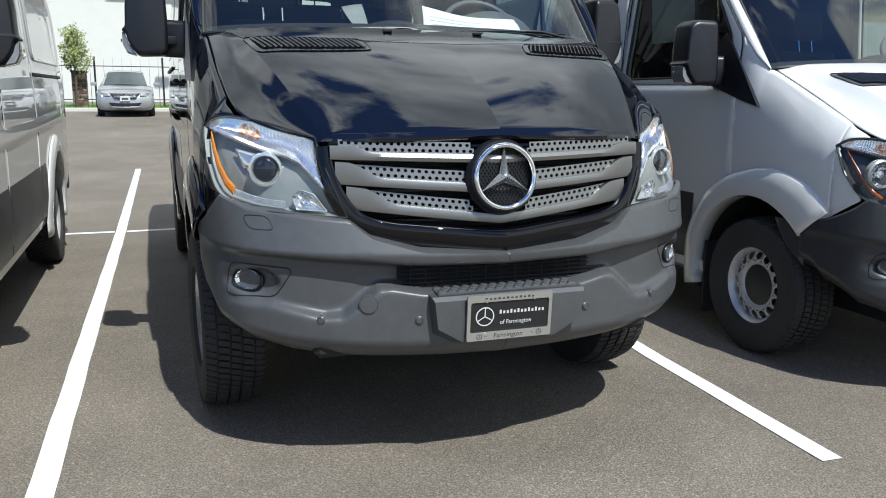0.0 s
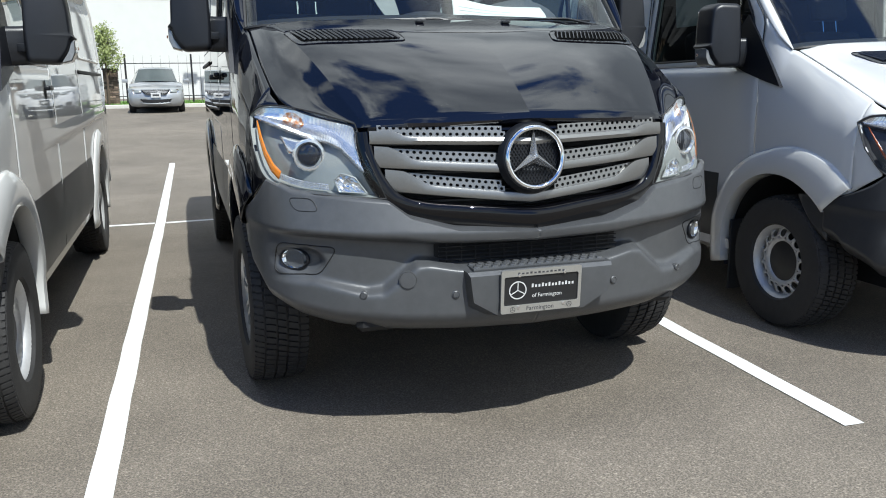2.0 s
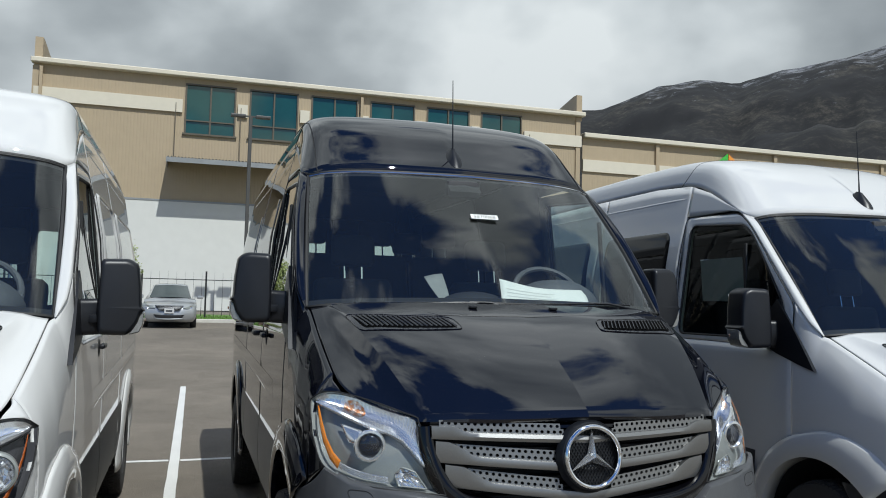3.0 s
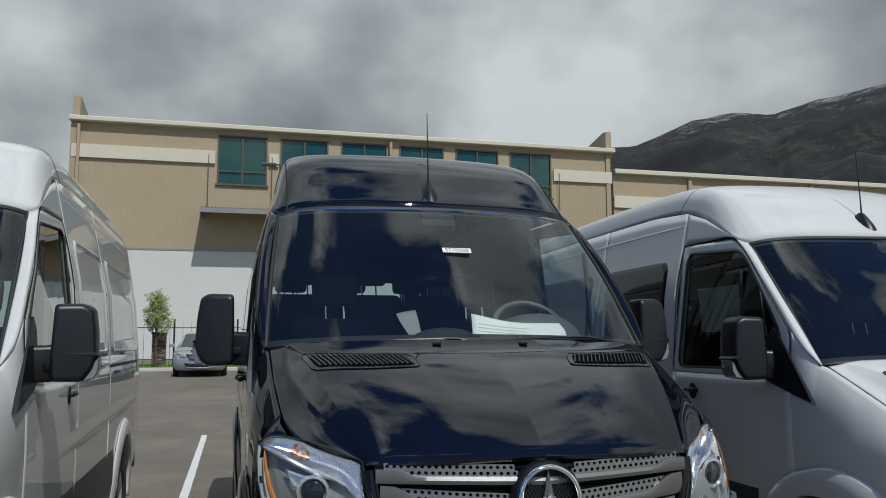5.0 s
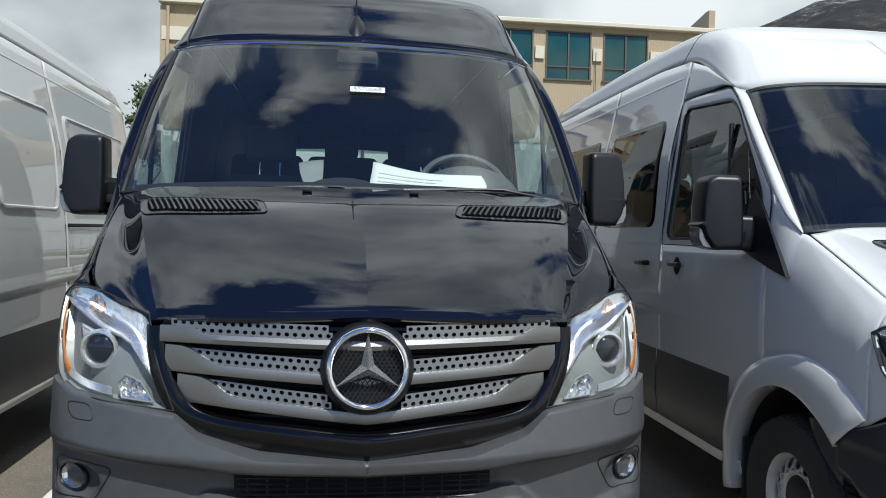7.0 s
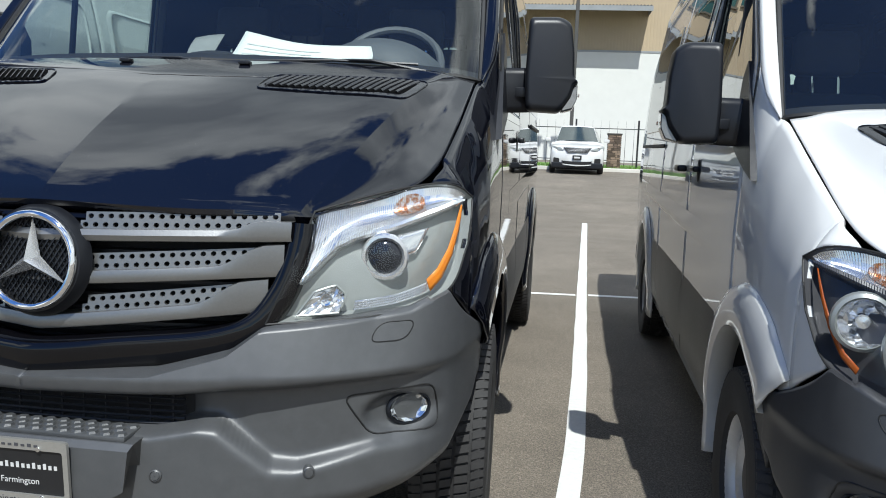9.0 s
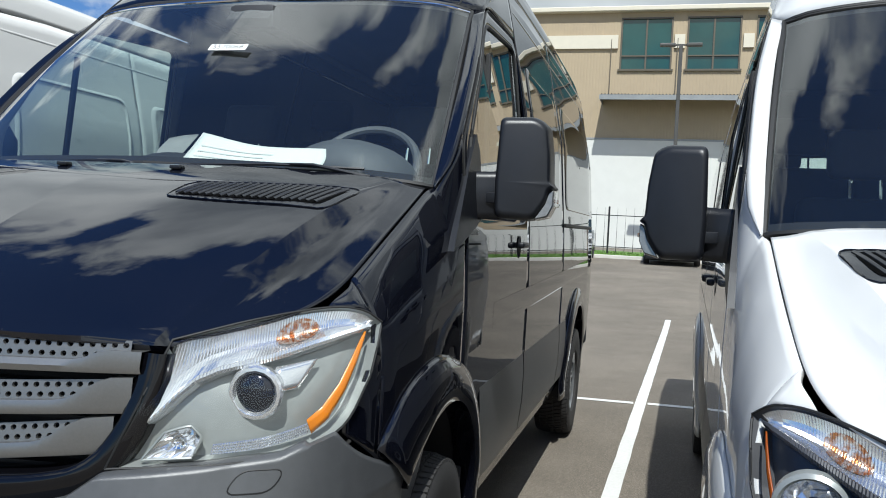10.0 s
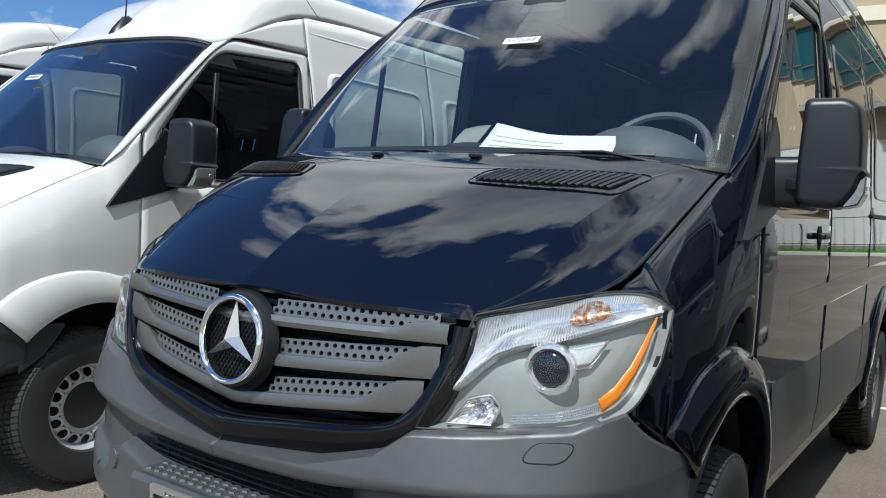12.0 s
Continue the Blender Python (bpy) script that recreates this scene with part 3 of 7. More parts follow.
def make_headlight(van, sign, kind):
    lamp = new("headlight")
    lamp.parent = van
    mirror = sign < 0
    low = [(0.540, 0.138, 0.930), (0.74, 0.216, 0.942), (0.865, 0.318, 0.958), (0.938, 0.425, 0.998), (0.966, 0.515, 1.10)]
    mid = [(0.592, 0.166, 1.06), (0.75, 0.248, 1.08), (0.868, 0.352, 1.10), (0.940, 0.458, 1.13), (0.969, 0.548, 1.17)]
    top = [(0.628, 0.225, 1.192), (0.75, 0.345, 1.232), (0.864, 0.472, 1.257), (0.930, 0.535, 1.252), (0.966, 0.578, 1.222)]
    front = skin([low, mid, top], 25, 15)
    mids = Vector((0.72, 0.55, 1.05))

    def inward(grid, d):
        return [[p + (mids - p).normalized() * d for p in row] for row in grid]

    bm = bmesh.new()
    put_grid(bm, front, mirror=mirror)
    cover = add_part("cover", bm, CLEAR, lamp, "clear lamp cover")
    cover.visible_shadow = False
    # dark edge bead
    bm = bmesh.new()
    rim = front[0] + [r[-1] for r in front[1:]] + list(reversed(front[-1]))[1:] + [r[0] for r in reversed(front)][1:-1]
    rim = [Vector((sign * p.x, p.y, p.z)) + OFFSET for p in rim]
    tube(bm, rim + rim[:1], 0.0028, 6, caps=False)
    add_part("seal", bm, SEAL, lamp)
    shell = LAMP_GREY if kind == "projector" else LAMP_DARK
    back = inward(front, 0.046)
    bm = bmesh.new()
    put_grid(bm, back, mirror=mirror)
    add_part("bowl", bm, shell, lamp, "grey inner housing" if kind == "projector" else "dark inner housing")
    # side walls between bowl and cover
    bm = bmesh.new()
    f_loop = front[0] + [r[-1] for r in front[1:]] + list(reversed(front[-1]))[1:] + [r[0] for r in reversed(front)][1:-1]
    b_loop = back[0] + [r[-1] for r in back[1:]] + list(reversed(back[-1]))[1:] + [r[0] for r in reversed(back)][1:-1]
    put_grid(bm, [f_loop, b_loop], mirror=mirror, ref=None, closed=True)
    add_part("side_wall", bm, shell, lamp)

    def at(u, v, d):
        """A place in the lamp: u along from the grille, v up, d inward from the cover."""
        fi, fj = u * 24, v * 14
        i, j = min(int(fi), 23), min(int(fj), 13)
        a, b = fi - i, fj - j
        p = (front[j][i] * (1 - a) + front[j][i + 1] * a) * (1 - b) + (front[j + 1][i] * (1 - a) + front[j + 1][i + 1] * a) * b
        p = p + (mids - p).normalized() * d
        return p

    def fixed(p):
        return Vector((sign * p.x, p.y, p.z)) + OFFSET

    def foot(u):
        """The lower edge of the fluted reflector."""
        return interp([(0.0, 0.30), (0.06, 0.39), (0.11, 0.55), (0.16, 0.66), (0.24, 0.705), (0.45, 0.73), (0.72, 0.79), (0.88, 0.84), (0.96, 0.92)], u)

    # fluted turn-signal reflector along the top, running down beside the grille
    bm = bmesh.new()
    cols = 150
    grid = []
    for v in span(0, 1, 9):
        row = []
        for c in range(cols + 1):
            u = 0.015 + 0.945 * c / cols
            d = 0.008 + (0.0028 if c % 2 else 0.0) + 0.016 * math.sin(math.pi * v)
            row.append(at(u, foot(u) + (0.99 - foot(u)) * v, d))
        grid.append(row)
    put_grid(bm, grid, mirror=mirror)
    add_part("fluted_reflector", bm, REFLECTOR, lamp, "fluted silver turn-signal reflector", angle=5)
    # ribbed rim under the reflector
    bm = bmesh.new()
    rim_grid = []
    for dv, d in ((0.005, 0.010), (-0.005, 0.005), (-0.035, 0.006), (-0.055, 0.012), (-0.06, 0.04)):
        rim_grid.append([at(0.015 + 0.93 * c / cols, foot(0.015 + 0.93 * c / cols) + dv, d + (0.0022 if c % 2 else 0.0)) for c in range(cols + 1)])
    put_grid(bm, rim_grid, mirror=mirror)
    add_part("reflector_rim", bm, SATIN_SILVER if kind == "projector" else LAMP_DARK, lamp, angle=5)
    # the bulb's amber gleam in the flutes, painted as a two-tone patch over them
    bm = bmesh.new()
    lo, hi = int(cols * 0.47), int(cols * 0.70)
    grid = []
    for k in span(-1, 1, 7):
        row = []
        for c in range(lo, hi + 1):
            u = 0.015 + 0.945 * c / cols
            reach = math.sqrt(max(0.0, 1 - ((c - (lo + hi) / 2) / ((hi - lo) / 2)) ** 2))
            v = 0.52 + 0.38 * reach * k
            d = 0.0065 + (0.0028 if c % 2 else 0.0) + 0.016 * math.sin(math.pi * v)
            row.append(at(u, foot(u) + (0.99 - foot(u)) * v, d))
        grid.append(row)
    put_grid(bm, grid, mirror=mirror)
    add_part("turn_bulb", bm, AMBER_BULB, lamp, "amber patch over the flutes painted as bulb gleam", angle=5)
    # amber strip along the outer edge
    outside = [(0.652, 0.075), (0.72, 0.135), (0.80, 0.28), (0.86, 0.47), (0.895, 0.65), (0.91, 0.78)]
    inside = [(0.628, 0.185), (0.69, 0.245), (0.765, 0.365), (0.83, 0.535), (0.876, 0.69), (0.902, 0.785)]
    if kind != "projector":
        inside = [(a[0] + (b[0] - a[0]) * 0.5, a[1] + (b[1] - a[1]) * 0.5) for a, b in zip(outside, inside)]
    bm = bmesh.new()
    grid = [[at(a[0] + (b[0] - a[0]) * w, a[1] + (b[1] - a[1]) * w, 0.005) for w in (0, 0.33, 0.67, 1)] for a, b in zip(outside, inside)]
    put_grid(bm, grid, mirror=mirror)
    add_part("side_reflector", bm, AMBER if kind == "projector" else AMBER_DARK, lamp, "amber side reflector", solid=0.003)

    def aimed(p, scale=1.0):
        return Matrix.Translation(fixed(p)) @ Matrix.Rotation(radians(90 + sign * 12), 4, "Z") @ Matrix.Scale(scale, 4)

    if kind == "projector":
        # lower strip of small square prisms
        bm = bmesh.new()
        for k in range(40):
            for r in range(4):
                u = 0.30 + 0.0086 * k
                v = 0.028 + 0.020 * r + (0.0010 * k if k > 18 else 0.018)
                ring4 = [at(u + du, v + dv, 0.016) for du, dv in ((0, 0), (0.0078, 0), (0.0078, 0.018), (0, 0.018))]
                peak = bm.verts.new(fixed(at(u + 0.004, v + 0.009, 0.011)))
                vs = [bm.verts.new(fixed(q)) for q in ring4]
                for i in range(4):
                    bm.faces.new((vs[i], vs[(i + 1) % 4], peak))
        bmesh.ops.recalc_face_normals(bm, faces=bm.faces[:])
        add_part("lower_optic", bm, REFLECTOR, lamp, smooth=False)["kind"] = "stuff"
        c = at(0.40, 0.455, 0.030)
        bm = bmesh.new()
        ring(bm, [(0.03, 0.056), (0.0, 0.060), (-0.008, 0.060), (-0.013, 0.056), (-0.014, 0.049), (-0.006, 0.0425), (0.02, 0.040)], 16, aimed(c))
        bmesh.ops.recalc_face_normals(bm, faces=bm.faces[:])
        add_part("projector_ring", bm, SATIN_SILVER, lamp, "silver projector bezel", angle=18)
        bm = bmesh.new()
        prof = [(-0.002 - 0.016 * math.cos(a), 0.042 * math.sin(a)) for a in span(0.0015, math.pi / 2, 12)]
        ring(bm, prof, 40, aimed(c))
        bmesh.ops.recalc_face_normals(bm, faces=bm.faces[:])
        add_part("projector_lens", bm, PROJECTOR_GLASS, lamp, "round glass projector lens")
        # bright wedge beside the projector
        bm = bmesh.new()
        grid = [[at(0.47 + (0.20 - 0.08 * (1 - v)) * k, 0.43 + 0.20 * v - 0.02 * k * (1 - v), 0.020 + 0.012 * (1 - v) * k) for k in span(0, 1, 7)] for v in span(0, 1, 5)]
        put_grid(bm, grid, mirror=mirror)
        add_part("mirror_wedge", bm, SATIN_SILVER, lamp, "bright silver wedge", solid=0.004)
    else:
        for u, v, r in ((0.38, 0.40, 0.078), (0.66, 0.46, 0.056)):
            bm = bmesh.new()
            prof = [(0.045 * math.cos(a) - 0.020, r * math.sin(a)) for a in span(0.25, math.pi / 2, 6)]
            loops = ring(bm, prof, 14, aimed(at(u, v, 0.028)))
            shake = random.Random(int(1000 * u))
            for loop in loops[:-1]:
                for vert in loop:
                    vert.co += Vector((shake.uniform(-0.003, 0.003), shake.uniform(-0.004, 0.004), shake.uniform(-0.003, 0.003)))
            bmesh.ops.recalc_face_normals(bm, faces=bm.faces[:])
            bowl = add_part("reflector_bowl", bm, REFLECTOR, lamp, "faceted silver bowl", smooth=False)
            bm = bmesh.new()
            ring(bm, [(0.006, r + 0.012), (-0.016, r + 0.010), (-0.022, r + 0.002), (-0.014, r - 0.003)], 32, aimed(at(u, v, 0.028)))
            bmesh.ops.recalc_face_normals(bm, faces=bm.faces[:])
            add_part("bowl_rim", bm, LAMP_GREY, bowl, "grey rim")
            bm = bmesh.new()
            ring(bm, [(0.03, 0.012), (-0.004, 0.017), (-0.010, 0.014), (-0.012, 0.001)], 16, aimed(at(u, v, 0.028)))
            bmesh.ops.recalc_face_normals(bm, faces=bm.faces[:])
            add_part("bulb_cap", bm, SATIN_SILVER, bowl)
    # small lamp: a five-sided bowl of broken facets round a clear bulb
    wobble = random.Random(8)
    bm = bmesh.new()
    grid = []
    for v in span(0, 1, 7):
        left, right = 0.088 + 0.035 * v, interp([(0, 0.245), (0.6, 0.258), (1, 0.205)], v)
        grid.append([at(left + (right - left) * k, 0.045 + (0.20 + 0.035 * math.sin(1.6 * k)) * v,
                        0.010 if v in (0, 1) or k in (0, 1) else 0.026 + wobble.uniform(-0.011, 0.007)) for k in span(0, 1, 9)])
    put_grid(bm, grid, mirror=mirror)
    small = add_part("small_lamp", bm, REFLECTOR, lamp, "small faceted lamp", smooth=False)
    bm = bmesh.new()
    edge = grid[0] + [r[-1] for r in grid[1:]] + grid[-1][-2::-1] + [r[0] for r in grid[-2:0:-1]]
    tube(bm, [fixed(p) for p in edge + edge[:1]], 0.003, 6, caps=False)
    add_part("bowl_edge", bm, shell, small)
    bm = bmesh.new()
    ring(bm, [(0.016, 0.016), (0.0, 0.016), (-0.004, 0.013), (-0.002, 0.009), (0.012, 0.006)], 16, aimed(at(0.175, 0.155, 0.018)))
    bmesh.ops.recalc_face_normals(bm, faces=bm.faces[:])
    add_part("bulb", bm, CHROME, small)


def make_wheel(van, x, y, radius, width, rim_kind, steer=0.0):
    """A tyre with cut tread blocks on a rim, standing on the ground."""
    sign = 1 if x > 0 else -1
    wheel = new("wheel")
    wheel.parent = van
    m = Matrix.Translation((x, y, radius)) @ Matrix.Rotation(radians(steer), 4, "Z") @ Matrix.Scale(sign, 4, (1, 0, 0))
    rr = radius * 0.545
    h = width / 2
    bm = bmesh.new()
    prof = [(-h * 0.75, rr), (-h * 0.95, rr * 1.12), (-h, radius * 0.80), (-h * 0.95, radius * 0.93), (-h * 0.82, radius - 0.012),
            (h * 0.82, radius - 0.012), (h * 0.95, radius * 0.93), (h, radius * 0.80), (h * 0.97, radius * 0.70), (h * 0.93, rr * 1.06), (h * 0.75, rr)]
    ring(bm, prof, 64, m)
    bmesh.ops.recalc_face_normals(bm, faces=bm.faces[:])
    tyre = add_part("tyre", bm, RUBBER, wheel, "black all-terrain tyre")
    bm = bmesh.new()
    blocks = 78
    for band, (a, b) in enumerate(((-0.93, -0.62), (-0.55, -0.22), (-0.14, 0.14), (0.22, 0.55), (0.62, 0.93))):
        for k in range(blocks):
            ang = 2 * math.pi * (k + (0.5 if band % 2 else 0)) / blocks
            half = math.pi / blocks * (0.66 if k % 2 else 0.76)
            drop = 0.008 if band in (0, 4) else 0.0
            quad = []
            for r in (radius - 0.014 - drop, radius - (0.0 if not drop else 0.004)):
                for xx, aa in ((a * h, -half + 0.012), (b * h, -half - 0.012), (b * h, half - 0.012), (a * h, half + 0.012)):
                    rr2 = r - (0.010 if drop and abs(xx) > 0.9 * h else 0)
                    quad.append(bm.verts.new((xx, rr2 * math.cos(ang + aa), rr2 * math.sin(ang + aa))))
            bm.faces.new(quad[4:])
            for i in range(4):
                bm.faces.new((quad[i], quad[(i + 1) % 4], quad[4 + (i + 1) % 4], quad[4 + i]))
    bmesh.ops.transform(bm, matrix=m, verts=bm.verts[:])
    bmesh.ops.recalc_face_normals(bm, faces=bm.faces[:])
    ob = add_part("tread", bm, RUBBER, tyre, smooth=False)
    ob["kind"] = "stuff"
    # rim barrel and face
    bm = bmesh.new()
    ring(bm, [(-h * 0.7, rr * 0.96), (h * 0.45, rr * 0.90), (h * 0.72, rr * 0.96), (h * 0.82, rr * 1.03), (h * 0.80, rr * 1.05), (h * 0.66, rr * 1.03)], 48, m)
    bmesh.ops.recalc_face_normals(bm, faces=bm.faces[:])
    rim = add_part("rim", bm, RIM_SILVER if rim_kind == "alloy" else STEEL_GREY, wheel, "silver wheel rim")
    if rim_kind == "alloy":
        bm = bmesh.new()
        for k in range(6):
            a = 2 * math.pi * k / 6 + 0.3
            for side in (-1, 1):
                loops = []
                for r, wdt, xx in ((rr * 0.22, 0.030, h * 0.66), (rr * 0.6, 0.022, h * 0.74), (rr * 0.98, 0.034, h * 0.72)):
                    loop = []
                    for dt, dx in ((-0.6, -0.03), (-0.45, 0.0), (0.45, 0.0), (0.6, -0.03)):
                        t = dt * wdt + side * 0.034 * (0.35 + 0.65 * r / rr)
                        loop.append(bm.verts.new((xx + dx, r * math.cos(a) - t * math.sin(a), r * math.sin(a) + t * math.cos(a))))
                    loops.append(loop)
                for p, q in zip(loops, loops[1:]):
                    for i in range(3):
                        bm.faces.new((p[i], p[i + 1], q[i + 1], q[i]))
        bmesh.ops.transform(bm, matrix=m, verts=bm.verts[:])
        bmesh.ops.recalc_face_normals(bm, faces=bm.faces[:])
        add_part("spokes", bm, RIM_SILVER, rim)
        # dark disc put in for the shade behind the spokes, no brake part
        bm = bmesh.new()
        ring(bm, [(h * 0.3, rr * 0.95), (h * 0.3, 0.02)], 32, m)
        add_part("brake_shadow_plate", bm, LINER, wheel)
    else:
        # steel disc with a ring of round holes
        bm = bmesh.new()
        holes = 16
        loops = []
        for k in range(holes):
            a0 = 2 * math.pi * k / holes
            da = 2 * math.pi / holes
            outer, inner, circ = [], [], []
            r1, r2 = rr * 0.66, rr * 0.96
            rm = (r1 + r2) / 2
            hr = (r2 - r1) * 0.38
            square, circle = [], []
            for i in range(12):
                t = 2 * math.pi * i / 12
                cx, cy = math.cos(t), math.sin(t)
                big = max(abs(cx), abs(cy))
                rad, ang = rm + cx / big * (r2 - r1) / 2, a0 + cy / big * da / 2
                xx = h * 0.62 - 0.02 * ((rad - r1) / (r2 - r1)) ** 2
                square.append(bm.verts.new((xx, rad * math.cos(ang), rad * math.sin(ang))))
                rad, ang = rm + cx * hr, a0 + cy * hr / rm
                circle.append(bm.verts.new((xx, rad * math.cos(ang), rad * math.sin(ang))))
            for i in range(12):
                n = (i + 1) % 12
                bm.faces.new((square[i], square[n], circle[n], circle[i]))
        ring(bm, [(h * 0.62, rr * 0.66), (h * 0.52, rr * 0.56), (h * 0.30, rr * 0.50)], 48)
        bmesh.ops.remove_doubles(bm, verts=bm.verts[:], dist=0.0005)
        bmesh.ops.transform(bm, matrix=m, verts=bm.verts[:])
        bmesh.ops.recalc_face_normals(bm, faces=bm.faces[:])
        add_part("disc", bm, STEEL_GREY, rim, "grey steel disc with round holes", solid=0.006)
    bm = bmesh.new()
    hub = [(h * 0.28, rr * 0.64), (h * 0.46, rr * 0.60), (h * 0.50, rr * 0.50), (h * 0.58, rr * 0.30), (h * 0.60, rr * 0.10), (h * 0.60, 0.001)] if rim_kind == "steel" else \
        [(h * 0.28, rr * 0.52), (h * 0.34, rr * 0.42), (h * 0.62, rr * 0.30), (h * 0.74, rr * 0.24), (h * 0.76, rr * 0.10), (h * 0.76, 0.001)]
    ring(bm, hub, 24, m)
    bmesh.ops.recalc_face_normals(bm, faces=bm.faces[:])
    add_part("hub_cap", bm, HUB_BLACK if rim_kind == "steel" else RIM_SILVER, wheel)


def make_mirror(van, sign):
    mirror = new("side_mirror")
    mirror.parent = van
    def loft(outline, radius, layers):
        """A moulded body from an outline seen from the front: layers of (scale, depth)."""
        pts = rounded([Vector((u, z, 0)) for u, z in outline], radius, 5)
        mid = sum(pts, Vector()) / len(pts)
        bm = bmesh.new()
        loops = []
        for scale, depth in layers:
            loop = []
            for p in pts:
                q = mid + (p - mid) * scale
                loop.append(bm.verts.new(Vector((sign * (1.142 + q.x * 0.89), 1.445 + depth + 0.16 * q.x + 0.06 * (q.y - 1.65), q.y + 0.012)) + OFFSET))
            loops.append(loop)
        for a, b in zip(loops, loops[1:]):
            for i in range(len(a)):
                bm.faces.new((a[i], a[(i + 1) % len(a)], b[(i + 1) % len(a)], b[i]))
        bm.faces.new(loops[0])
        bm.faces.new(loops[-1])
        bmesh.ops.recalc_face_normals(bm, faces=bm.faces[:])
        return bm

    # shell: flat-faced moulding with bevelled edges, cut away under a lip at its outer lower corner
    shell = [(-0.092, 1.482), (-0.098, 1.60), (-0.090, 1.818), (0.040, 1.822), (0.082, 1.800), (0.098, 1.70), (0.103, 1.604), (0.122, 1.590), (0.102, 1.580), (0.090, 1.535), (0.045, 1.478)]
    add_part("shell", loft(shell, 0.022, ((0.84, -0.082), (0.90, -0.080), (0.965, -0.071), (0.993, -0.055), (1.0, -0.036), (1.0, 0.05), (0.97, 0.066), (0.93, 0.07))), BLACK_PLASTIC, mirror,
             "black plastic mirror shell", angle=60)
    bm = bmesh.new()
    grid = [[Vector((1.146 + u, 1.53 + 0.16 * u, z + 0.012)) for u in span(-0.070, 0.066, 5)] for z in span(1.51, 1.785, 5)]
    put_grid(bm, grid, mirror=sign < 0, ref=Vector((1.15 * sign, 1.3, 1.65)))
    add_part("mirror_glass", bm, CHROME, mirror, "mirror glass", solid=0.004)
    # arm
    bm = bmesh.new()
    grid = skin([[(0.955, 1.44, z), (1.02, 1.46, z + 0.002), (1.08, 1.475, z + 0.006)] for z in (1.492, 1.52, 1.60, 1.645)], 7, 7)
    for depth in (-0.035, 0.04):
        g = [[p + Vector((0, depth - 0.012 * abs(j - 3) / 3 * (-1 if depth > 0 else -1), 0)) for p in r] for j, r in enumerate(grid)]
        put_grid(bm, g, mirror=sign < 0, ref=None)
    bmesh.ops.recalc_face_normals(bm, faces=bm.faces[:])
    add_part("arm", bm, BLACK_PLASTIC, mirror, solid=0.02)
    bm = bmesh.new()
    box(bm, (0.0, 0.0, 0.0), (0.085, 0.012, 0.035), 0.004, 2, Matrix.Translation(Vector((sign * 1.02 - (0 if sign > 0 else 0.085), 1.402, 1.545)) + OFFSET))
    add_part("arm_cover", bm, BLACK_PLASTIC, mirror)
    # clear turn signal in the lower outer corner
    lens = [(0.118, 1.584), (0.117, 1.530), (0.098, 1.492), (0.050, 1.480), (0.090, 1.535), (0.104, 1.578)]
    add_part("turn_signal", loft(lens, 0.006, ((0.86, -0.060), (0.97, -0.054), (1.0, -0.04), (1.0, 0.045))), SIGNAL_CLEAR, mirror, "clear turn signal")
    bm = bmesh.new()
    box(bm, (-0.003, -0.006, -0.007), (0.003, 0.006, 0.007), 0.002, 1, Matrix.Translation(Vector((sign * 1.252, 1.475, 1.560)) + OFFSET))
    add_part("turn_bulb", bm, AMBER_BULB, mirror, "amber bulb")


BONNET = [[(0, 0.135, 1.170), (0.33, 0.168, 1.162), (0.54, 0.208, 1.157), (0.595, 0.226, 1.154), (0.612, 0.234, 1.152), (0.625, 0.242, 1.150)],
          [(0, 0.098, 1.196), (0.33, 0.134, 1.184), (0.54, 0.182, 1.181), (0.598, 0.202, 1.179), (0.616, 0.212, 1.178), (0.632, 0.222, 1.176)],
          [(0, 0.112, 1.222), (0.33, 0.146, 1.209), (0.54, 0.194, 1.205), (0.604, 0.216, 1.202), (0.628, 0.232, 1.195), (0.655, 0.250, 1.192)],
          [(0, 0.20, 1.290), (0.33, 0.225, 1.276), (0.56, 0.27, 1.263), (0.635, 0.292, 1.251), (0.682, 0.315, 1.221), (0.742, 0.338, 1.215)],
          [(0, 0.42, 1.418), (0.35, 0.43, 1.409), (0.60, 0.45, 1.384), (0.690, 0.46, 1.366), (0.765, 0.467, 1.306), (0.862, 0.473, 1.266)],
          [(0, 0.72, 1.553), (0.38, 0.725, 1.550), (0.68, 0.735, 1.530), (0.770, 0.742, 1.511), (0.826, 0.75, 1.452), (0.897, 0.76, 1.424)],
          [(0, 0.95, 1.612), (0.40, 0.962, 1.611), (0.72, 1.010, 1.602), (0.820, 1.035, 1.591), (0.865, 1.055, 1.578), (0.908, 1.072, 1.570)]]
BONNET_FLANK = skin([r[:4] for r in BONNET], 40, 57)
BONNET_EDGE = skin([r[3:] for r in BONNET], 18, 57)


def eased(grid, first, along, across):
    """A grid smoothed behind its first rows, with its outline kept."""
    grid = [[p.copy() for p in row] for row in grid]
    for step in range(along + across):
        old = [[p.copy() for p in row] for row in grid]
        for j in range(first, len(grid) - 1):
            for i in range(len(grid[0])):
                if step < along:
                    grid[j][i] = old[j][i] * 0.5 + (old[j - 1][i] + old[j + 1][i]) * 0.25
                elif 0 < i < len(grid[0]) - 1:
                    grid[j][i] = old[j][i] * 0.5 + (old[j][i - 1] + old[j][i + 1]) * 0.25
    return grid


BONNET_FLANK, BONNET_EDGE = eased(BONNET_FLANK, 6, 40, 16), eased(BONNET_EDGE, 6, 40, 4)
BONNET_GRID = [a + b[1:] for a, b in zip(BONNET_FLANK, BONNET_EDGE)]


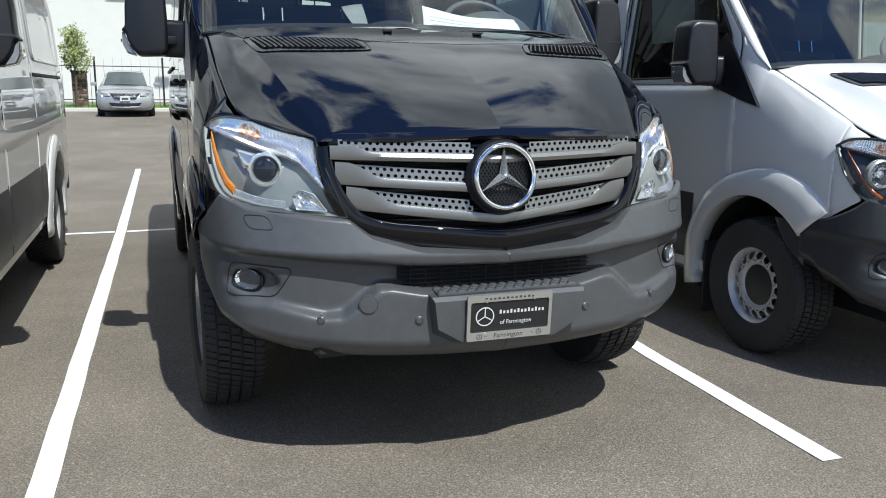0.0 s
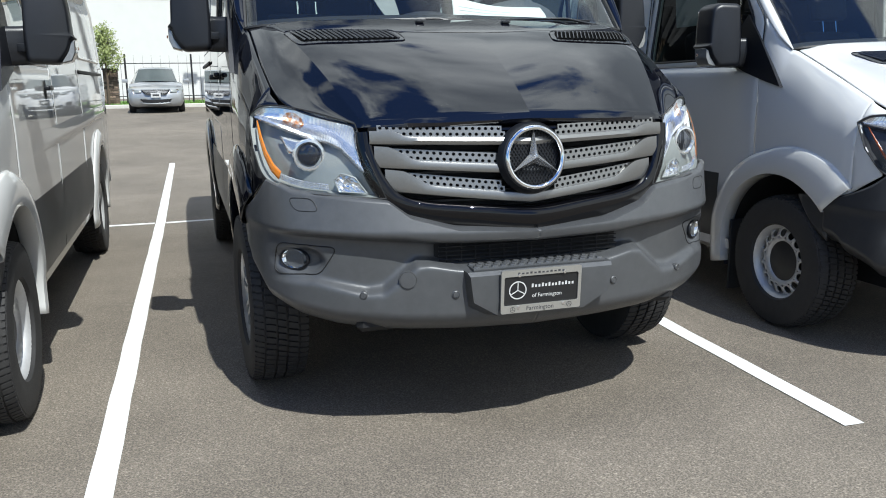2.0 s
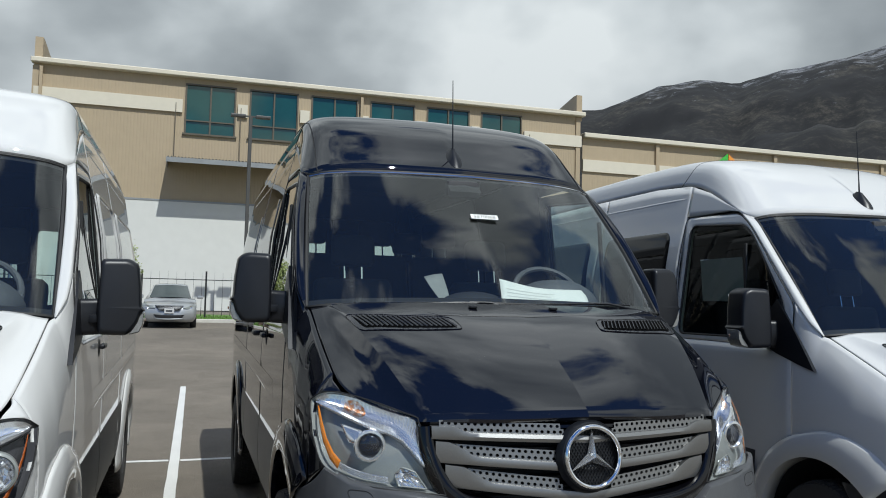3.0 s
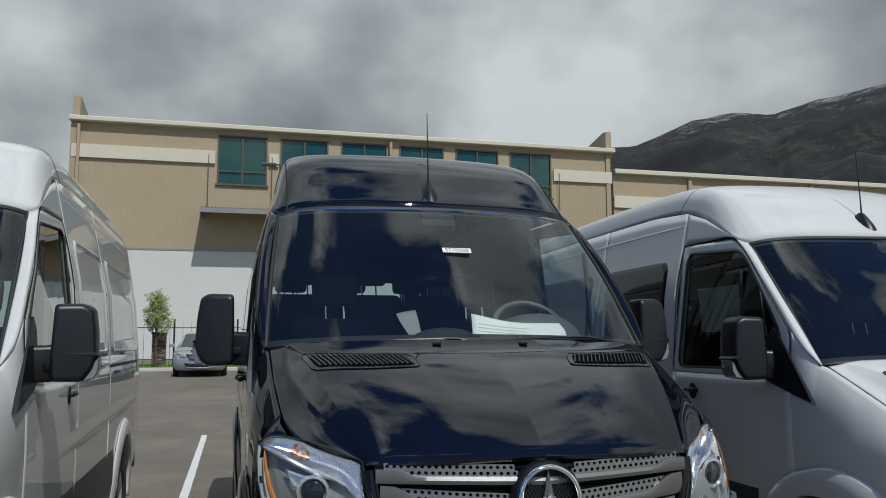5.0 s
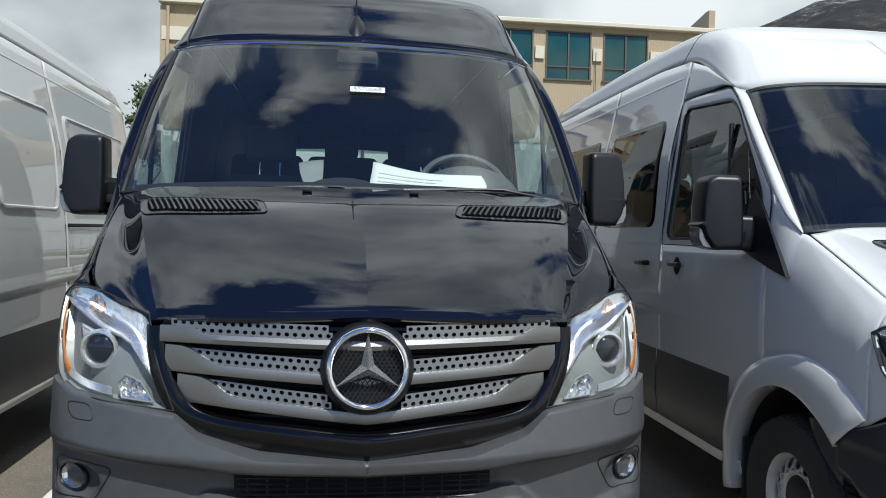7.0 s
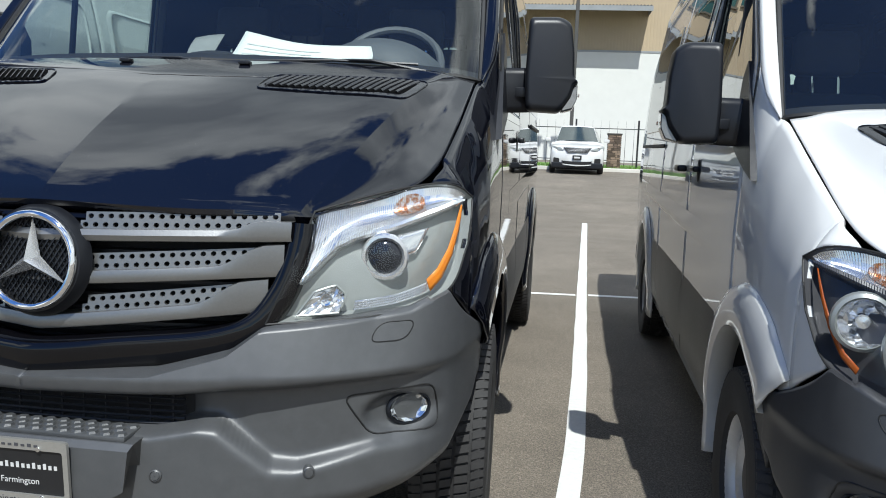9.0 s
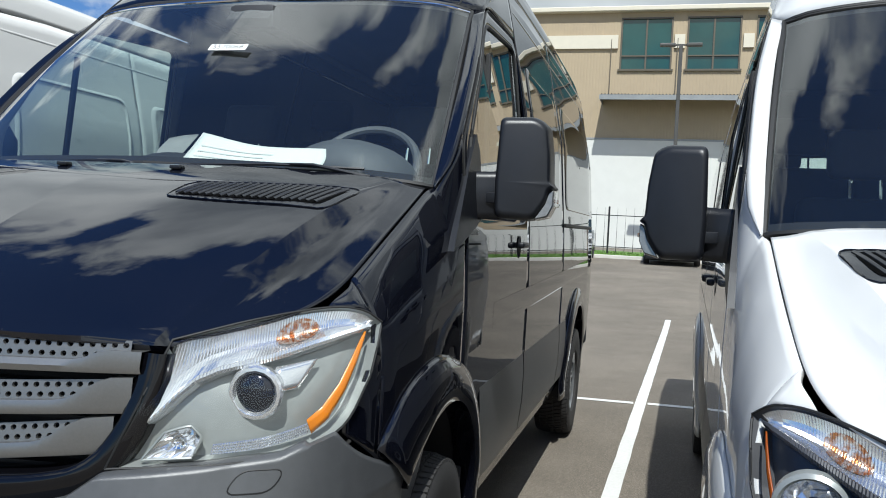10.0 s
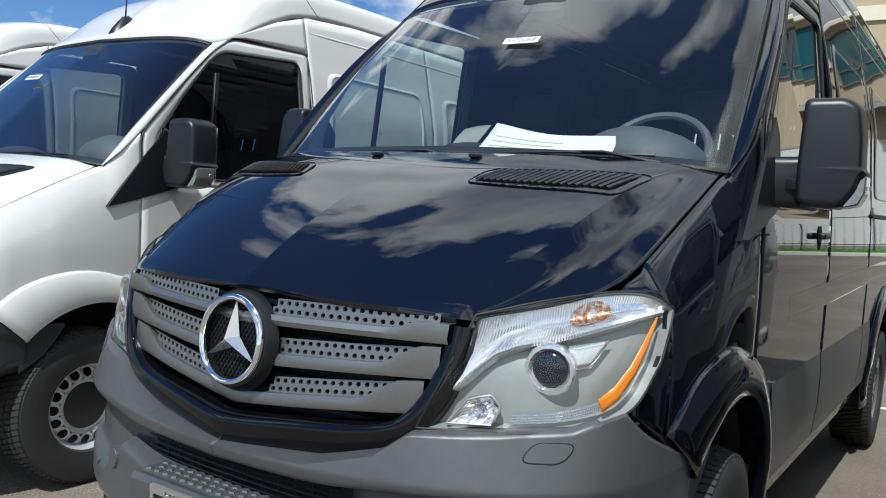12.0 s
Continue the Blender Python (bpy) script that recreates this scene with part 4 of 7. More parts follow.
def bonnet_z(x, y):
    """The height of the bonnet over a place."""
    near = sorted(((p.x - x) ** 2 + (p.y - y) ** 2, p.z) for row in BONNET_GRID for p in row)[:4]
    weights = [1 / (d + 1e-7) for d, _ in near]
    return sum(w * z for w, (_, z) in zip(weights, near)) / sum(weights)


def make_vent(van, sign):
    """The louvred air intake in the bonnet's rear corner, laid on the uncut bonnet."""
    vent = new("bonnet_vent")
    vent.parent = van

    def place(u, v, lift):
        front = Vector((0.322, 0.612)).lerp(Vector((0.757, 0.690)), u)
        back = Vector((0.350, 0.722)).lerp(Vector((0.797, 0.862)), u)
        spot = front.lerp(back, v)
        x, y = spot.x, spot.y + 0.085 * (u * u - u)
        z = bonnet_z(x, y) + lift
        return Vector((sign * x, y, z)) + OFFSET

    def inset(v, reach, deep):
        """How far a rounded end draws in at v."""
        k = max(0.0, abs(v - 0.5) - (0.5 - deep)) / deep
        return reach * (1 - math.sqrt(max(0.0, 1 - k * k)))

    def plate(u0, u1, v0, v1, lift, reach):
        grid = []
        for v in (0.0, 0.03, 0.08, 0.16, 0.3, 0.5, 0.7, 0.84, 0.92, 0.97, 1.0):
            e = inset(v, reach, 0.32)
            grid.append([place(u0 + e + (u1 - u0 - 2 * e) * k / 30, v0 + (v1 - v0) * v, lift) for k in range(31)])
        return grid

    outer = plate(0, 1, 0, 1, 0.0022, 0.05)
    bm = bmesh.new()
    put_grid(bm, outer, ref=Vector((0, 0.8, 0)), move=False)
    add_part("surround", bm, VENT_PLASTIC, vent)
    bm = bmesh.new()
    rim = outer[0] + [r[-1] for r in outer[1:]] + outer[-1][-2::-1] + [r[0] for r in outer[-2:0:-1]]
    tube(bm, rim + rim[:1], 0.0026, 6, caps=False)
    add_part("rim", bm, GLOSS_BLACK, vent)
    # black sheet above the bonnet paints the shade of a deep opening
    bm = bmesh.new()
    put_grid(bm, plate(0.055, 0.945, 0.13, 0.87, 0.0042, 0.03), ref=Vector((0, 0.8, 0)), move=False)
    add_part("gap_shade", bm, VENT_GAP_SHADE, vent)
    for k in range(19):
        u = 0.070 + 0.84 * k / 18
        bm = bmesh.new()
        grid = []
        for du, lift in ((0.0, 0.004), (0.001, 0.0095), (0.006, 0.0105), (0.017, 0.0070), (0.018, 0.004)):
            grid.append([place(u + du - 0.018 + 0.036 * v, 0.15 + 0.70 * v, lift) for v in (0, 0.33, 0.67, 1)])
        put_grid(bm, grid, ref=None, move=False)
        bmesh.ops.recalc_face_normals(bm, faces=bm.faces[:])
        add_part("louvre", bm, VENT_PLASTIC, vent, smooth=False)


def make_seat(van, x, y, z=0.95):
    seat = new("seat")
    seat.parent = van
    o = OFFSET
    bm = bmesh.new()
    box(bm, (x - 0.25, y - 0.28, z - 0.16), (x + 0.25, y + 0.22, z), 0.05, 3, Matrix.Translation(o))
    add_part("cushion", bm, SEAT_CLOTH, seat)
    bm = bmesh.new()
    box(bm, (-0.25, -0.07, 0), (0.25, 0.07, 0.66), 0.06, 3, Matrix.Translation(Vector((x, y + 0.24, z - 0.04)) + o) @ Matrix.Rotation(radians(-14), 4, "X"))
    add_part("backrest", bm, SEAT_CLOTH, seat)
    bm = bmesh.new()
    box(bm, (-0.14, -0.05, 0.74), (0.14, 0.05, 0.94), 0.045, 3, Matrix.Translation(Vector((x, y + 0.24, z - 0.04)) + o) @ Matrix.Rotation(radians(-12), 4, "X"))
    add_part("headrest", bm, SEAT_CLOTH, seat)
    for s in (-0.055, 0.055):
        bm = bmesh.new()
        tube(bm, [Vector((x + s, y + 0.365, z + 0.58)) + o, Vector((x + s, y + 0.395, z + 0.72)) + o], 0.006, 6)
        add_part("headrest_rod", bm, CHROME, seat, "chrome headrest rod")


def make_van(name, place, body, bumper, label, lift=0.0, rim="alloy", lamp="projector", windows=True, lining=CABIN_LIGHT, flare=None, tyre=0.385,
             details=True, slat_mat=None, papers=False):
    global OFFSET
    OFFSET = Vector((0, 0, lift))
    van = holder(name, place, label, "van", "parked vans")
    slat_mat = slat_mat or SLAT_SILVER
    flare = flare or body
    # bonnet
    bm = bmesh.new()
    grid = BONNET_GRID
    put_grid(bm, grid)
    put_grid(bm, grid, mirror=True)
    bmesh.ops.remove_doubles(bm, verts=bm.verts[:], dist=0.0004)
    hood = add_part("bonnet", bm, body, van, solid=0.006, inner=LINER)
    ridge = {tuple(round(c, 3) for c in row[-1]) for row in BONNET_FLANK[2:44]}
    for e in hood.data.edges:
        if all((round(abs(p.x), 3), round(p.y, 3), round(p.z - lift, 3)) in ridge for p in (hood.data.vertices[k].co for k in e.vertices)):
            e.use_edge_sharp = True
        if all(abs(hood.data.vertices[k].co.x) < 1e-4 and hood.data.vertices[k].co.y < 0.48 for k in e.vertices):
            e.use_edge_sharp = True
    # cowl between bonnet and windscreen
    bm = bmesh.new()
    g = skin([[(0, 0.945, 1.594), (0.4, 0.957, 1.592), (0.81, 1.03, 1.575), (0.90, 1.075, 1.562)], [(0, 1.03, 1.602), (0.4, 1.045, 1.600), (0.81, 1.10, 1.585), (0.895, 1.13, 1.578)]], 21, 3)
    put_grid(bm, g, ref=Vector((0, 1, 0)))
    put_grid(bm, g, ref=Vector((0, 1, 0)), mirror=True)
    add_part("cowl", bm, BLACK_PLASTIC, van)
    # windscreen
    low = [(0, 0.972, 1.610), (0.5, 1.000, 1.601), (0.82, 1.062, 1.586), (0.922, 1.112, 1.574)]
    top = [(0, 1.665, 2.325), (0.5, 1.695, 2.318), (0.74, 1.735, 2.303), (0.842, 1.780, 2.282)]
    mid = [(0, 1.305, 1.975), (0.5, 1.335, 1.968), (0.785, 1.385, 1.950), (0.888, 1.432, 1.938)]
    grid = skin([low, mid, top], 21, 15)
    bm = bmesh.new()
    put_grid(bm, grid)
    put_grid(bm, grid, mirror=True)
    bmesh.ops.remove_doubles(bm, verts=bm.verts[:], dist=0.0004)
    screen = add_part("windscreen", bm, SCREEN_GLASS, van, "curved windscreen")
    screen.visible_shadow = False
    bm = bmesh.new()
    edge = grid[0] + [r[-1] for r in grid[1:]] + list(reversed(grid[-1]))[1:]
    full = [Vector((p.x, p.y, p.z)) + OFFSET for p in edge] + [Vector((-p.x, p.y, p.z)) + OFFSET for p in reversed(edge)][1:]
    tube(bm, full + full[:1], 0.010, 6, caps=False)
    add_part("screen_seal", bm, SEAL, screen)
    # dark band printed round the glass
    bm = bmesh.new()
    for s in (1, -1):
        g = [[p + Vector((0, 0.006, -0.004)) for p in row] for row in [grid[0], [p.lerp(q, 0.6) for p, q in zip(grid[0], grid[1])]]]
        put_grid(bm, g, mirror=s < 0)
        col = [[r[-1] + Vector((0, 0.006, -0.004)), r[-1].lerp(r[-2], 0.4) + Vector((0, 0.006, -0.004))] for r in grid]
        put_grid(bm, col, mirror=s < 0)
        g = [[p + Vector((0, 0.006, -0.004)) for p in row] for row in [grid[-1], [p.lerp(q, 0.5) for p, q in zip(grid[-1], grid[-2])]]]
        put_grid(bm, g, mirror=s < 0)
        put_grid(bm, [[q + Vector((0, 0.006, -0.004)) for q in r[:3]] for r in grid[12:15]], mirror=s < 0)
    add_part("printed_band", bm, LINER, screen)
    # roof with its front cap
    bm = bmesh.new()
    rows = [[(0, 1.672, 2.337), (0.5, 1.702, 2.330), (0.74, 1.742, 2.314), (0.836, 1.784, 2.294), (0.868, 1.868, 2.320)],
            [(0, 1.715, 2.375), (0.5, 1.745, 2.369), (0.74, 1.785, 2.352), (0.834, 1.835, 2.335), (0.864, 1.93, 2.354)],
            [(0, 1.83, 2.472), (0.48, 1.86, 2.463), (0.735, 1.895, 2.445), (0.826, 1.95, 2.424), (0.856, 2.04, 2.400)],
            [(0, 2.08, 2.672), (0.47, 2.10, 2.662), (0.71, 2.13, 2.642), (0.795, 2.18, 2.605), (0.832, 2.26, 2.500)],
            [(0, 2.40, 2.782), (0.47, 2.41, 2.773), (0.70, 2.43, 2.752), (0.782, 2.46, 2.705), (0.822, 2.52, 2.580)],
            [(0, 2.95, 2.828), (0.46, 2.96, 2.818), (0.69, 2.97, 2.794), (0.772, 2.98, 2.740), (0.814, 3.00, 2.610)],
            [(0, 4.30, 2.828), (0.46, 4.30, 2.818), (0.69, 4.30, 2.794), (0.772, 4.30, 2.740), (0.814, 4.30, 2.610)],
            [(0, 5.70, 2.800), (0.46, 5.70, 2.790), (0.68, 5.70, 2.766), (0.768, 5.70, 2.715), (0.812, 5.70, 2.595)],
            [(0, 5.88, 2.715), (0.46, 5.88, 2.705), (0.68, 5.88, 2.68), (0.76, 5.88, 2.65), (0.81, 5.88, 2.57)]]
    rows = [r[:4] + [(interp(SIDE, r[4][2]), r[4][1], r[4][2])] for r in rows]
    grid = skin(rows, 31, 61)
    put_grid(bm, grid)
    put_grid(bm, grid, mirror=True)
    bmesh.ops.remove_doubles(bm, verts=bm.verts[:], dist=0.0004)
    add_part("roof", bm, body, van, solid=0.012, inner=CABIN_DARK)
    roof_edge = [(r[4][1], r[4][2]) for r in rows]
    # windscreen head strip
    bm = bmesh.new()
    head = [Vector((s * p[0], p[1] - 0.006, p[2] - 0.006)) for s, seq in ((-1, list(reversed(top))), (1, top[1:])) for p in seq]
    tube(bm, [p + OFFSET for p in curve(head, 41)], 0.006, 6)
    add_part("head_strip", bm, CHROME if body is BLACK_PAINT else SEAL, van)
    # inner rail along the roof edge
    for s in (1, -1):
        bm = bmesh.new()
        tube(bm, [Vector((s * (p[-1].x - 0.036), p[-1].y + 0.02, p[-1].z - 0.012)) + OFFSET for p in grid[2::2]], 0.032, 6)
        add_part("roof_rail", bm, CABIN_DARK, van)
    # joint over the roof behind the cab
    near = min(range(61), key=lambda j: abs(grid[j][30].y - DOOR_REAR) + abs(grid[j][0].y - DOOR_REAR))
    bm = bmesh.new()
    over = [Vector((-p.x, p.y, p.z)) for p in reversed(grid[near][1:])] + grid[near]
    tube(bm, [p + OFFSET + Vector((0, 0, -0.0005)) for p in over], 0.0025, 5)
    add_part("roof_joint", bm, SEAL, van)
    # pressed crease that arches over the door and runs back
    for s in (1, -1):
        bm = bmesh.new()
        line = curve([(0, 2.32, 2.485), (0, 3.2, 2.490), (0, 5.7, 2.485)], 60)
        tube(bm, [Vector((s * (side_x(p.y, p.z) - 0.0135 - 0.006 * max(0.0, 1 - (p.y - 2.3) / 0.4)), p.y, p.z)) + OFFSET for p in line], 0.016, 10)
        add_part("pressed_crease", bm, body, van)
    # roof seam grooves
    for s in (1, -1) if body is BLACK_PAINT else ():
        bm = bmesh.new()
        line = [Vector((s * p.x, p.y - 0.001, p.z + 0.001)) + OFFSET for p in [row[25] for row in grid[:22]]]
        tube(bm, line, 0.0035, 5)
        add_part("roof_seam", bm, SEAL, van)

    for s in (1, -1):
        flip = s < 0
        # A pillar
        foot = [(0.930, 1.10, 1.575), (0.958, 1.165, 1.640), (0.9635, 1.23, 1.705)]
        outer = [Vector(p) for p in foot] + [Vector((side_x(y, z) * 0.998, y, z)) for y, z in PILLAR[1:4] + [(1.866, 2.319)]]
        inner = [Vector(p) for p in ((0.924, 1.098, 1.578), (0.921, 1.15, 1.638), (0.917, 1.205, 1.70), (0.914, 1.26, 1.765), (0.894, 1.47, 1.985), (0.868, 1.66, 2.175), (0.842, 1.782, 2.286))]
        middle = [a.lerp(b, 0.5) + Vector((0.014, -0.012, 0.006)) * k for a, b, k in zip(inner, outer, (0.2, 0.5, 0.8, 1, 1, 0.6, 0.0))]
        g = skin([inner, middle, outer], 21, 9)
        bm = bmesh.new()
        put_grid(bm, g, mirror=flip)
        add_part("pillar", bm, body, van, solid=0.02, inner=lining)
        # fender
        ys1 = span(0.435, 0.574, 7)
        bm = bmesh.new()

        def fender_low(y):
            cut = interp([(0.43, 0.985), (0.52, 0.925), (0.60, 0.872), (0.70, 0.850), (ARCH_Y - 0.25, 0.845)], y)
            return max(cut if y < ARCH_Y - 0.25 else 0.0, arch_low(y, ARCH_Y, 0.55))

        ys2 = span(0.574, DOOR_FRONT - 0.002, 45)

        def fender_top(y):
            return interp(GAP, y) - 0.001 if y < 1.08 else max(interp(GAP, y), interp(PILLAR, y) - 0.006)

        def fender_top_x(y):
            if y < 1.04:
                return interp(GAP_X, y) + 0.002
            k = min(1.0, (y - 1.04) / 0.24)
            return (interp(GAP_X, y) + 0.002) * (1 - k * k * (3 - 2 * k)) + side_x(y, interp(PILLAR, y)) * 0.998 * k * k * (3 - 2 * k)

        panel(bm, ys2, fender_low, fender_top, 26, flip, fender_top_x)
        corner = []
        for y in span(0.482, 0.575, 9):
            k = (y - 0.482) / 0.093
            low_z, high_z = interp([(0.482, 1.2585), (0.535, 1.256), (0.575, 1.228)], y), interp(GAP, y) - 0.001
            low_x, high_x = interp([(0.482, 0.870), (0.535, 0.932), (0.575, 0.966)], y), interp(GAP_X, y) + 0.002
            row = []
            for m in span(0, 1, 7):
                z = low_z + (high_z - low_z) * m
                t = (z - fender_low(0.576)) / (fender_top(0.576) - fender_low(0.576))
                flat = side_x(0.576, z) - (side_x(0.576, fender_top(0.576)) - fender_top_x(0.576)) * t ** 5
                row.append(Vector(((low_x + (high_x - low_x) * m ** 1.5) * (1 - k * k) + flat * k * k, y, z)))
            corner.append(row)
        put_grid(bm, corner, mirror=flip)
        nose = []
        for m in span(0, 1, 9):
            row = []
            for y in ys1:
                high = interp([(0.435, 0.995), (0.52, 1.105), (0.575, 1.222)], y)
                z = fender_low(y) + (high - fender_low(y)) * m
                t = max(0.0, (z - fender_low(0.576)) / (fender_top(0.576) - fender_low(0.576)))
                row.append(Vector((side_x(y, z) - (side_x(0.576, fender_top(0.576)) - fender_top_x(0.576)) * t ** 5, y, z)))
            nose.append(row)
        put_grid(bm, nose, mirror=flip)
        bmesh.ops.remove_doubles(bm, verts=bm.verts[:], dist=0.001)
        add_part("fender", bm, body, van, solid=0.012, inner=LINER, angle=30)
        # wheel-arch flares
        for cy, front in ((ARCH_Y, True), (REAR_Y, False)):
            bm = bmesh.new()
            g = []
            for k in range(33):
                a = radians(-12 + (150 if front else 204) * k / 32)
                row = []
                for r, out in ((0.595, 0.004), (0.585, 0.016), (0.545, 0.030), (0.495, 0.036), (0.468, 0.028), (0.46, -0.05)):
                    if front and r > 0.5:
                        r += (r - 0.49) * 0.75 * max(0.0, min(1.0, (a - 1.4) / 0.8))
                    y, z = cy + r * math.cos(a), ARCH_Z + r * math.sin(a)
                    row.append(Vector((side_x(max(y, 0.55 if r < 0.56 else 0.45), max(z, 0.5)) + out, y, z)))
                g.append(row)
            put_grid(bm, g, mirror=flip)
            add_part("arch_flare", bm, flare, van, "wheel-arch flare", solid=0.006)
            # inner liner
            bm = bmesh.new()
            g = [[Vector((x, cy + 0.47 * math.cos(radians(a)), ARCH_Z + 0.47 * math.sin(radians(a)))) for a in span(-15, 156 if front else 195, 25)] for x in (0.55, 0.97)]
            put_grid(bm, g, mirror=flip, ref=None)
            put_grid(bm, [[Vector((0.55, cy - 0.5, 0.35)), Vector((0.55, cy + 0.5, 0.35))], [Vector((0.55, cy - 0.5, 0.95)), Vector((0.55, cy + 0.5, 0.95))]], mirror=flip, ref=None)
            add_part("arch_liner", bm, LINER, van)
            bm = bmesh.new()
            box(bm, (0.80, cy + 0.42, 0.20), (0.96, cy + 0.435, 0.62), 0.004, 1, Matrix.Translation(OFFSET) @ Matrix.Scale(s, 4, (1, 0, 0)))
            bmesh.ops.recalc_face_normals(bm, faces=bm.faces[:])
            add_part("mud_flap", bm, RUBBER, van)
        # front door
        door = new("front_door")
        door.parent = van
        bm = bmesh.new()
        ys = span(DOOR_FRONT + 0.002, DOOR_REAR - 0.002, 29)
        panel(bm, ys, lambda y: arch_low(y, ARCH_Y, 0.50), lambda y: 1.50, 16, flip)
        add_part("door_skin", bm, body, door, solid=0.03, inner=lining)
        outer = [(1.284, 1.503), (1.284, 1.745), (1.565, 2.052), (1.765, 2.24), (1.90, 2.325), (2.496, 2.345), (2.496, 1.503)]
        inner = [(1.385, 1.545), (1.372, 1.735), (1.545, 1.985), (1.722, 2.178), (1.815, 2.242), (2.410, 2.282), (2.428, 1.535)]
        ro, ri = rounded([Vector((y, z, 0)) for y, z in outer], 0.05, 4), rounded([Vector((y, z, 0)) for y, z in inner], 0.06, 4)
        bm = bmesh.new()
        lines = []
        for t in (0.0, 0.35, 0.7, 1.0):
            lines.append([Vector((side_x(a.x + (b.x - a.x) * t, a.y + (b.y - a.y) * t) + (-0.005 if t == 1.0 else 0.0), a.x + (b.x - a.x) * t, a.y + (b.y - a.y) * t)) for a, b in zip(ro, ri)])
        put_grid(bm, lines, mirror=flip, closed=True)
        add_part("window_frame", bm, body, door, solid=0.03, inner=lining)
        bm = bmesh.new()
        line = [Vector((s * (side_x(p.x, p.y) - 0.001), p.x, p.y)) + OFFSET for p in dense(ro, 0.1) if p.y > 1.51]
        tube(bm, line, 0.0034, 5)
        add_part("door_seam", bm, SEAL, door)
        bm = bmesh.new()
        line = [Vector((s * (side_x(p.x, p.y) - 0.004), p.x, p.y)) + OFFSET for p in ri]
        tube(bm, line + line[:1], 0.008, 6, caps=False)
        add_part("window_seal", bm, SEAL, door)
        bm = bmesh.new()
        ring_pts = [Vector((s * (side_x(p.x, p.y) - 0.007), p.x, p.y)) + OFFSET for p in ri]
        bm.faces.new([bm.verts.new(p) for p in ring_pts])
        bmesh.ops.triangulate(bm, faces=bm.faces[:])
        pane = add_part("window_pane", bm, DOOR_GLASS if body is BLACK_PAINT else SHADED_GLASS, door, "clear door glass" if body is BLACK_PAINT else "door glass darkened for the dim cabin", smooth=False)
        pane.visible_shadow = False
        bm = bmesh.new()
        box(bm, (-0.012, -0.014, 0), (0.006, 0.014, 0.60), 0.004, 1, Matrix.Translation(Vector((s * 0.952, 1.72, 1.52)) + OFFSET) @ Matrix.Rotation(radians(s * -2.6), 4, "Y") @ Matrix.Rotation(radians(-4), 4, "X"))
        add_part("window_bar", bm, SEAL, door)
        # handle
        handle = new("door_handle")
        handle.parent = door
        bm = bmesh.new()
        hx = side_x(2.24, 1.38)
        # flat dark disc on the skin, painting the shade of a hollow behind the grip
        g = [[Vector((hx + 0.002, 2.24 + 0.045 * math.cos(a) * k, 1.385 + 0.05 * math.sin(a) * k)) for a in span(0, 2 * math.pi, 17)] for k in (1.0, 0.01)]
        put_grid(bm, g, mirror=flip)
        add_part("recess", bm, LINER, handle)
        bm = bmesh.new()
        box(bm, (0.006, -0.075, -0.013), (0.036, 0.065, 0.013), 0.011, 3, Matrix.Translation(Vector((s * hx - (0 if s > 0 else 0.042), 2.24, 1.393)) + OFFSET))
        add_part("grip", bm, BLACK_PLASTIC, handle, "black door handle")
        # black sail at the mirror foot
        bm = bmesh.new()
        sail = [(1.09, 1.385), (1.16, 1.475), (1.31, 1.660), (1.42, 1.775), (1.47, 1.72), (1.49, 1.50), (1.40, 1.465), (1.22, 1.415)]
        v1 = [bm.verts.new(Vector((s * (side_x(y, z) + 0.010), y, z)) + OFFSET) for y, z in sail]
        bm.faces.new(v1)
        bmesh.ops.triangulate(bm, faces=bm.faces[:])
        bmesh.ops.recalc_face_normals(bm, faces=bm.faces[:])
        for f in bm.faces:
            f.normal_update()
        if sum(f.normal.x * s for f in bm.faces) < 0:
            bmesh.ops.reverse_faces(bm, faces=bm.faces[:])
        add_part("mirror_sail", bm, BLACK_PLASTIC, van, "black triangular trim", smooth=False, solid=0.02)
        # upper cab side above the door
        bm = bmesh.new()
        panel(bm, span(1.872, DOOR_REAR - 0.002, 20), lambda y: interp([(1.872, 2.322), (1.91, 2.338), (2.0, 2.352), (2.28, 2.352)], y), lambda y: interp(roof_edge, y) - 0.0005, 6, flip,
              lambda y: interp([(r[4][1], r[4][0]) for r in rows], y))
        add_part("cab_side", bm, body, van, solid=0.02, inner=lining)
        # load-space side in two panels with a rear arch
        for a, b, part_name in ((DOOR_REAR + 0.002, 3.777, "sliding_door"), (3.782, 5.88, "rear_side")):
            bm = bmesh.new()

            def low_edge(y):
                return arch_low(y, REAR_Y, 0.50)

            panel(bm, span(a, b, 41), low_edge, lambda y: 1.52, 14, flip)
            panel(bm, span(a, b, 41), lambda y: 1.52, lambda y: interp(roof_edge, y) - 0.0005, 18, flip, lambda y: interp([(r[4][1], r[4][0]) for r in rows], y))
            bmesh.ops.remove_doubles(bm, verts=bm.verts[:], dist=0.0004)
            side = add_part(part_name, bm, body, van, solid=0.02, inner=CABIN_DARK)
            wy0, wy1 = a + 0.13, b - (0.13 if part_name == "sliding_door" else 0.28)
            shape = dense(rounded([Vector((wy0, 1.60, 0)), Vector((wy0 + 0.03, 2.26, 0)), Vector((wy1, 2.26, 0)), Vector((wy1, 1.60, 0))], 0.09, 5), 0.07)
            bm = bmesh.new()
            if windows:
                mids = Vector(((wy0 + wy1) / 2, 1.93, 0))
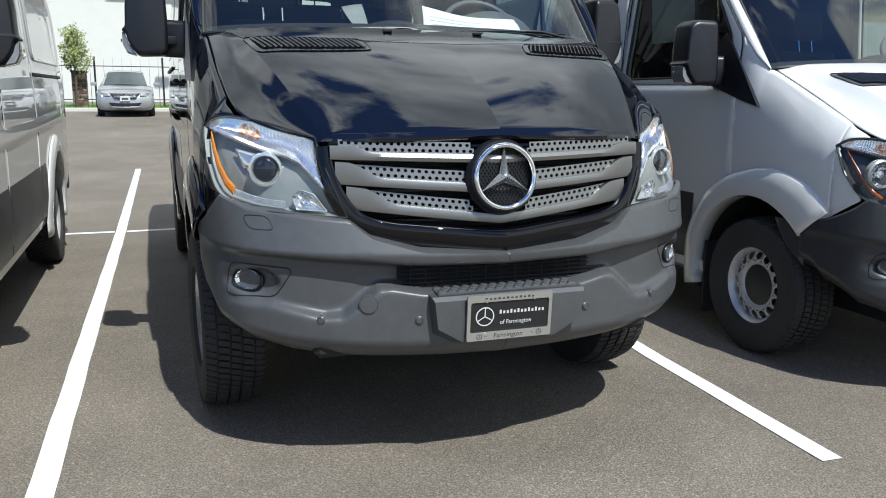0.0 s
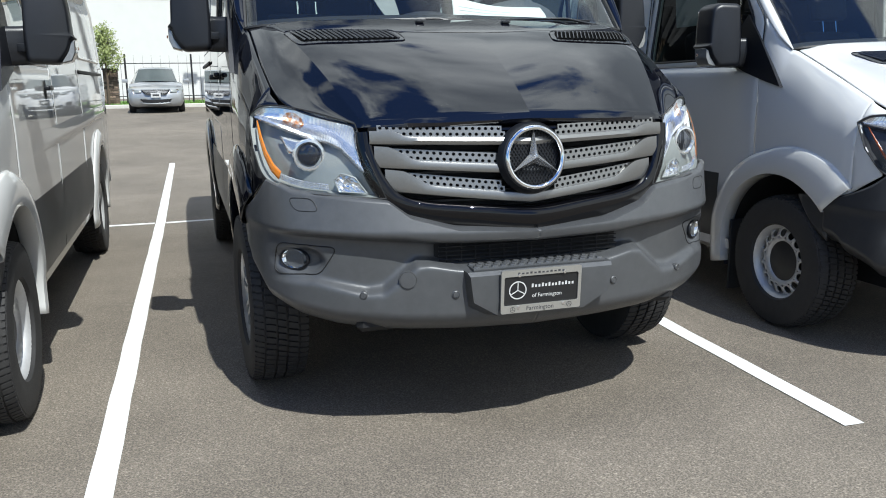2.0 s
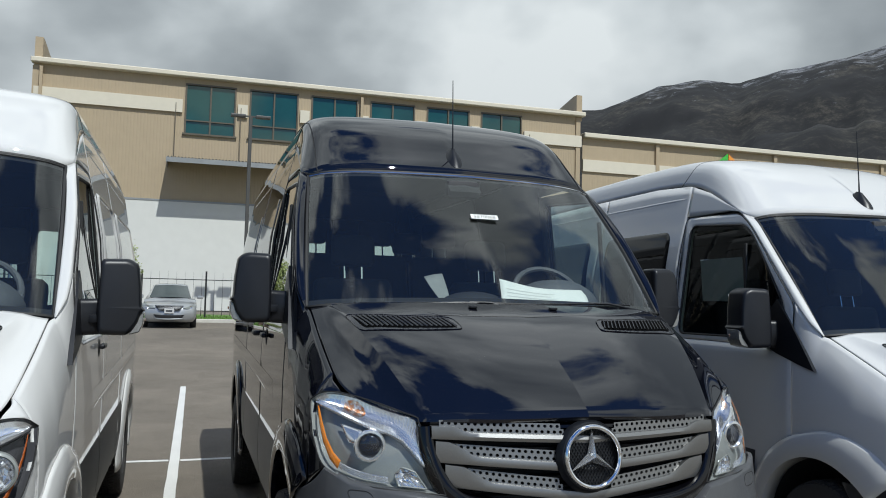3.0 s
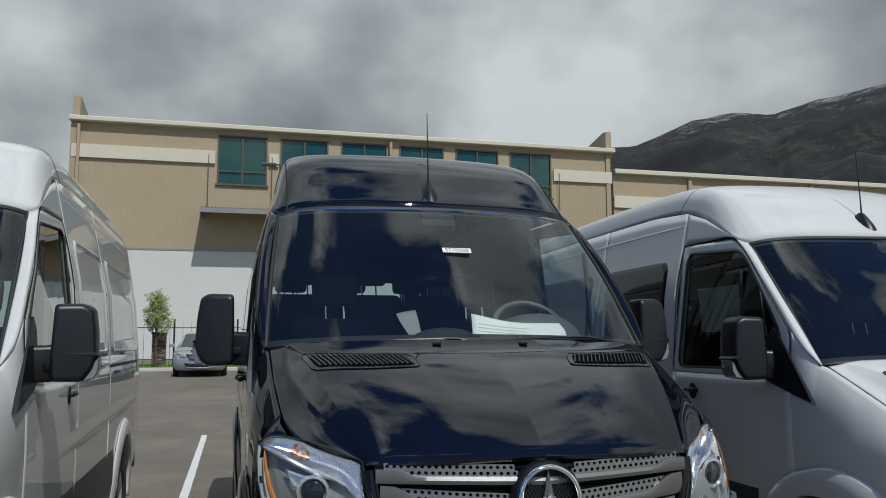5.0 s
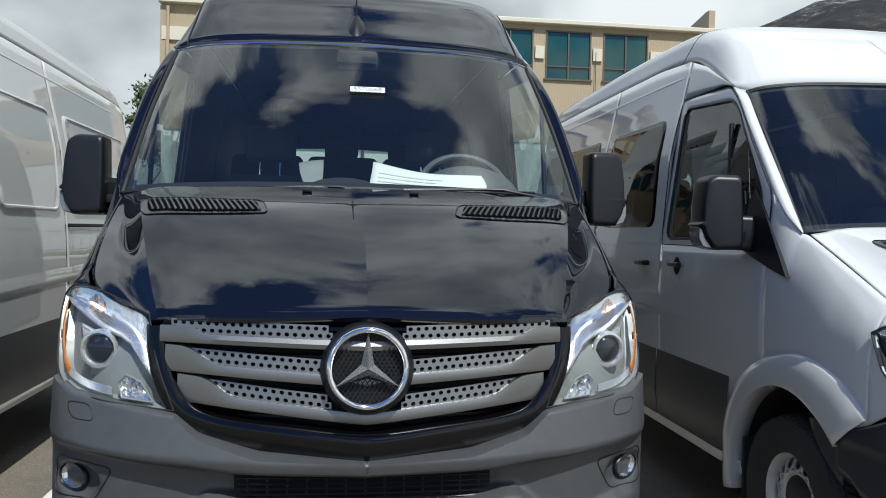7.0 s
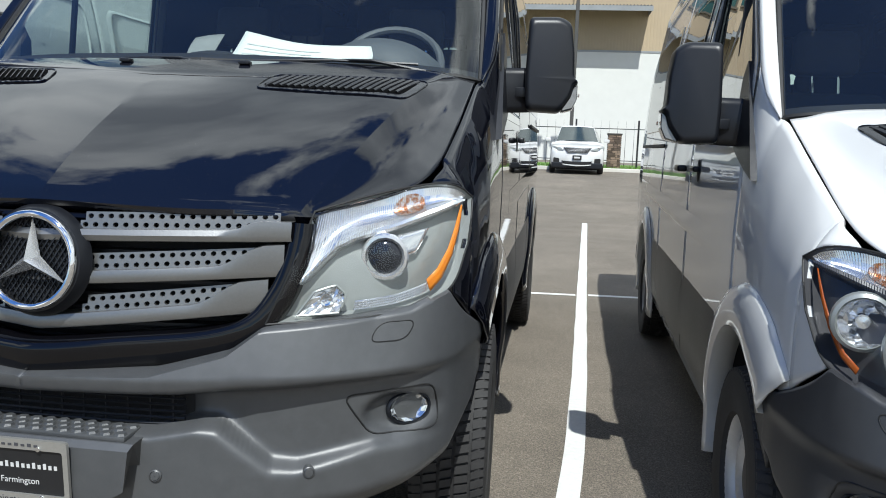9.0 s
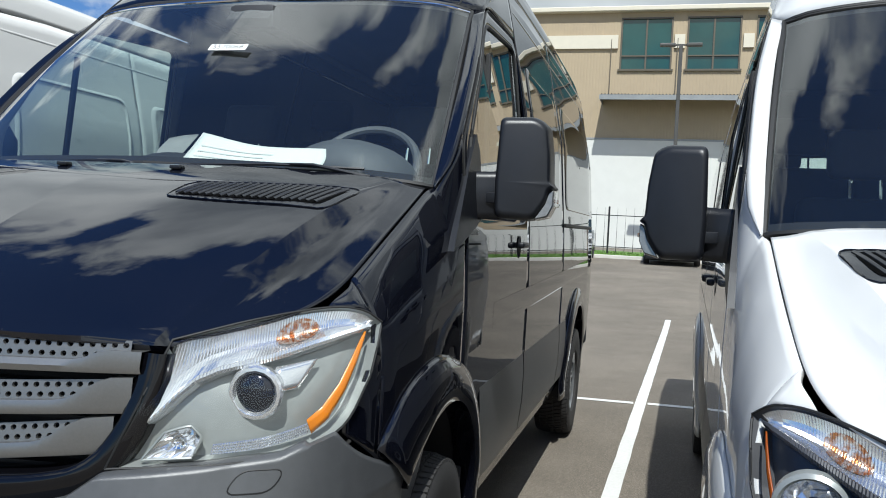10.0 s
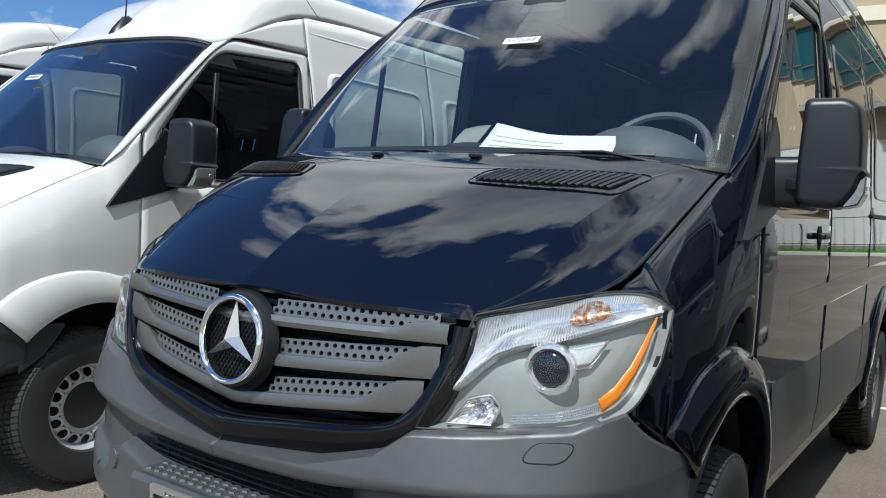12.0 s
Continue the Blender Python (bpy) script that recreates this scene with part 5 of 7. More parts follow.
                lines = [[Vector((side_x(q.x, q.y) + pr, q.x, q.y)) for q in [mids.lerp(p, t) for p in shape]] for t, pr in ((1.0, 0.001), (0.985, 0.005), (0.9, 0.005), (0.8, 0.005), (0.65, 0.005), (0.5, 0.005), (0.35, 0.005), (0.2, 0.005), (0.02, 0.005))]
                put_grid(bm, lines, mirror=flip, closed=True)
                add_part("side_window", bm, [GLOSS_BLACK], side, "dark tinted side window")
            else:
                mids = Vector(((wy0 + wy1) / 2, 1.93, 0))
                lines = [[Vector((side_x(q.x, q.y) + pr, q.x, q.y)) for q in [mids.lerp(p, t) for p in shape]] for t, pr in ((1.03, 0.001), (1.0, 0.012), (0.975, 0.012), (0.955, 0.003), (0.85, 0.003), (0.7, 0.003), (0.5, 0.003), (0.35, 0.003), (0.2, 0.003), (0.02, 0.003))]
                put_grid(bm, lines, mirror=flip, closed=True)
                add_part("pressed_panel", bm, body, side, "pressed blank window panel")
        # character crease and grey rubbing strip
        for a, b in ((1.585, DOOR_REAR - 0.008), (DOOR_REAR + 0.010, 3.77), (3.788, REAR_Y - 0.58)):
            bm = bmesh.new()
            g = [[Vector((side_x(y, z) + pr, y, z)) for y in span(a, b, 15)] for z, pr in ((0.495, 0.0), (0.515, 0.010), (0.66, 0.012), (0.80, 0.009), (0.885, 0.0))]
            put_grid(bm, g, mirror=flip)
            add_part("rubbing_strip", bm, bumper, van, "grey rubbing strip")
        bm = bmesh.new()
        g = [[Vector((side_x(y, z) + pr, y, z)) for y in span(1.75, 5.6, 41)] for z, pr in ((1.10, 0.0005), (1.125, 0.007), (1.14, 0.006), (1.20, 0.0005))]
        for row, pr in zip(g, (0.0005, 0.007, 0.006, 0.0005)):
            for p in row:
                p.x -= pr * max(0.0, 1 - (p.y - 1.75) / 0.9) ** 1.2
                p.z += 0.05 * (p.y - 1.75) * 0.35 - 0.02
        put_grid(bm, g, mirror=flip)
        add_part("body_crease", bm, body, van)
        # sill
        bm = bmesh.new()
        g = [[Vector((x, y, z)) for y in span(1.50, REAR_Y - 0.45, 15)] for x, z in ((0.965, 0.50), (0.955, 0.44), (0.90, 0.40), (0.70, 0.40))]
        put_grid(bm, g, mirror=flip)
        add_part("sill", bm, body, van)
        # sliding-door rail
        bm = bmesh.new()
        box(bm, (0.0, 3.80, -0.012), (0.012, 5.5, 0.012), 0.004, 1, Matrix.Translation(Vector((s * 0.985 - (0 if s > 0 else 0.012), 0, 1.50)) + OFFSET))
        add_part("door_rail", bm, SEAL, van)
        for y in (2.74, ) if flip else ():
            bm = bmesh.new()
            box(bm, (0.0, -0.085, -0.016), (0.045, 0.075, 0.016), 0.012, 3, Matrix.Translation(Vector((s * 0.99 - (0 if s > 0 else 0.045), y, 1.385)) + OFFSET))
            add_part("side_door_handle", bm, BLACK_PLASTIC, van, "black door handle")
        make_mirror(van, s)
        make_vent(van, s)
        make_headlight(van, s, lamp)
        for yy in (AXLE_Y, REAR_Y):
            make_wheel(van, s * (0.892 if body is BLACK_PAINT else 0.876), yy, tyre, 0.245, rim, 2.5 if yy == AXLE_Y and body is BLACK_PAINT else 0.0)

    # rear end with two windows
    rear = new("rear_door")
    rear.parent = van
    for s in (1, -1):
        bm = bmesh.new()
        ro = rounded([Vector((0.004, 0.50, 0)), Vector((0.97, 0.50, 0)), Vector((0.965, 1.5, 0)), Vector((0.82, 2.56, 0)), Vector((0.70, 2.68, 0)), Vector((0.004, 2.71, 0))], 0.04, 4)
        ri = rounded([Vector((0.08, 1.55, 0)), Vector((0.70, 1.55, 0)), Vector((0.71, 1.60, 0)), Vector((0.66, 2.16, 0)), Vector((0.60, 2.22, 0)), Vector((0.08, 2.24, 0))], 0.04, 4)
        put_grid(bm, [[Vector((p.x, 5.885, p.y)) for p in ro], [Vector((p.x, 5.885, p.y)) for p in ri]], mirror=s < 0, closed=True)
        add_part("rear_panel", bm, body, rear, solid=0.03, inner=CABIN_DARK)
        bm = bmesh.new()
        bm.faces.new([bm.verts.new(Vector((s * p.x, 5.875, p.y)) + OFFSET) for p in ri])
        pane = add_part("rear_pane", bm, DOOR_GLASS, rear, smooth=False)
        pane.visible_shadow = False
    bm = bmesh.new()
    box(bm, (-0.02, 5.80, 0.50), (0.02, 5.85, 2.72), 0.0, 1, Matrix.Translation(OFFSET))
    box(bm, (-0.74, 5.74, 2.44), (0.74, 5.85, 2.70), 0.0, 1, Matrix.Translation(OFFSET))
    for s in (1, -1):
        for lo, hi, z0, z1 in ((0.74, 0.92, 0.50, 1.6), (0.69, 0.84, 1.5, 2.2), (0.66, 0.77, 2.15, 2.62)):
            box(bm, (min(s * lo, s * hi), 5.70, z0), (max(s * lo, s * hi), 5.84, z1), 0.0, 1, Matrix.Translation(OFFSET))
    add_part("rear_frame", bm, CABIN_DARK, rear, smooth=False)
    # underside and cabin floor
    bm = bmesh.new()
    box(bm, (-0.90, 1.56, 0.42), (0.90, 4.10, 0.52), 0.02, 1, Matrix.Translation(OFFSET))
    box(bm, (-0.52, 0.55, 0.36), (0.52, 5.6, 0.50), 0.02, 1, Matrix.Translation(OFFSET))
    box(bm, (-0.90, 5.18, 0.45), (0.90, 5.86, 0.55), 0.02, 1, Matrix.Translation(OFFSET))
    box(bm, (-0.66, 0.14, 0.44), (0.66, 0.62, 0.50), 0.02, 1, Matrix.Translation(OFFSET))
    add_part("underbody", bm, LINER, van, smooth=False)
    bm = bmesh.new()
    tube(bm, [Vector((-0.80, AXLE_Y, tyre)), Vector((0.80, AXLE_Y, tyre))], 0.045, 10)
    add_part("front_axle", bm, LINER, van)
    bm = bmesh.new()
    tube(bm, [Vector((-0.80, REAR_Y, tyre)), Vector((0.80, REAR_Y, tyre))], 0.06, 10)
    add_part("rear_axle", bm, LINER, van)
    bm = bmesh.new()
    box(bm, (-0.56, 0.40, 0.55), (0.56, 0.95, 1.12), 0.03, 1, Matrix.Translation(OFFSET))
    add_part("engine_block", bm, LINER, van, smooth=False)
    # dashboard
    dash = new("dashboard")
    dash.parent = van
    bm = bmesh.new()
    g = skin([[(-0.87, 1.12, 1.58), (-0.4, 1.03, 1.595), (0, 1.0, 1.60), (0.4, 1.03, 1.598), (0.87, 1.12, 1.58)],
              [(-0.88, 1.30, 1.570), (-0.4, 1.28, 1.590), (0, 1.26, 1.60), (0.4, 1.28, 1.605), (0.88, 1.30, 1.570)],
              [(-0.89, 1.48, 1.530), (-0.4, 1.46, 1.545), (0, 1.44, 1.56), (0.4, 1.47, 1.60), (0.89, 1.48, 1.530)],
              [(-0.89, 1.52, 1.45), (-0.4, 1.52, 1.45), (0, 1.50, 1.45), (0.4, 1.53, 1.50), (0.89, 1.52, 1.45)],
              [(-0.89, 1.42, 1.05), (-0.4, 1.42, 1.05), (0, 1.42, 1.0), (0.4, 1.42, 1.05), (0.89, 1.42, 1.05)]], 31, 21)
    put_grid(bm, g, ref=Vector((0, 1.1, 1.0)))
    add_part("dash_top", bm, CABIN_DARK, dash)
    if details:
        for x0, x1 in ((-0.62, -0.25), (0.55, 0.80)):
            bm = bmesh.new()
            box(bm, (x0, 1.07, 1.583), (x1, 1.085, 1.592), 0.003, 1, Matrix.Translation(OFFSET))
            add_part("air_slot", bm, CABIN_GREY, dash)
        bm = bmesh.new()
        bmesh.ops.create_uvsphere(bm, u_segments=24, v_segments=12, radius=1.0, matrix=Matrix.Translation(Vector((-0.06, 1.24, 1.585)) + OFFSET) @ Matrix.Diagonal((0.19, 0.15, 0.085, 1)))
        add_part("dash_pod", bm, CABIN_DARK, dash)
        # instrument hood in front of the driver
        bm = bmesh.new()
        g = []
        for y, k in ((1.30, 0.02), (1.305, 0.45), (1.34, 0.8), (1.42, 1.0), (1.53, 1.0), (1.53, 0.85), (1.50, 0.02)):
            g.append([Vector((0.50 + 0.25 * k * math.cos(a), y, 1.585 + 0.165 * k * math.sin(a))) for a in span(0, math.pi, 17)])
        put_grid(bm, g, ref=Vector((0.53, 1.5, 1.5)))
        add_part("instrument_hood", bm, CABIN_GREY, dash, solid=0.01)
    wheel = new("steering_wheel")
    wheel.parent = van
    m = Matrix.Translation(Vector((0.51, 1.575, 1.655)) + OFFSET) @ Matrix.Rotation(radians(-38), 4, "X")
    bm = bmesh.new()
    pts = [m @ Vector((0.205 * math.cos(a), 0, 0.205 * math.sin(a))) for a in span(0, 2 * math.pi, 33)]
    tube(bm, pts, 0.016, 8, caps=False)
    add_part("wheel_rim", bm, CABIN_GREY, wheel)
    bm = bmesh.new()
    box(bm, (-0.09, -0.03, -0.07), (0.09, 0.03, 0.07), 0.03, 3, m)
    box(bm, (-0.19, -0.012, -0.02), (0.19, 0.012, 0.02), 0.008, 2, m)
    box(bm, (-0.02, -0.012, -0.19), (0.02, 0.012, 0.0), 0.008, 2, m)
    add_part("wheel_hub", bm, CABIN_GREY, wheel)
    for x in (-0.45, 0.45):
        make_seat(van, x, 2.05, 1.14)
    if windows:
        for y in (3.3, 4.3):
            for x in (-0.56, -0.03, 0.50):
                make_seat(van, x, y, 1.36)
    # inner mirror and sensor box on the glass
    bm = bmesh.new()
    box(bm, (-0.10, 1.60, 2.19), (0.10, 1.68, 2.29), 0.03, 2, Matrix.Translation(OFFSET))
    add_part("sensor_box", bm, CABIN_DARK, van)
    # wipers
    for x0, y0, x1, y1 in ((-0.46, 0.985, 0.06, 0.975), (0.17, 0.972, 0.72, 1.045)):
        wiper = new("wiper")
        wiper.parent = van
        a, b = Vector((x0, y0, 1.604 if x0 < 0 else 1.612)) + OFFSET, Vector((x1, y1, 1.611 if x0 < 0 else 1.619)) + OFFSET
        bm = bmesh.new()
        tube(bm, [a, a.lerp(b, 0.5) + Vector((0, -0.012, 0.006)), b], 0.005, 6)
        add_part("blade", bm, BLACK_PLASTIC, wiper)
        bm = bmesh.new()
        mid = a.lerp(b, 0.55)
        tube(bm, [b + Vector((0.03, -0.03, -0.025)), mid + Vector((0.1, -0.016, 0.008)), mid + Vector((0, -0.006, 0.009))], 0.0065, 8, 0.6)
        add_part("wiper_arm", bm, BLACK_PLASTIC, wiper)
    # washer jets
    for x in (-0.2, 0.2):
        bm = bmesh.new()
        box(bm, (x - 0.018, 0.84, 1.588), (x + 0.018, 0.87, 1.60), 0.005, 2, Matrix.Translation(OFFSET))
        add_part("washer_jet", bm, BLACK_PLASTIC, van)
    # roof antenna
    antenna = new("antenna")
    antenna.parent = van
    bm = bmesh.new()
    g = []
    for h, k in ((0.0, 1.0), (0.02, 0.85), (0.045, 0.55), (0.075, 0.25)):
        g.append([Vector((-0.004 + 0.046 * k * math.cos(a), 1.80 + 0.085 * k * math.sin(a) + 0.3 * h, 2.440 + h * 0.85 + 0.75 * (0.085 * k * math.sin(a)) * (1 - h * 8))) for a in span(0, 2 * math.pi, 17)[:-1]])
    put_grid(bm, g, ref=Vector((0.012, 1.86, 2.46)), closed=True)
    add_part("antenna_foot", bm, BLACK_PLASTIC, antenna)
    bm = bmesh.new()
    tube(bm, [Vector((-0.004, 1.822, 2.500)) + OFFSET, Vector((-0.004, 1.825, 2.58)) + OFFSET, Vector((-0.006, 1.84, 2.915)) + OFFSET], 0.006, 6, 0.4)
    add_part("whip", bm, BLACK_PLASTIC, antenna)
    make_grille(van, slat_mat)
    make_bumper(van, bumper, details)
    return van


def make_bumper(van, mat, details):
    bumper = new("front_bumper")
    bumper.parent = van
    grid, plan = bumper_grid()
    bm = bmesh.new()
    put_grid(bm, grid)
    put_grid(bm, grid, mirror=True)
    bmesh.ops.remove_doubles(bm, verts=bm.verts[:], dist=0.0004)
    add_part("bumper_skin", bm, mat, bumper, solid=0.02, inner=LINER, angle=60)
    o = OFFSET

    def surface(x, z):
        """The bumper's skin behind a place seen from the front, and its turn."""
        last = None
        for row in grid:
            for i, (p, q) in enumerate(zip(row, row[1:])):
                if p.x <= abs(x) <= q.x:
                    here = p.lerp(q, (abs(x) - p.x) / max(q.x - p.x, 1e-6))
                    break
            else:
                continue
            if last is not None and last.z <= z <= here.z:
                here = last.lerp(here, (z - last.z) / max(here.z - last.z, 1e-6))
                last = here
                break
            last = here
        a, c = plan[max(i - 1, 0)], plan[min(i + 1, len(plan) - 1)]
        return last.y, math.atan2(c.y - a.y, c.x - a.x) * (1 if x > 0 else -1)

    # end cap back to the wheel arch
    for s in (1, -1):
        bm = bmesh.new()
        g = [[Vector((side_x(y, max(z, 0.5)) + 0.002, y, z)) for y in span(0.70, 0.90, 7)] for z in span(0.0, 1.0, 9)]
        for row in g:
            for p in row:
                low = interp([(0.70, 0.635), (0.80, 0.70), (0.87, 0.79), (0.90, 0.835)], p.y)
                p.z = low + (0.846 - low) * p.z
                p.x = side_x(p.y, p.z) + 0.002
        put_grid(bm, g, mirror=s < 0)
        add_part("bumper_end", bm, mat, bumper, solid=0.01)
    # intake mesh
    intake = new("intake_grille")
    intake.parent = bumper
    bm = bmesh.new()
    put_grid(bm, [[Vector((x, 0.115 + 0.12 * x * x, z)) for x in span(-0.37, 0.37, 9)] for z in (0.66, 0.78)], ref=Vector((0, 3, 0.7)))
    add_part("intake_backing", bm, LINER, intake)
    for z in (0.685, 0.70, 0.716, 0.732, 0.748):
        bm = bmesh.new()
        tube(bm, [Vector((x, 0.085 + 0.12 * x * x, z)) + o for x in span(-0.36, 0.36, 9)], 0.0035, 5)
        add_part("intake_bar", bm, BLACK_PLASTIC, intake)
    for x in span(-0.33, 0.33, 13):
        bm = bmesh.new()
        tube(bm, [Vector((x, 0.088 + 0.12 * x * x, 0.67)) + o, Vector((x, 0.088 + 0.12 * x * x, 0.765)) + o], 0.003, 5)
        add_part("intake_bar", bm, BLACK_PLASTIC, intake)
    # step and plate carrier
    bm = bmesh.new()
    lo = [(-0.288, 0.07, 0.672), (-0.286, -0.005, 0.668), (-0.280, -0.020, 0.655), (-0.268, -0.020, 0.56), (-0.17, -0.010, 0.50), (-0.16, 0.08, 0.485)]
    g = [[Vector((x0 * k, y, z)) for k in (-1, -0.6, 0, 0.6, 1)] for x0, y, z in lo]
    put_grid(bm, g, ref=Vector((0, 1, 0.5)))
    for s in (1, -1):
        vs = [bm.verts.new(Vector((s * abs(x), y, z)) + o) for x, y, z in lo]
        vs.append(bm.verts.new(Vector((s * 0.275, 0.09, 0.50)) + o))
        f = bm.faces.new(vs)
    bmesh.ops.recalc_face_normals(bm, faces=bm.faces[:])
    add_part("plate_carrier", bm, mat, bumper, "grey plastic plate carrier", angle=25)
    bm = bmesh.new()
    box(bm, (-0.262, 0.0, 0.668), (0.262, 0.085, 0.680), 0.004, 2, Matrix.Translation(o))
    step = add_part("step_pad", bm, mat, bumper, "studded step pad")
    bm = bmesh.new()
    for r in range(3):
        for c in range(15):
            x = -0.245 + 0.035 * c + (0.0175 if r % 2 else 0)
            if abs(x) < 0.25:
                bmesh.ops.create_cone(bm, segments=6, radius1=0.0150, radius2=0.0115, depth=0.006, cap_ends=True,
                                      matrix=Matrix.Translation(Vector((x, 0.016 + 0.027 * r, 0.6822)) + o))
    add_part("studs", bm, mat, step, smooth=False)["kind"] = "stuff"
    # fog lamps, each in a panel with a seam round it
    def seam(points, s, radius=0.0016):
        line = []
        ring_pts = rounded([Vector((x, z, 0)) for x, z in points], 0.028, 5)
        for a, b in zip(ring_pts, ring_pts[1:] + ring_pts[:1]):
            line += [a.lerp(b, k / 4) for k in range(4)]
        bm = bmesh.new()
        tube(bm, [Vector((s * p.x, surface(p.x, p.y)[0] - 0.0004, p.y)) + o for p in line + line[:1]], radius, 5, caps=False)
        return bm

    for s in (1, -1):
        fog = new("fog_lamp")
        fog.parent = bumper
        add_part("panel_seam", seam(((0.715, 0.755), (0.775, 0.652), (0.925, 0.645), (0.912, 0.765)), s, 0.0024), SEAL, fog)
        y, turn = surface(0.855, 0.70)
        m = Matrix.Translation(Vector((s * 0.855, y - 0.006, 0.702)) + o) @ Matrix.Rotation(math.pi / 2 + s * turn * 0.7, 4, "Z")
        wide = m @ Matrix.Diagonal((1, 1.22, 0.86, 1))
        bm = bmesh.new()
        ring(bm, [(0.03, 0.050), (-0.004, 0.050), (-0.009, 0.046), (-0.002, 0.043), (0.02, 0.041)], 32, wide)
        bmesh.ops.recalc_face_normals(bm, faces=bm.faces[:])
        add_part("fog_bezel", bm, BLACK_PLASTIC, fog)
        bm = bmesh.new()
        loops = ring(bm, [(-0.004, 0.042), (0.005, 0.033), (0.012, 0.024), (0.017, 0.013), (0.012, 0.006), (0.002, 0.001)], 14, wide)
        wobble = random.Random(5)
        for loop in loops[1:4]:
            for k, v in enumerate(loop):
                v.co += Vector((wobble.uniform(-0.003, 0.003), wobble.uniform(-0.003, 0.003), wobble.uniform(-0.003, 0.003)))
        bmesh.ops.recalc_face_normals(bm, faces=bm.faces[:])
        add_part("fog_reflector", bm, CHROME, fog, "faceted fog reflector", smooth=False)
        bm = bmesh.new()
        ring(bm, [(0.002 - 0.018 * math.cos(a), 0.042 * math.sin(a)) for a in span(0.03, math.pi / 2, 6)], 28, wide)
        bmesh.ops.recalc_face_normals(bm, faces=bm.faces[:])
        add_part("fog_glass", bm, CLEAR, fog).visible_shadow = False
    # parking sensors, tow-eye cap, headlamp washer covers
    for x, z in ((-0.639, 0.587), (-0.318, 0.583), (0.318, 0.583), (0.655, 0.587)):
        bm = bmesh.new()
        y, turn = surface(x, z)
        m = Matrix.Translation(Vector((x, y, z)) + o) @ Matrix.Rotation(math.pi / 2 + turn, 4, "Z")
        ring(bm, [(0.02, 0.0145), (-0.004, 0.0145), (-0.006, 0.012), (-0.004, 0.011), (-0.006, 0.0095), (-0.0062, 0.001)], 18, m)
        bmesh.ops.recalc_face_normals(bm, faces=bm.faces[:])
        add_part("parking_sensor", bm, GREY_PLASTIC if mat is GREY_PLASTIC else mat, bumper)
    bm = bmesh.new()
    y, turn = surface(-0.487, 0.642)
    m = Matrix.Translation(Vector((-0.487, y - 0.003, 0.642)) + o) @ Matrix.Rotation(math.pi / 2 + turn, 4, "Z")
    ring(bm, [(0.02, 0.033), (0.0, 0.033), (0.0, 0.0305), (0.003, 0.0305), (-0.003, 0.029), (-0.004, 0.001)], 32, m)
    bmesh.ops.recalc_face_normals(bm, faces=bm.faces[:])
    add_part("tow_eye_cap", bm, mat, bumper)
    for s in (1, -1):
        add_part("washer_cover", seam(((0.772, 0.887), (0.792, 0.932), (0.872, 0.934), (0.852, 0.888)), s), SEAL, bumper, "seam of the washer cover")


def writing(name, text, size, place, parent, mat):
    """Letters as a flat mesh."""
    letters = bpy.data.curves.new(name, "FONT")
    letters.body, letters.size, letters.extrude = text, size, 0.0003
    letters.align_x, letters.align_y = "CENTER", "CENTER"
    carrier = new(name, letters)
    bpy.context.view_layer.update()
    mesh = bpy.data.meshes.new_from_object(carrier.evaluated_get(bpy.context.evaluated_depsgraph_get()))
    bpy.data.objects.remove(carrier)
    mesh.materials.clear()
    mesh.materials.append(mat)
    ob = new(name, mesh)
    ob.parent = parent
    ob.matrix_basis = place
    return ob


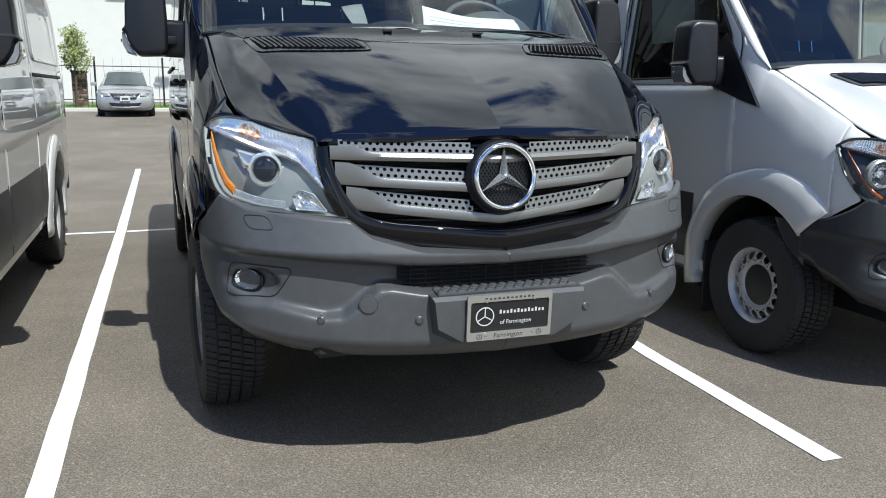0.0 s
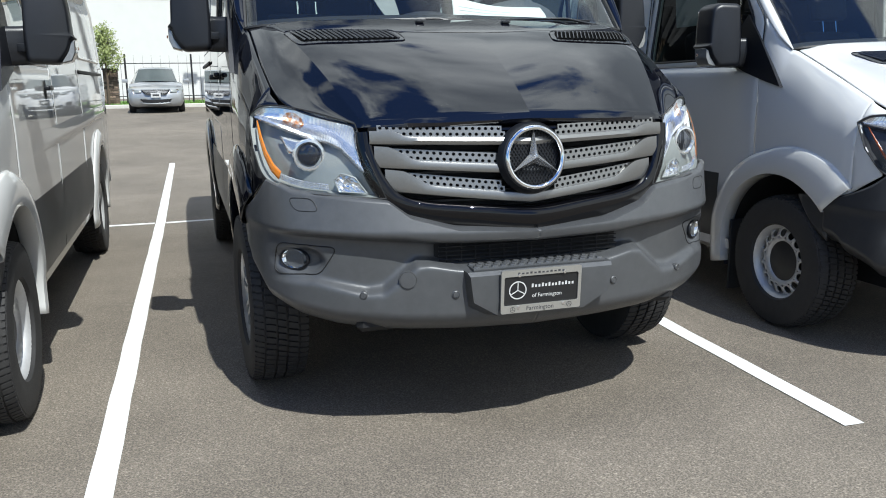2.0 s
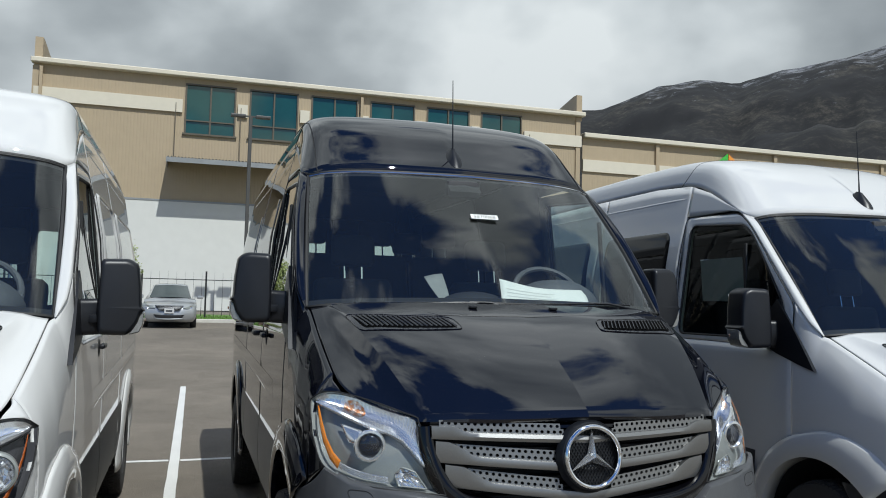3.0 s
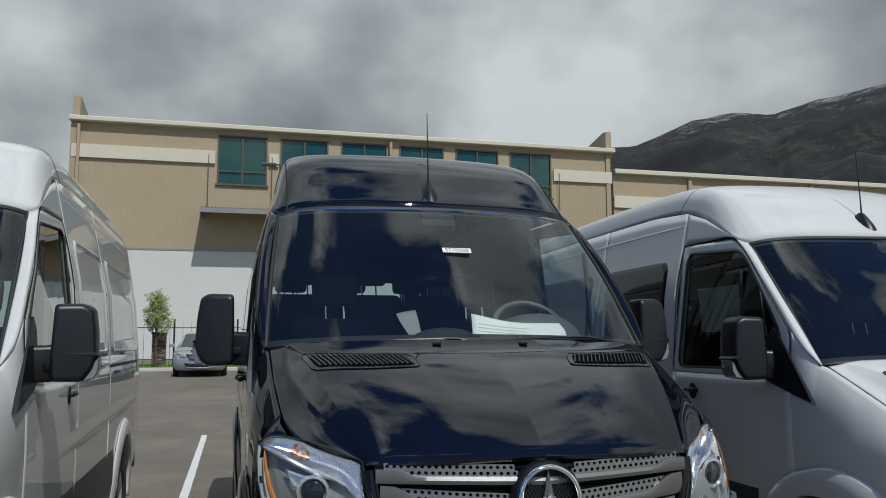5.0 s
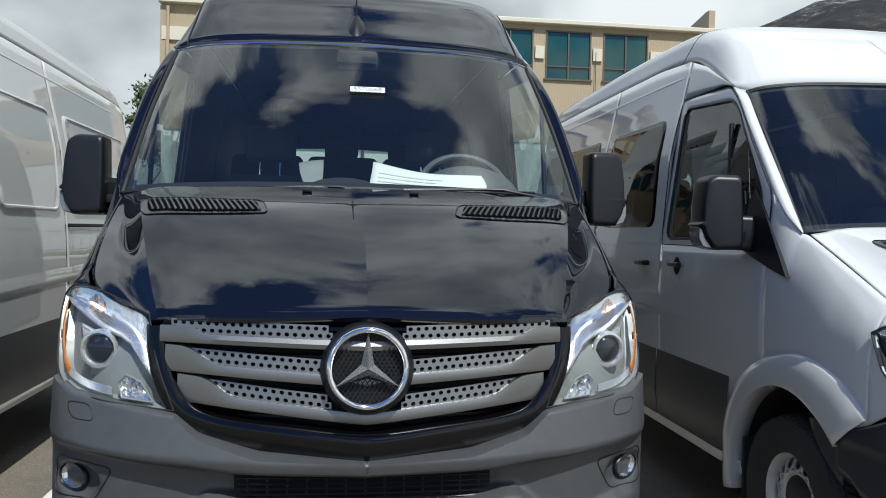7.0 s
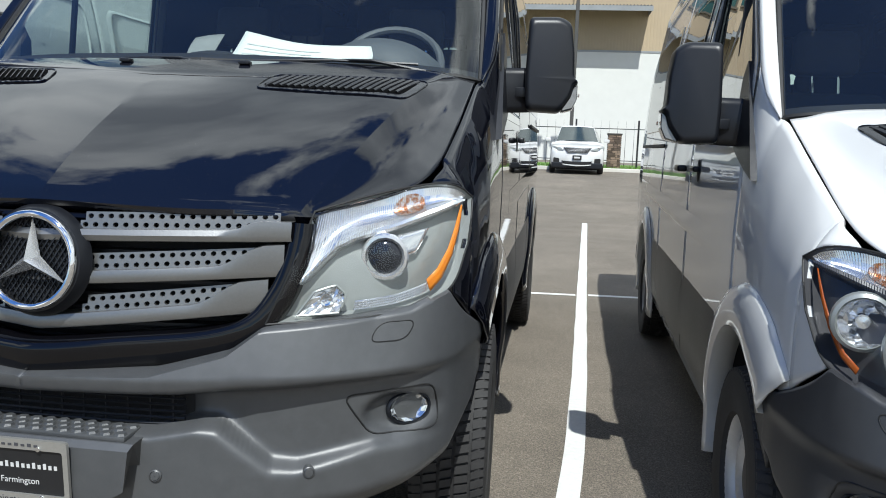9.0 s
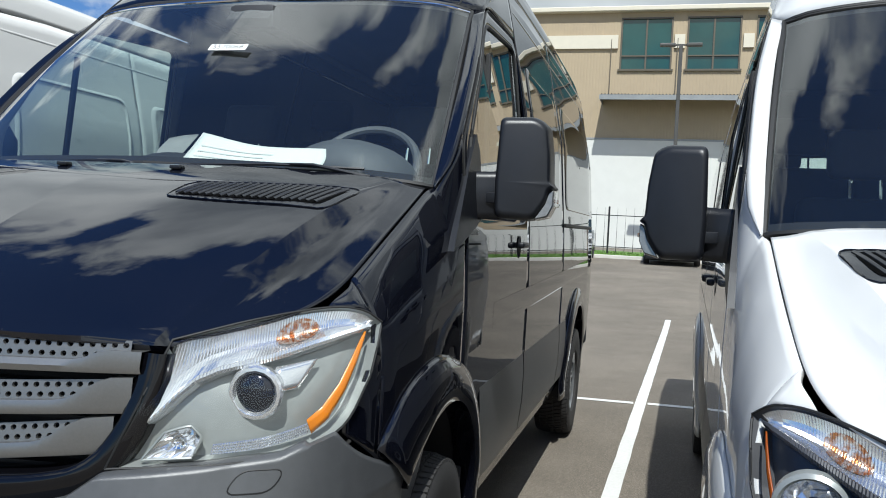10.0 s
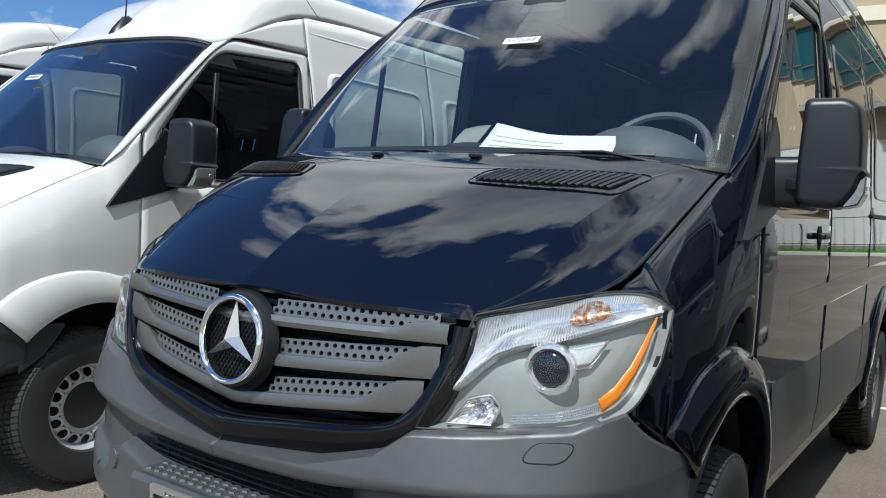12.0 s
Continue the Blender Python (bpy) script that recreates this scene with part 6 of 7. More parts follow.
def make_plate(parent_place):
    """The dealer plate in its brushed frame, screwed to the carrier."""
    plate = holder("licence_plate", parent_place, "black dealer plate in a brushed metal frame", "plate")
    bm = bmesh.new()
    box(bm, (-0.152, -0.004, -0.076), (0.152, 0.0, 0.076), 0.001, 1)
    add_part("plate_sheet", bm, PLATE_BLACK, plate)
    bm = bmesh.new()
    ro = rounded([Vector((-0.158, -0.082, 0)), Vector((0.158, -0.082, 0)), Vector((0.158, 0.080, 0)), Vector((-0.158, 0.080, 0))], 0.008, 3)
    ri = rounded([Vector((-0.146, -0.053, 0)), Vector((0.146, -0.053, 0)), Vector((0.146, 0.056, 0)), Vector((-0.146, 0.056, 0))], 0.008, 3)
    g = [[Vector((p.x, y, p.y)) for p in loop] for loop, y in ((ro, 0.0), (ro, -0.009), (ri, -0.009), (ri, -0.004))]
    put_grid(bm, g, ref=None, closed=True, move=False)
    bmesh.ops.recalc_face_normals(bm, faces=bm.faces[:])
    add_part("plate_frame", bm, PLATE_FRAME, plate, "brushed metal frame", angle=25)
    # bars where the writing stands
    bars = [("frame_writing", PRINT, -0.095, 0.095, 0.061, 0.073, -0.0095, 12), ("plate_writing", PLATE_WHITE, -0.038, 0.135, 0.004, 0.026, -0.0046, 13)]
    writing("plate_writing", "of Farmington", 0.021, pose(0.024, -0.0046, -0.022, 90), plate, PLATE_WHITE)
    writing("frame_writing", "Farmington", 0.024, pose(-0.004, -0.0094, -0.0675, 90), plate, PRINT)
    for nm, mat, x0, x1, z0, z1, y, count in bars:
        step = (x1 - x0) / count
        for k in range(count):
            bm = bmesh.new()
            tall = 1.0 if k % 5 in (0, 3) else 0.72
            box(bm, (x0 + k * step, y - 0.0006, z0 + 0.25 * (z1 - z0)), (x0 + (k + 0.55) * step, y + 0.0004, z0 + (z1 - z0) * (0.25 + 0.62 * tall)))
            add_part(nm, bm, mat, plate, smooth=False)
    for cx, cz, r, y, mat in ((-0.092, 0.003, 0.034, -0.0048, PLATE_WHITE), (-0.112, -0.068, 0.010, -0.0096, PRINT), (0.112, -0.066, 0.010, -0.0096, PRINT)):
        bm = bmesh.new()
        m = Matrix.Translation((cx, y, cz)) @ Matrix.Rotation(math.pi / 2, 4, "Z")
        ring(bm, [(0, r), (-0.0008, r), (-0.0008, r * 0.88), (0, r * 0.88)], 32, m)
        for k in range(3):
            box(bm, (-0.0008, -r * 0.05, 0), (0, r * 0.05, r * 0.9), m=m @ Matrix.Rotation(k * 2 * math.pi / 3, 4, "X"))
        bmesh.ops.recalc_face_normals(bm, faces=bm.faces[:])
        add_part("round_mark", bm, mat, plate, smooth=False)
    for x in (-0.089, 0.089):
        for z in (0.060, -0.060) if x < 0 else (0.060, -0.060):
            bm = bmesh.new()
            ring(bm, [(0, 0.007), (-0.004, 0.006), (-0.005, 0.001)], 10, Matrix.Translation((x, -0.008, z)) @ Matrix.Rotation(math.pi / 2, 4, "Z"))
            bmesh.ops.recalc_face_normals(bm, faces=bm.faces[:])
            add_part("screw", bm, CHROME, plate)

# ---- ground and lines ----
GRASS = material("grass_green", (0.10, 0.19, 0.03), rough=0.9, vary=0.4, grain=40, stain=0.8, bump=0.5, bump_scale=60)
KERB = material("kerb_concrete", (0.55, 0.53, 0.48), rough=0.8, vary=0.15)
TAN_WALL = material("tan_cladding", (0.385, 0.305, 0.20), rough=0.6, vary=0.06, grain=1.5, stain=0.15)
CREAM_TRIM = material("cream_trim", (0.62, 0.57, 0.46), rough=0.6, vary=0.06, grain=2, stain=0.2)
WHITE_WALL = material("white_wall", (0.60, 0.60, 0.565), rough=0.75, vary=0.05, grain=1.5, stain=0.12)
ROOF_METAL = material("roof_metal", (0.28, 0.29, 0.29), rough=0.5, metal=0.4)
TEAL_GLASS = material("teal_glass", (0.011, 0.060, 0.055), rough=0.05, coat=0.7, vary=0.35, grain=0.4, stain=0.25)
FRAME_BRONZE = material("bronze_frame", (0.10, 0.085, 0.06), rough=0.5)
IRON = material("fence_iron", (0.010, 0.010, 0.011), rough=0.5)
POLE_METAL = material("pole_metal", (0.062, 0.060, 0.056), rough=0.5)


def ground_z(y):
    return interp([(12.0, 0.0), (19.0, 0.22), (26.0, 0.46), (30.0, 0.55), (60.0, 0.62), (3000, 0.62)], y)


def build_ground():
    ys = [-600, -60, -20, -8, -2, 0, 4, 8, 12, 14, 16, 18, 20, 22, 24, 26, 28, 30, 34, 40, 60, 120, 600, 3000]
    xs = [-2000, -300, -60, -20, -8, -4, 0, 4, 8, 20, 60, 300, 2000]
    bm = bmesh.new()
    put_grid(bm, [[Vector((x, y, ground_z(y))) for x in xs] for y in ys], ref=Vector((0, 0, -100)), move=False)
    ob = add_part("ground", bm, ASPHALT, None)
    tagged(ob, "grey asphalt car park with fine stone grain", "ground", kind="structure")


build_ground()


def road_line(points, width, name="parking_line", label="worn white painted parking line on asphalt"):
    bm = bmesh.new()
    a, b = Vector(points[0]), Vector(points[-1])
    d = (b - a).normalized()
    side = Vector((-d.y, d.x)) * width / 2
    steps = max(2, int((b - a).length / 0.25))
    rows = []
    for k in range(steps + 1):
        p = a.lerp(b, k / steps)
        if len(points) > 2:
            p.x = interp([(q[1], q[0]) for q in points], p.y)
        wob = 0.004 * math.sin(k * 1.7) + 0.003 * math.sin(k * 4.1)
        z = ground_z(p.y) + 0.004
        rows.append([Vector((p.x + side.x * (1 + wob * 8), p.y + side.y, z)), Vector((p.x - side.x * (1 - wob * 8), p.y - side.y, z))])
    put_grid(bm, rows, ref=Vector((0, 0, -50)), move=False)
    ob = add_part(name, bm, LINE_WHITE, None, smooth=False)
    tagged(ob, label, "road marking", "parking lines", "structure")


for stops in (((-1.56, -0.29), (-1.535, 2.0), (-1.485, 5.76), (-1.43, 12.35)), ((1.215, -0.31), (1.28, 1.1), (1.335, 1.75), (1.39, 3.15), (1.47, 6.0), (1.69, 13.2)),
              ((-4.38, -0.3), (-4.36, 5.75), (-4.36, 12.25)), ((4.05, -0.3), (4.25, 5.5), (4.40, 12.1))):
    road_line(stops, 0.092)
road_line(((-7.0, 5.80), (-1.54, 5.79)), 0.085)
road_line(((-1.43, 5.78), (1.41, 5.99)), 0.085)
road_line(((1.53, 6.02), (7.0, 6.35)), 0.085)

# ---- vans ----
black_van = make_van("black_van", pose(0.012, 0, 0), BLACK_PAINT, GREY_PLASTIC, "tall navy-black van with silver grille and grey bumper", windows=True)
make_plate(pose(0.0, -0.026, 0.592, 4))
right_van = make_van("white_van", pose(2.762, -0.178, 0, 0, 0, -1.16), WHITE_PAINT, CHARCOAL_PLASTIC, "white high-roof passenger van with steel wheels",
                     lift=-0.098, rim="steel", lamp="halogen", tyre=0.36, slat_mat=BLACK_PLASTIC)
left_van = make_van("white_van", pose(-2.865, -0.16, 0, 0, 0, 0), WHITE_PAINT, CHARCOAL_PLASTIC, "white high-roof panel van with blank sides", lift=-0.06, rim="steel", tyre=0.37,
                    lamp="halogen", windows=False, slat_mat=BLACK_PLASTIC, lining=CABIN_LIGHT)
OFFSET = Vector((0, 0, 0))
far_van = copy_thing(left_van, pose(-5.75, -0.15, 0))

# ---- papers and stickers ----


def paper_sheet(name, points, label, category, bars=(), mat=PAPER):
    """A sheet of paper through the points of a small grid, with thickness, and printed bars on it."""
    sheet = holder(name, pose(0, 0, 0), label, category)
    bm = bmesh.new()
    grid = skin(points, 17, 9)
    put_grid(bm, grid, ref=None, move=False)
    add_part("sheet", bm, mat, sheet, solid=0.0015)
    for u0, u1, v, wide in bars:
        bm = bmesh.new()
        rows = []
        for vv in (v, v + wide):
            rows.append([grid[min(8, int(vv * 8))][min(16, int(u * 16))].lerp(grid[min(8, int(vv * 8) + 1)][min(16, int(u * 16))], vv * 8 % 1) + Vector((0, -0.0006, 0.0022)) for u in span(u0, u1, 7)])
        put_grid(bm, rows, ref=None, move=False)
        add_part("print_bar", bm, PRINT_GREY, sheet, smooth=False)
    return sheet


paper_sheet("paper_stack", [[(0.05, 1.095, 1.618), (0.30, 1.100, 1.612), (0.545, 1.13, 1.618)],
                            [(0.065, 1.155, 1.682), (0.29, 1.150, 1.655), (0.55, 1.165, 1.655)],
                            [(0.075, 1.205, 1.738), (0.29, 1.200, 1.697), (0.535, 1.20, 1.692)]],
            "curled white paper sheets lying on the dashboard", "paper",
            [(0.08 + 0.02 * (k % 3), 0.6 + 0.05 * (k % 2), 0.12 + 0.16 * k, 0.03) for k in range(4)])


paper_sheet("folder", [[(-0.21, 1.31, 1.630), (-0.175, 1.325, 1.628), (-0.14, 1.34, 1.626)], [(-0.235, 1.40, 1.695), (-0.185, 1.415, 1.698), (-0.135, 1.43, 1.70)],
                       [(-0.245, 1.48, 1.745), (-0.19, 1.495, 1.758), (-0.135, 1.51, 1.765)]], "pale grey folder leaning on the dashboard", "folder", mat=CABIN_LIGHT)


def glass_sticker(name, centre, width, height, place_turn, label, marks):
    sticker = holder(name, place_turn, label, "sticker")
    bm = bmesh.new()
    box(bm, (-width / 2, -0.001, -height / 2), (width / 2, 0.001, height / 2), 0.0008, 1)
    add_part("sticker_sheet", bm, PAPER, sticker)
    for k in range(marks):
        bm = bmesh.new()
        x = -width * 0.44 + width * 0.88 * (k + 0.5) / marks
        box(bm, (x - width * 0.035, -0.0022, -height * 0.30), (x + width * 0.035, -0.0012, height * 0.30))
        add_part("mark", bm, PRINT, sticker, smooth=False)
    return sticker


numbered = glass_sticker("windscreen_sticker", None, 0.152, 0.036, pose(0.052, 1.380, 2.068, -44), "small white numbered sticker on the windscreen", 0)


writing("sticker_writing", "5570068", 0.036, pose(0, -0.0016, -0.001, 90), numbered, PRINT)
OFFSET = Vector((0, 0, 0))
glass_sticker("price_sheet", None, 0.45, 0.28, pose(1.902, 1.885, 1.80, 4, 0, -91.2), "pale printed price sheet inside a van window", 0)
glass_sticker("windscreen_sticker", None, 0.14, 0.04, pose(-3.065, 1.215, 2.015, -44), "small white numbered sticker on the windscreen", 7)

# ---- kerb, grass, fence ----


def strip(name, mat, x0, x1, profile, label, category, count=2, wave=0.0):
    bm = bmesh.new()
    xs = span(x0, x1, count)
    put_grid(bm, [[Vector((x, y, z)) for x in xs] for y, z in profile], ref=Vector((0, 32, -60)), move=False)
    ob = add_part(name, bm, mat, None, angle=30)
    return tagged(ob, label, category, kind="structure")


strip("kerb", KERB, -60, 80, [(30.0, 0.53), (30.0, 0.66), (30.02, 0.68), (30.16, 0.68), (30.16, 0.60)], "pale concrete kerb along the car park", "kerb")
strip("grass_bed", GRASS, -60, 80, [(30.16, 0.655), (32.0, 0.70), (36.0, 0.72), (36.0, 0.5)], "narrow strip of mown green grass", "grass", 60)


def grass_tufts():
    rng = random.Random(5)
    verts, faces = [], []
    for k in range(6000):
        x, y = rng.uniform(-10, 12), rng.uniform(30.18, 33.0)
        z = 0.655 + (y - 30.16) * 0.025
        h, w, a = rng.uniform(0.03, 0.08), 0.012, rng.uniform(0, 6.28)
        i = len(verts)
        verts += [(x - w * math.cos(a), y - w * math.sin(a), z), (x + w * math.cos(a), y + w * math.sin(a), z), (x + rng.uniform(-0.03, 0.03), y + rng.uniform(-0.03, 0.03), z + h)]
        faces.append((i, i + 1, i + 2))
    mesh = bpy.data.meshes.new("grass_blades")
    mesh.from_pydata(verts, [], faces)
    mesh.materials.append(GRASS)
    tagged(new("grass_blades", mesh), "short green grass blades", "grass", kind="stuff")


grass_tufts()


def build_fence():
    """A black picket fence in 2.44 m bays: posts, two rails and spiked pickets."""
    fence_y, foot = 31.6, 0.68
    bay = 2.44

    def one_mesh(name, lo, hi, bevel=0.0, spike=False):
        bm = bmesh.new()
        box(bm, lo, hi, bevel, 1)
        if spike:
            top = [v for v in bm.verts if v.co.z > hi[2] - 1e-4]
            for v in top:
                v.co.x *= 0.2
                v.co.y *= 0.2
                v.co.z += 0.0
        mesh = bpy.data.meshes.new(name)
        bm.to_mesh(mesh)
        bm.free()
        mesh.materials.append(IRON)
        return mesh

    post = one_mesh("post", (-0.035, -0.035, 0), (0.035, 0.035, 1.88), 0.006)
    rail = one_mesh("rail", (0, -0.016, -0.016), (bay, 0.016, 0.016))
    picket = one_mesh("picket", (-0.011, -0.011, 0.08), (0.011, 0.011, 1.84), 0.0, True)
    for k in range(-6, 8):
        x0 = -0.72 + bay * k
        fence = holder("fence_panel", pose(x0, fence_y, foot), "black iron picket fence panel on a grass strip", "fence", "fence panels")

        def piece(name, mesh, x, z=0.0):
            ob = new(name, mesh)
            ob.parent = fence
            ob.location = (x, 0, z)

        piece("post", post, 0)
        piece("rail", rail, 0, 1.53)
        piece("rail", rail, 0, 0.28)
        for j in range(1, 8):
            piece("picket", picket, j * bay / 7.5)


build_fence()

# ---- building ----
WALL_Y = 52.0


def corrugated(name, x0, x1, z0, z1, y, mat, parent, pitch=0.20, depth=0.005):
    bm = bmesh.new()
    xs, ys = [], []
    x = x0
    while x < x1 - 1e-6:
        for dx, dy in ((0.0, 0.0), (0.55, 0.0), (0.62, 1.0), (0.93, 1.0)):
            xs.append(min(x1, x + dx * pitch))
            ys.append(y + dy * depth)
        x += pitch
    xs.append(x1)
    ys.append(y)
    put_grid(bm, [[Vector((a, b, z)) for a, b in zip(xs, ys)] for z in (z0, z1)], ref=Vector((0, y + 20, 5)), move=False)
    put_grid(bm, [[Vector((x0, y, z1)), Vector((x1, y, z1))], [Vector((x0, y + 0.3, z1)), Vector((x1, y + 0.3, z1))]], ref=None, move=False)
    return add_part(name, bm, mat, parent, smooth=False)


def solid_box(name, lo, hi, mat, parent, label="", bevel=0.0):
    bm = bmesh.new()
    box(bm, lo, hi, bevel, 1)
    return add_part(name, bm, mat, parent, label, smooth=False)


def build_hall():
    hall = holder("commercial_building", pose(0, 0, 0), "tan and white commercial building with teal upper windows", "building")
    x0, x1, y = -10.9, 26.2, WALL_Y
    win_x = [-2.07 + 4.065 * k for k in range(6)]
    wide, z_lo, z_hi = 3.20, 12.0, 15.26
    solid_box("lower_wall", (x0, y - 0.10, 0.3), (x1, y + 0.6, 7.55), WHITE_WALL, hall, "white rendered lower wall")
    solid_box("wall_joint", (x0, y - 0.13, 7.50), (x1, y - 0.02, 7.62), ROOF_METAL, hall)
    corrugated("wall_cladding", x0, x1, 7.55, z_lo, y, TAN_WALL, hall)
    corrugated("wall_cladding", x0, win_x[0], z_lo, 15.62, y, TAN_WALL, hall)
    for a, b in zip(win_x, win_x[1:]):
        corrugated("wall_cladding", a + wide, b, z_lo, 15.62, y, TAN_WALL, hall)
    corrugated("wall_cladding", win_x[-1] + wide, x1, z_lo, 15.62, y, TAN_WALL, hall)
    solid_box("wall_core", (x0 + 0.05, y + 0.45, 0.3), (x1 - 0.05, y + 14, 15.45), TAN_WALL, hall)
    solid_box("window_head", (win_x[0], y + 0.03, z_hi), (win_x[-1] + wide, y + 0.4, 15.61), TAN_WALL, hall)
    # cream bands
    for a, b in [(x0 - 0.05, win_x[0] - 0.15)] + [(p + wide + 0.12, q - 0.12) for p, q in zip(win_x, win_x[1:])] + [(win_x[-1] + wide + 0.15, x1 + 0.05)]:
        solid_box("cream_band", (a, y - 0.16, 13.30), (b, y, 14.15), CREAM_TRIM, hall, "cream trim band")
    solid_box("cornice", (x0 - 0.25, y - 0.45, 15.60), (x1 + 0.25, y + 0.3, 15.92), CREAM_TRIM, hall, "cream roof cornice", 0.05)
    solid_box("roof", (x0, y + 0.3, 15.46), (x1, y + 14, 15.62), ROOF_METAL, hall)
    for x in win_x:
        window = new("window")
        window.parent = hall
        for name, lo, hi in (("frame_side", (x, y - 0.06, z_lo), (x + 0.10, y + 0.2, z_hi)), ("frame_side", (x + wide - 0.10, y - 0.06, z_lo), (x + wide, y + 0.2, z_hi)),
                             ("frame_top", (x + 0.1, y - 0.06, z_hi - 0.10), (x + wide - 0.1, y + 0.2, z_hi)), ("sill", (x - 0.1, y - 0.14, z_lo - 0.12), (x + wide + 0.1, y + 0.2, z_lo)),
                             ("mullion", (x + wide / 2 - 0.05, y - 0.05, z_lo), (x + wide / 2 + 0.05, y + 0.2, z_hi)),
                             ("transom", (x + 0.1, y - 0.045, z_lo + 0.80), (x + wide - 0.1, y + 0.2, z_lo + 0.88))):
            solid_box(name, lo, hi, FRAME_BRONZE, window)
        for i in range(2):
            for a, b in ((z_lo, z_lo + 0.80), (z_lo + 0.88, z_hi - 0.10)):
                solid_box("pane", (x + 0.1 + i * (wide / 2 - 0.05), y + 0.06, a), (x + wide / 2 - 0.05 + i * (wide / 2 - 0.05), y + 0.10, b), TEAL_GLASS, window, "teal mirror glass")
    # canopy over the loading bay
    canopy = new("canopy")
    canopy.parent = hall
    bm = bmesh.new()
    cx0, cx1 = -3.0, 6.15
    put_grid(bm, [[Vector((x, y - 2.25, 10.00 + (0.10 if k % 2 else 0))) for k, x in enumerate(span(cx0, cx1, 91))],
                  [Vector((x, y, 10.30 + (0.10 if k % 2 else 0))) for k, x in enumerate(span(cx0, cx1, 91))]], ref=Vector((0, y, 0)), move=False)
    add_part("canopy_sheet", bm, POLE_METAL, canopy, "ribbed metal canopy", smooth=False, solid=0.06)
    solid_box("canopy_fascia", (cx0 - 0.02, y - 2.30, 9.72), (cx1 + 0.02, y - 2.25, 10.02), ROOF_METAL, canopy)
    for x in (cx0 + 0.03, cx1 - 0.03):
        bm = bmesh.new()
        put_grid(bm, [[Vector((x, y - 2.25, 9.74)), Vector((x, y, 9.74))], [Vector((x, y - 2.25, 9.98)), Vector((x, y, 10.28))]], ref=None, move=False)
        add_part("canopy_end", bm, ROOF_METAL, canopy, smooth=False, solid=0.04)
    # downpipes and the slim conduits beside the windows
    for x in (x0 + 0.35, 14.0 - 0.45 - 4.065):
        solid_box("downpipe", (x - 0.09, y - 0.30, 7.6), (x + 0.09, y - 0.12, 15.4), TAN_WALL, hall)
    for x in (win_x[0] - 0.55, win_x[0] + wide + 0.32, win_x[4] + wide + 0.30, win_x[5] + wide + 0.55):
        solid_box("conduit", (x - 0.02, y - 0.20, 10.4), (x + 0.02, y - 0.16, 13.9), FRAME_BRONZE, hall)
    # wing walls that rise above the roof at both ends and slope down to the back
    for x in (x0 - 0.10, x1 - 0.35):
        bm = bmesh.new()
        prof = [(y - 0.05, 15.3), (y - 0.05, 17.25), (y + 0.5, 17.25), (y + 9.0, 15.8), (y + 9.0, 15.3)]
        a = [bm.verts.new((x, p, q)) for p, q in prof]
        b = [bm.verts.new((x + 0.45, p, q)) for p, q in prof]
        bm.faces.new(a)
        bm.faces.new(list(reversed(b)))
        for i in range(5):
            bm.faces.new((a[i], a[(i + 1) % 5], b[(i + 1) % 5], b[i]))
        bmesh.ops.recalc_face_normals(bm, faces=bm.faces[:])
        add_part("wing_wall", bm, TAN_WALL, hall, smooth=False)
        solid_box("end_pier", (x - 0.05, y - 0.12, 7.6), (x + 0.30, y - 0.02, 15.45), TAN_WALL, hall)


build_hall()


def build_wing():
    wing = holder("low_warehouse", pose(0, 0, 0), "long tan warehouse wing with cream roof edge", "building")
    x0, x1, y = 26.6, 110.0, WALL_Y + 0.4
    solid_box("lower_wall", (x0, y - 0.1, 0.3), (x1, y + 14, 7.4), WHITE_WALL, wing)
    corrugated("wall_cladding", x0, x1, 7.4, 14.2, y, TAN_WALL, wing, 0.45)
    solid_box("cornice", (x0, y - 0.4, 14.15), (x1, y + 0.3, 14.50), CREAM_TRIM, wing, "cream roof cornice", 0.04)
    solid_box("roof", (x0, y + 0.3, 14.1), (x1, y + 14, 14.3), ROOF_METAL, wing)
    solid_box("cream_band", (x0, y - 0.14, 11.6), (x1, y, 12.5), CREAM_TRIM, wing, "cream trim band")
    for k in range(7):
        x = 33.0 + 11.0 * k
        solid_box("pilaster", (x - 0.15, y - 0.2, 7.4), (x + 0.15, y, 14.15), TAN_WALL, wing)
    sign = holder("wall_sign", pose(39.4, y - 0.12, 12.85), "green and orange roof-shaped wall sign with dark bars", "sign")
    for name, pts, col in (("green_slope", ((-1.35, 0), (0, 1.05), (0, 0.55), (-0.7, 0)), (0.06, 0.42, 0.05)), ("orange_slope", ((0.05, 1.02), (1.35, 0), (0.7, 0), (0.05, 0.52)), (0.75, 0.28, 0.04))):
        bm = bmesh.new()
        bm.faces.new([bm.verts.new((x, 0, z)) for x, z in pts])
        bmesh.ops.recalc_face_normals(bm, faces=bm.faces[:])
        add_part(name, bm, material("sign_" + name, col, rough=0.5), sign, smooth=False, solid=0.1)
    for k in range(6):
        solid_box("sign_bar", (1.7 + 0.75 * k, -0.06, -0.2), (2.25 + 0.75 * k, 0.04, 0.35 if k % 3 else 0.6), FRAME_BRONZE, sign)


build_wing()

# ---- lamp pole ----


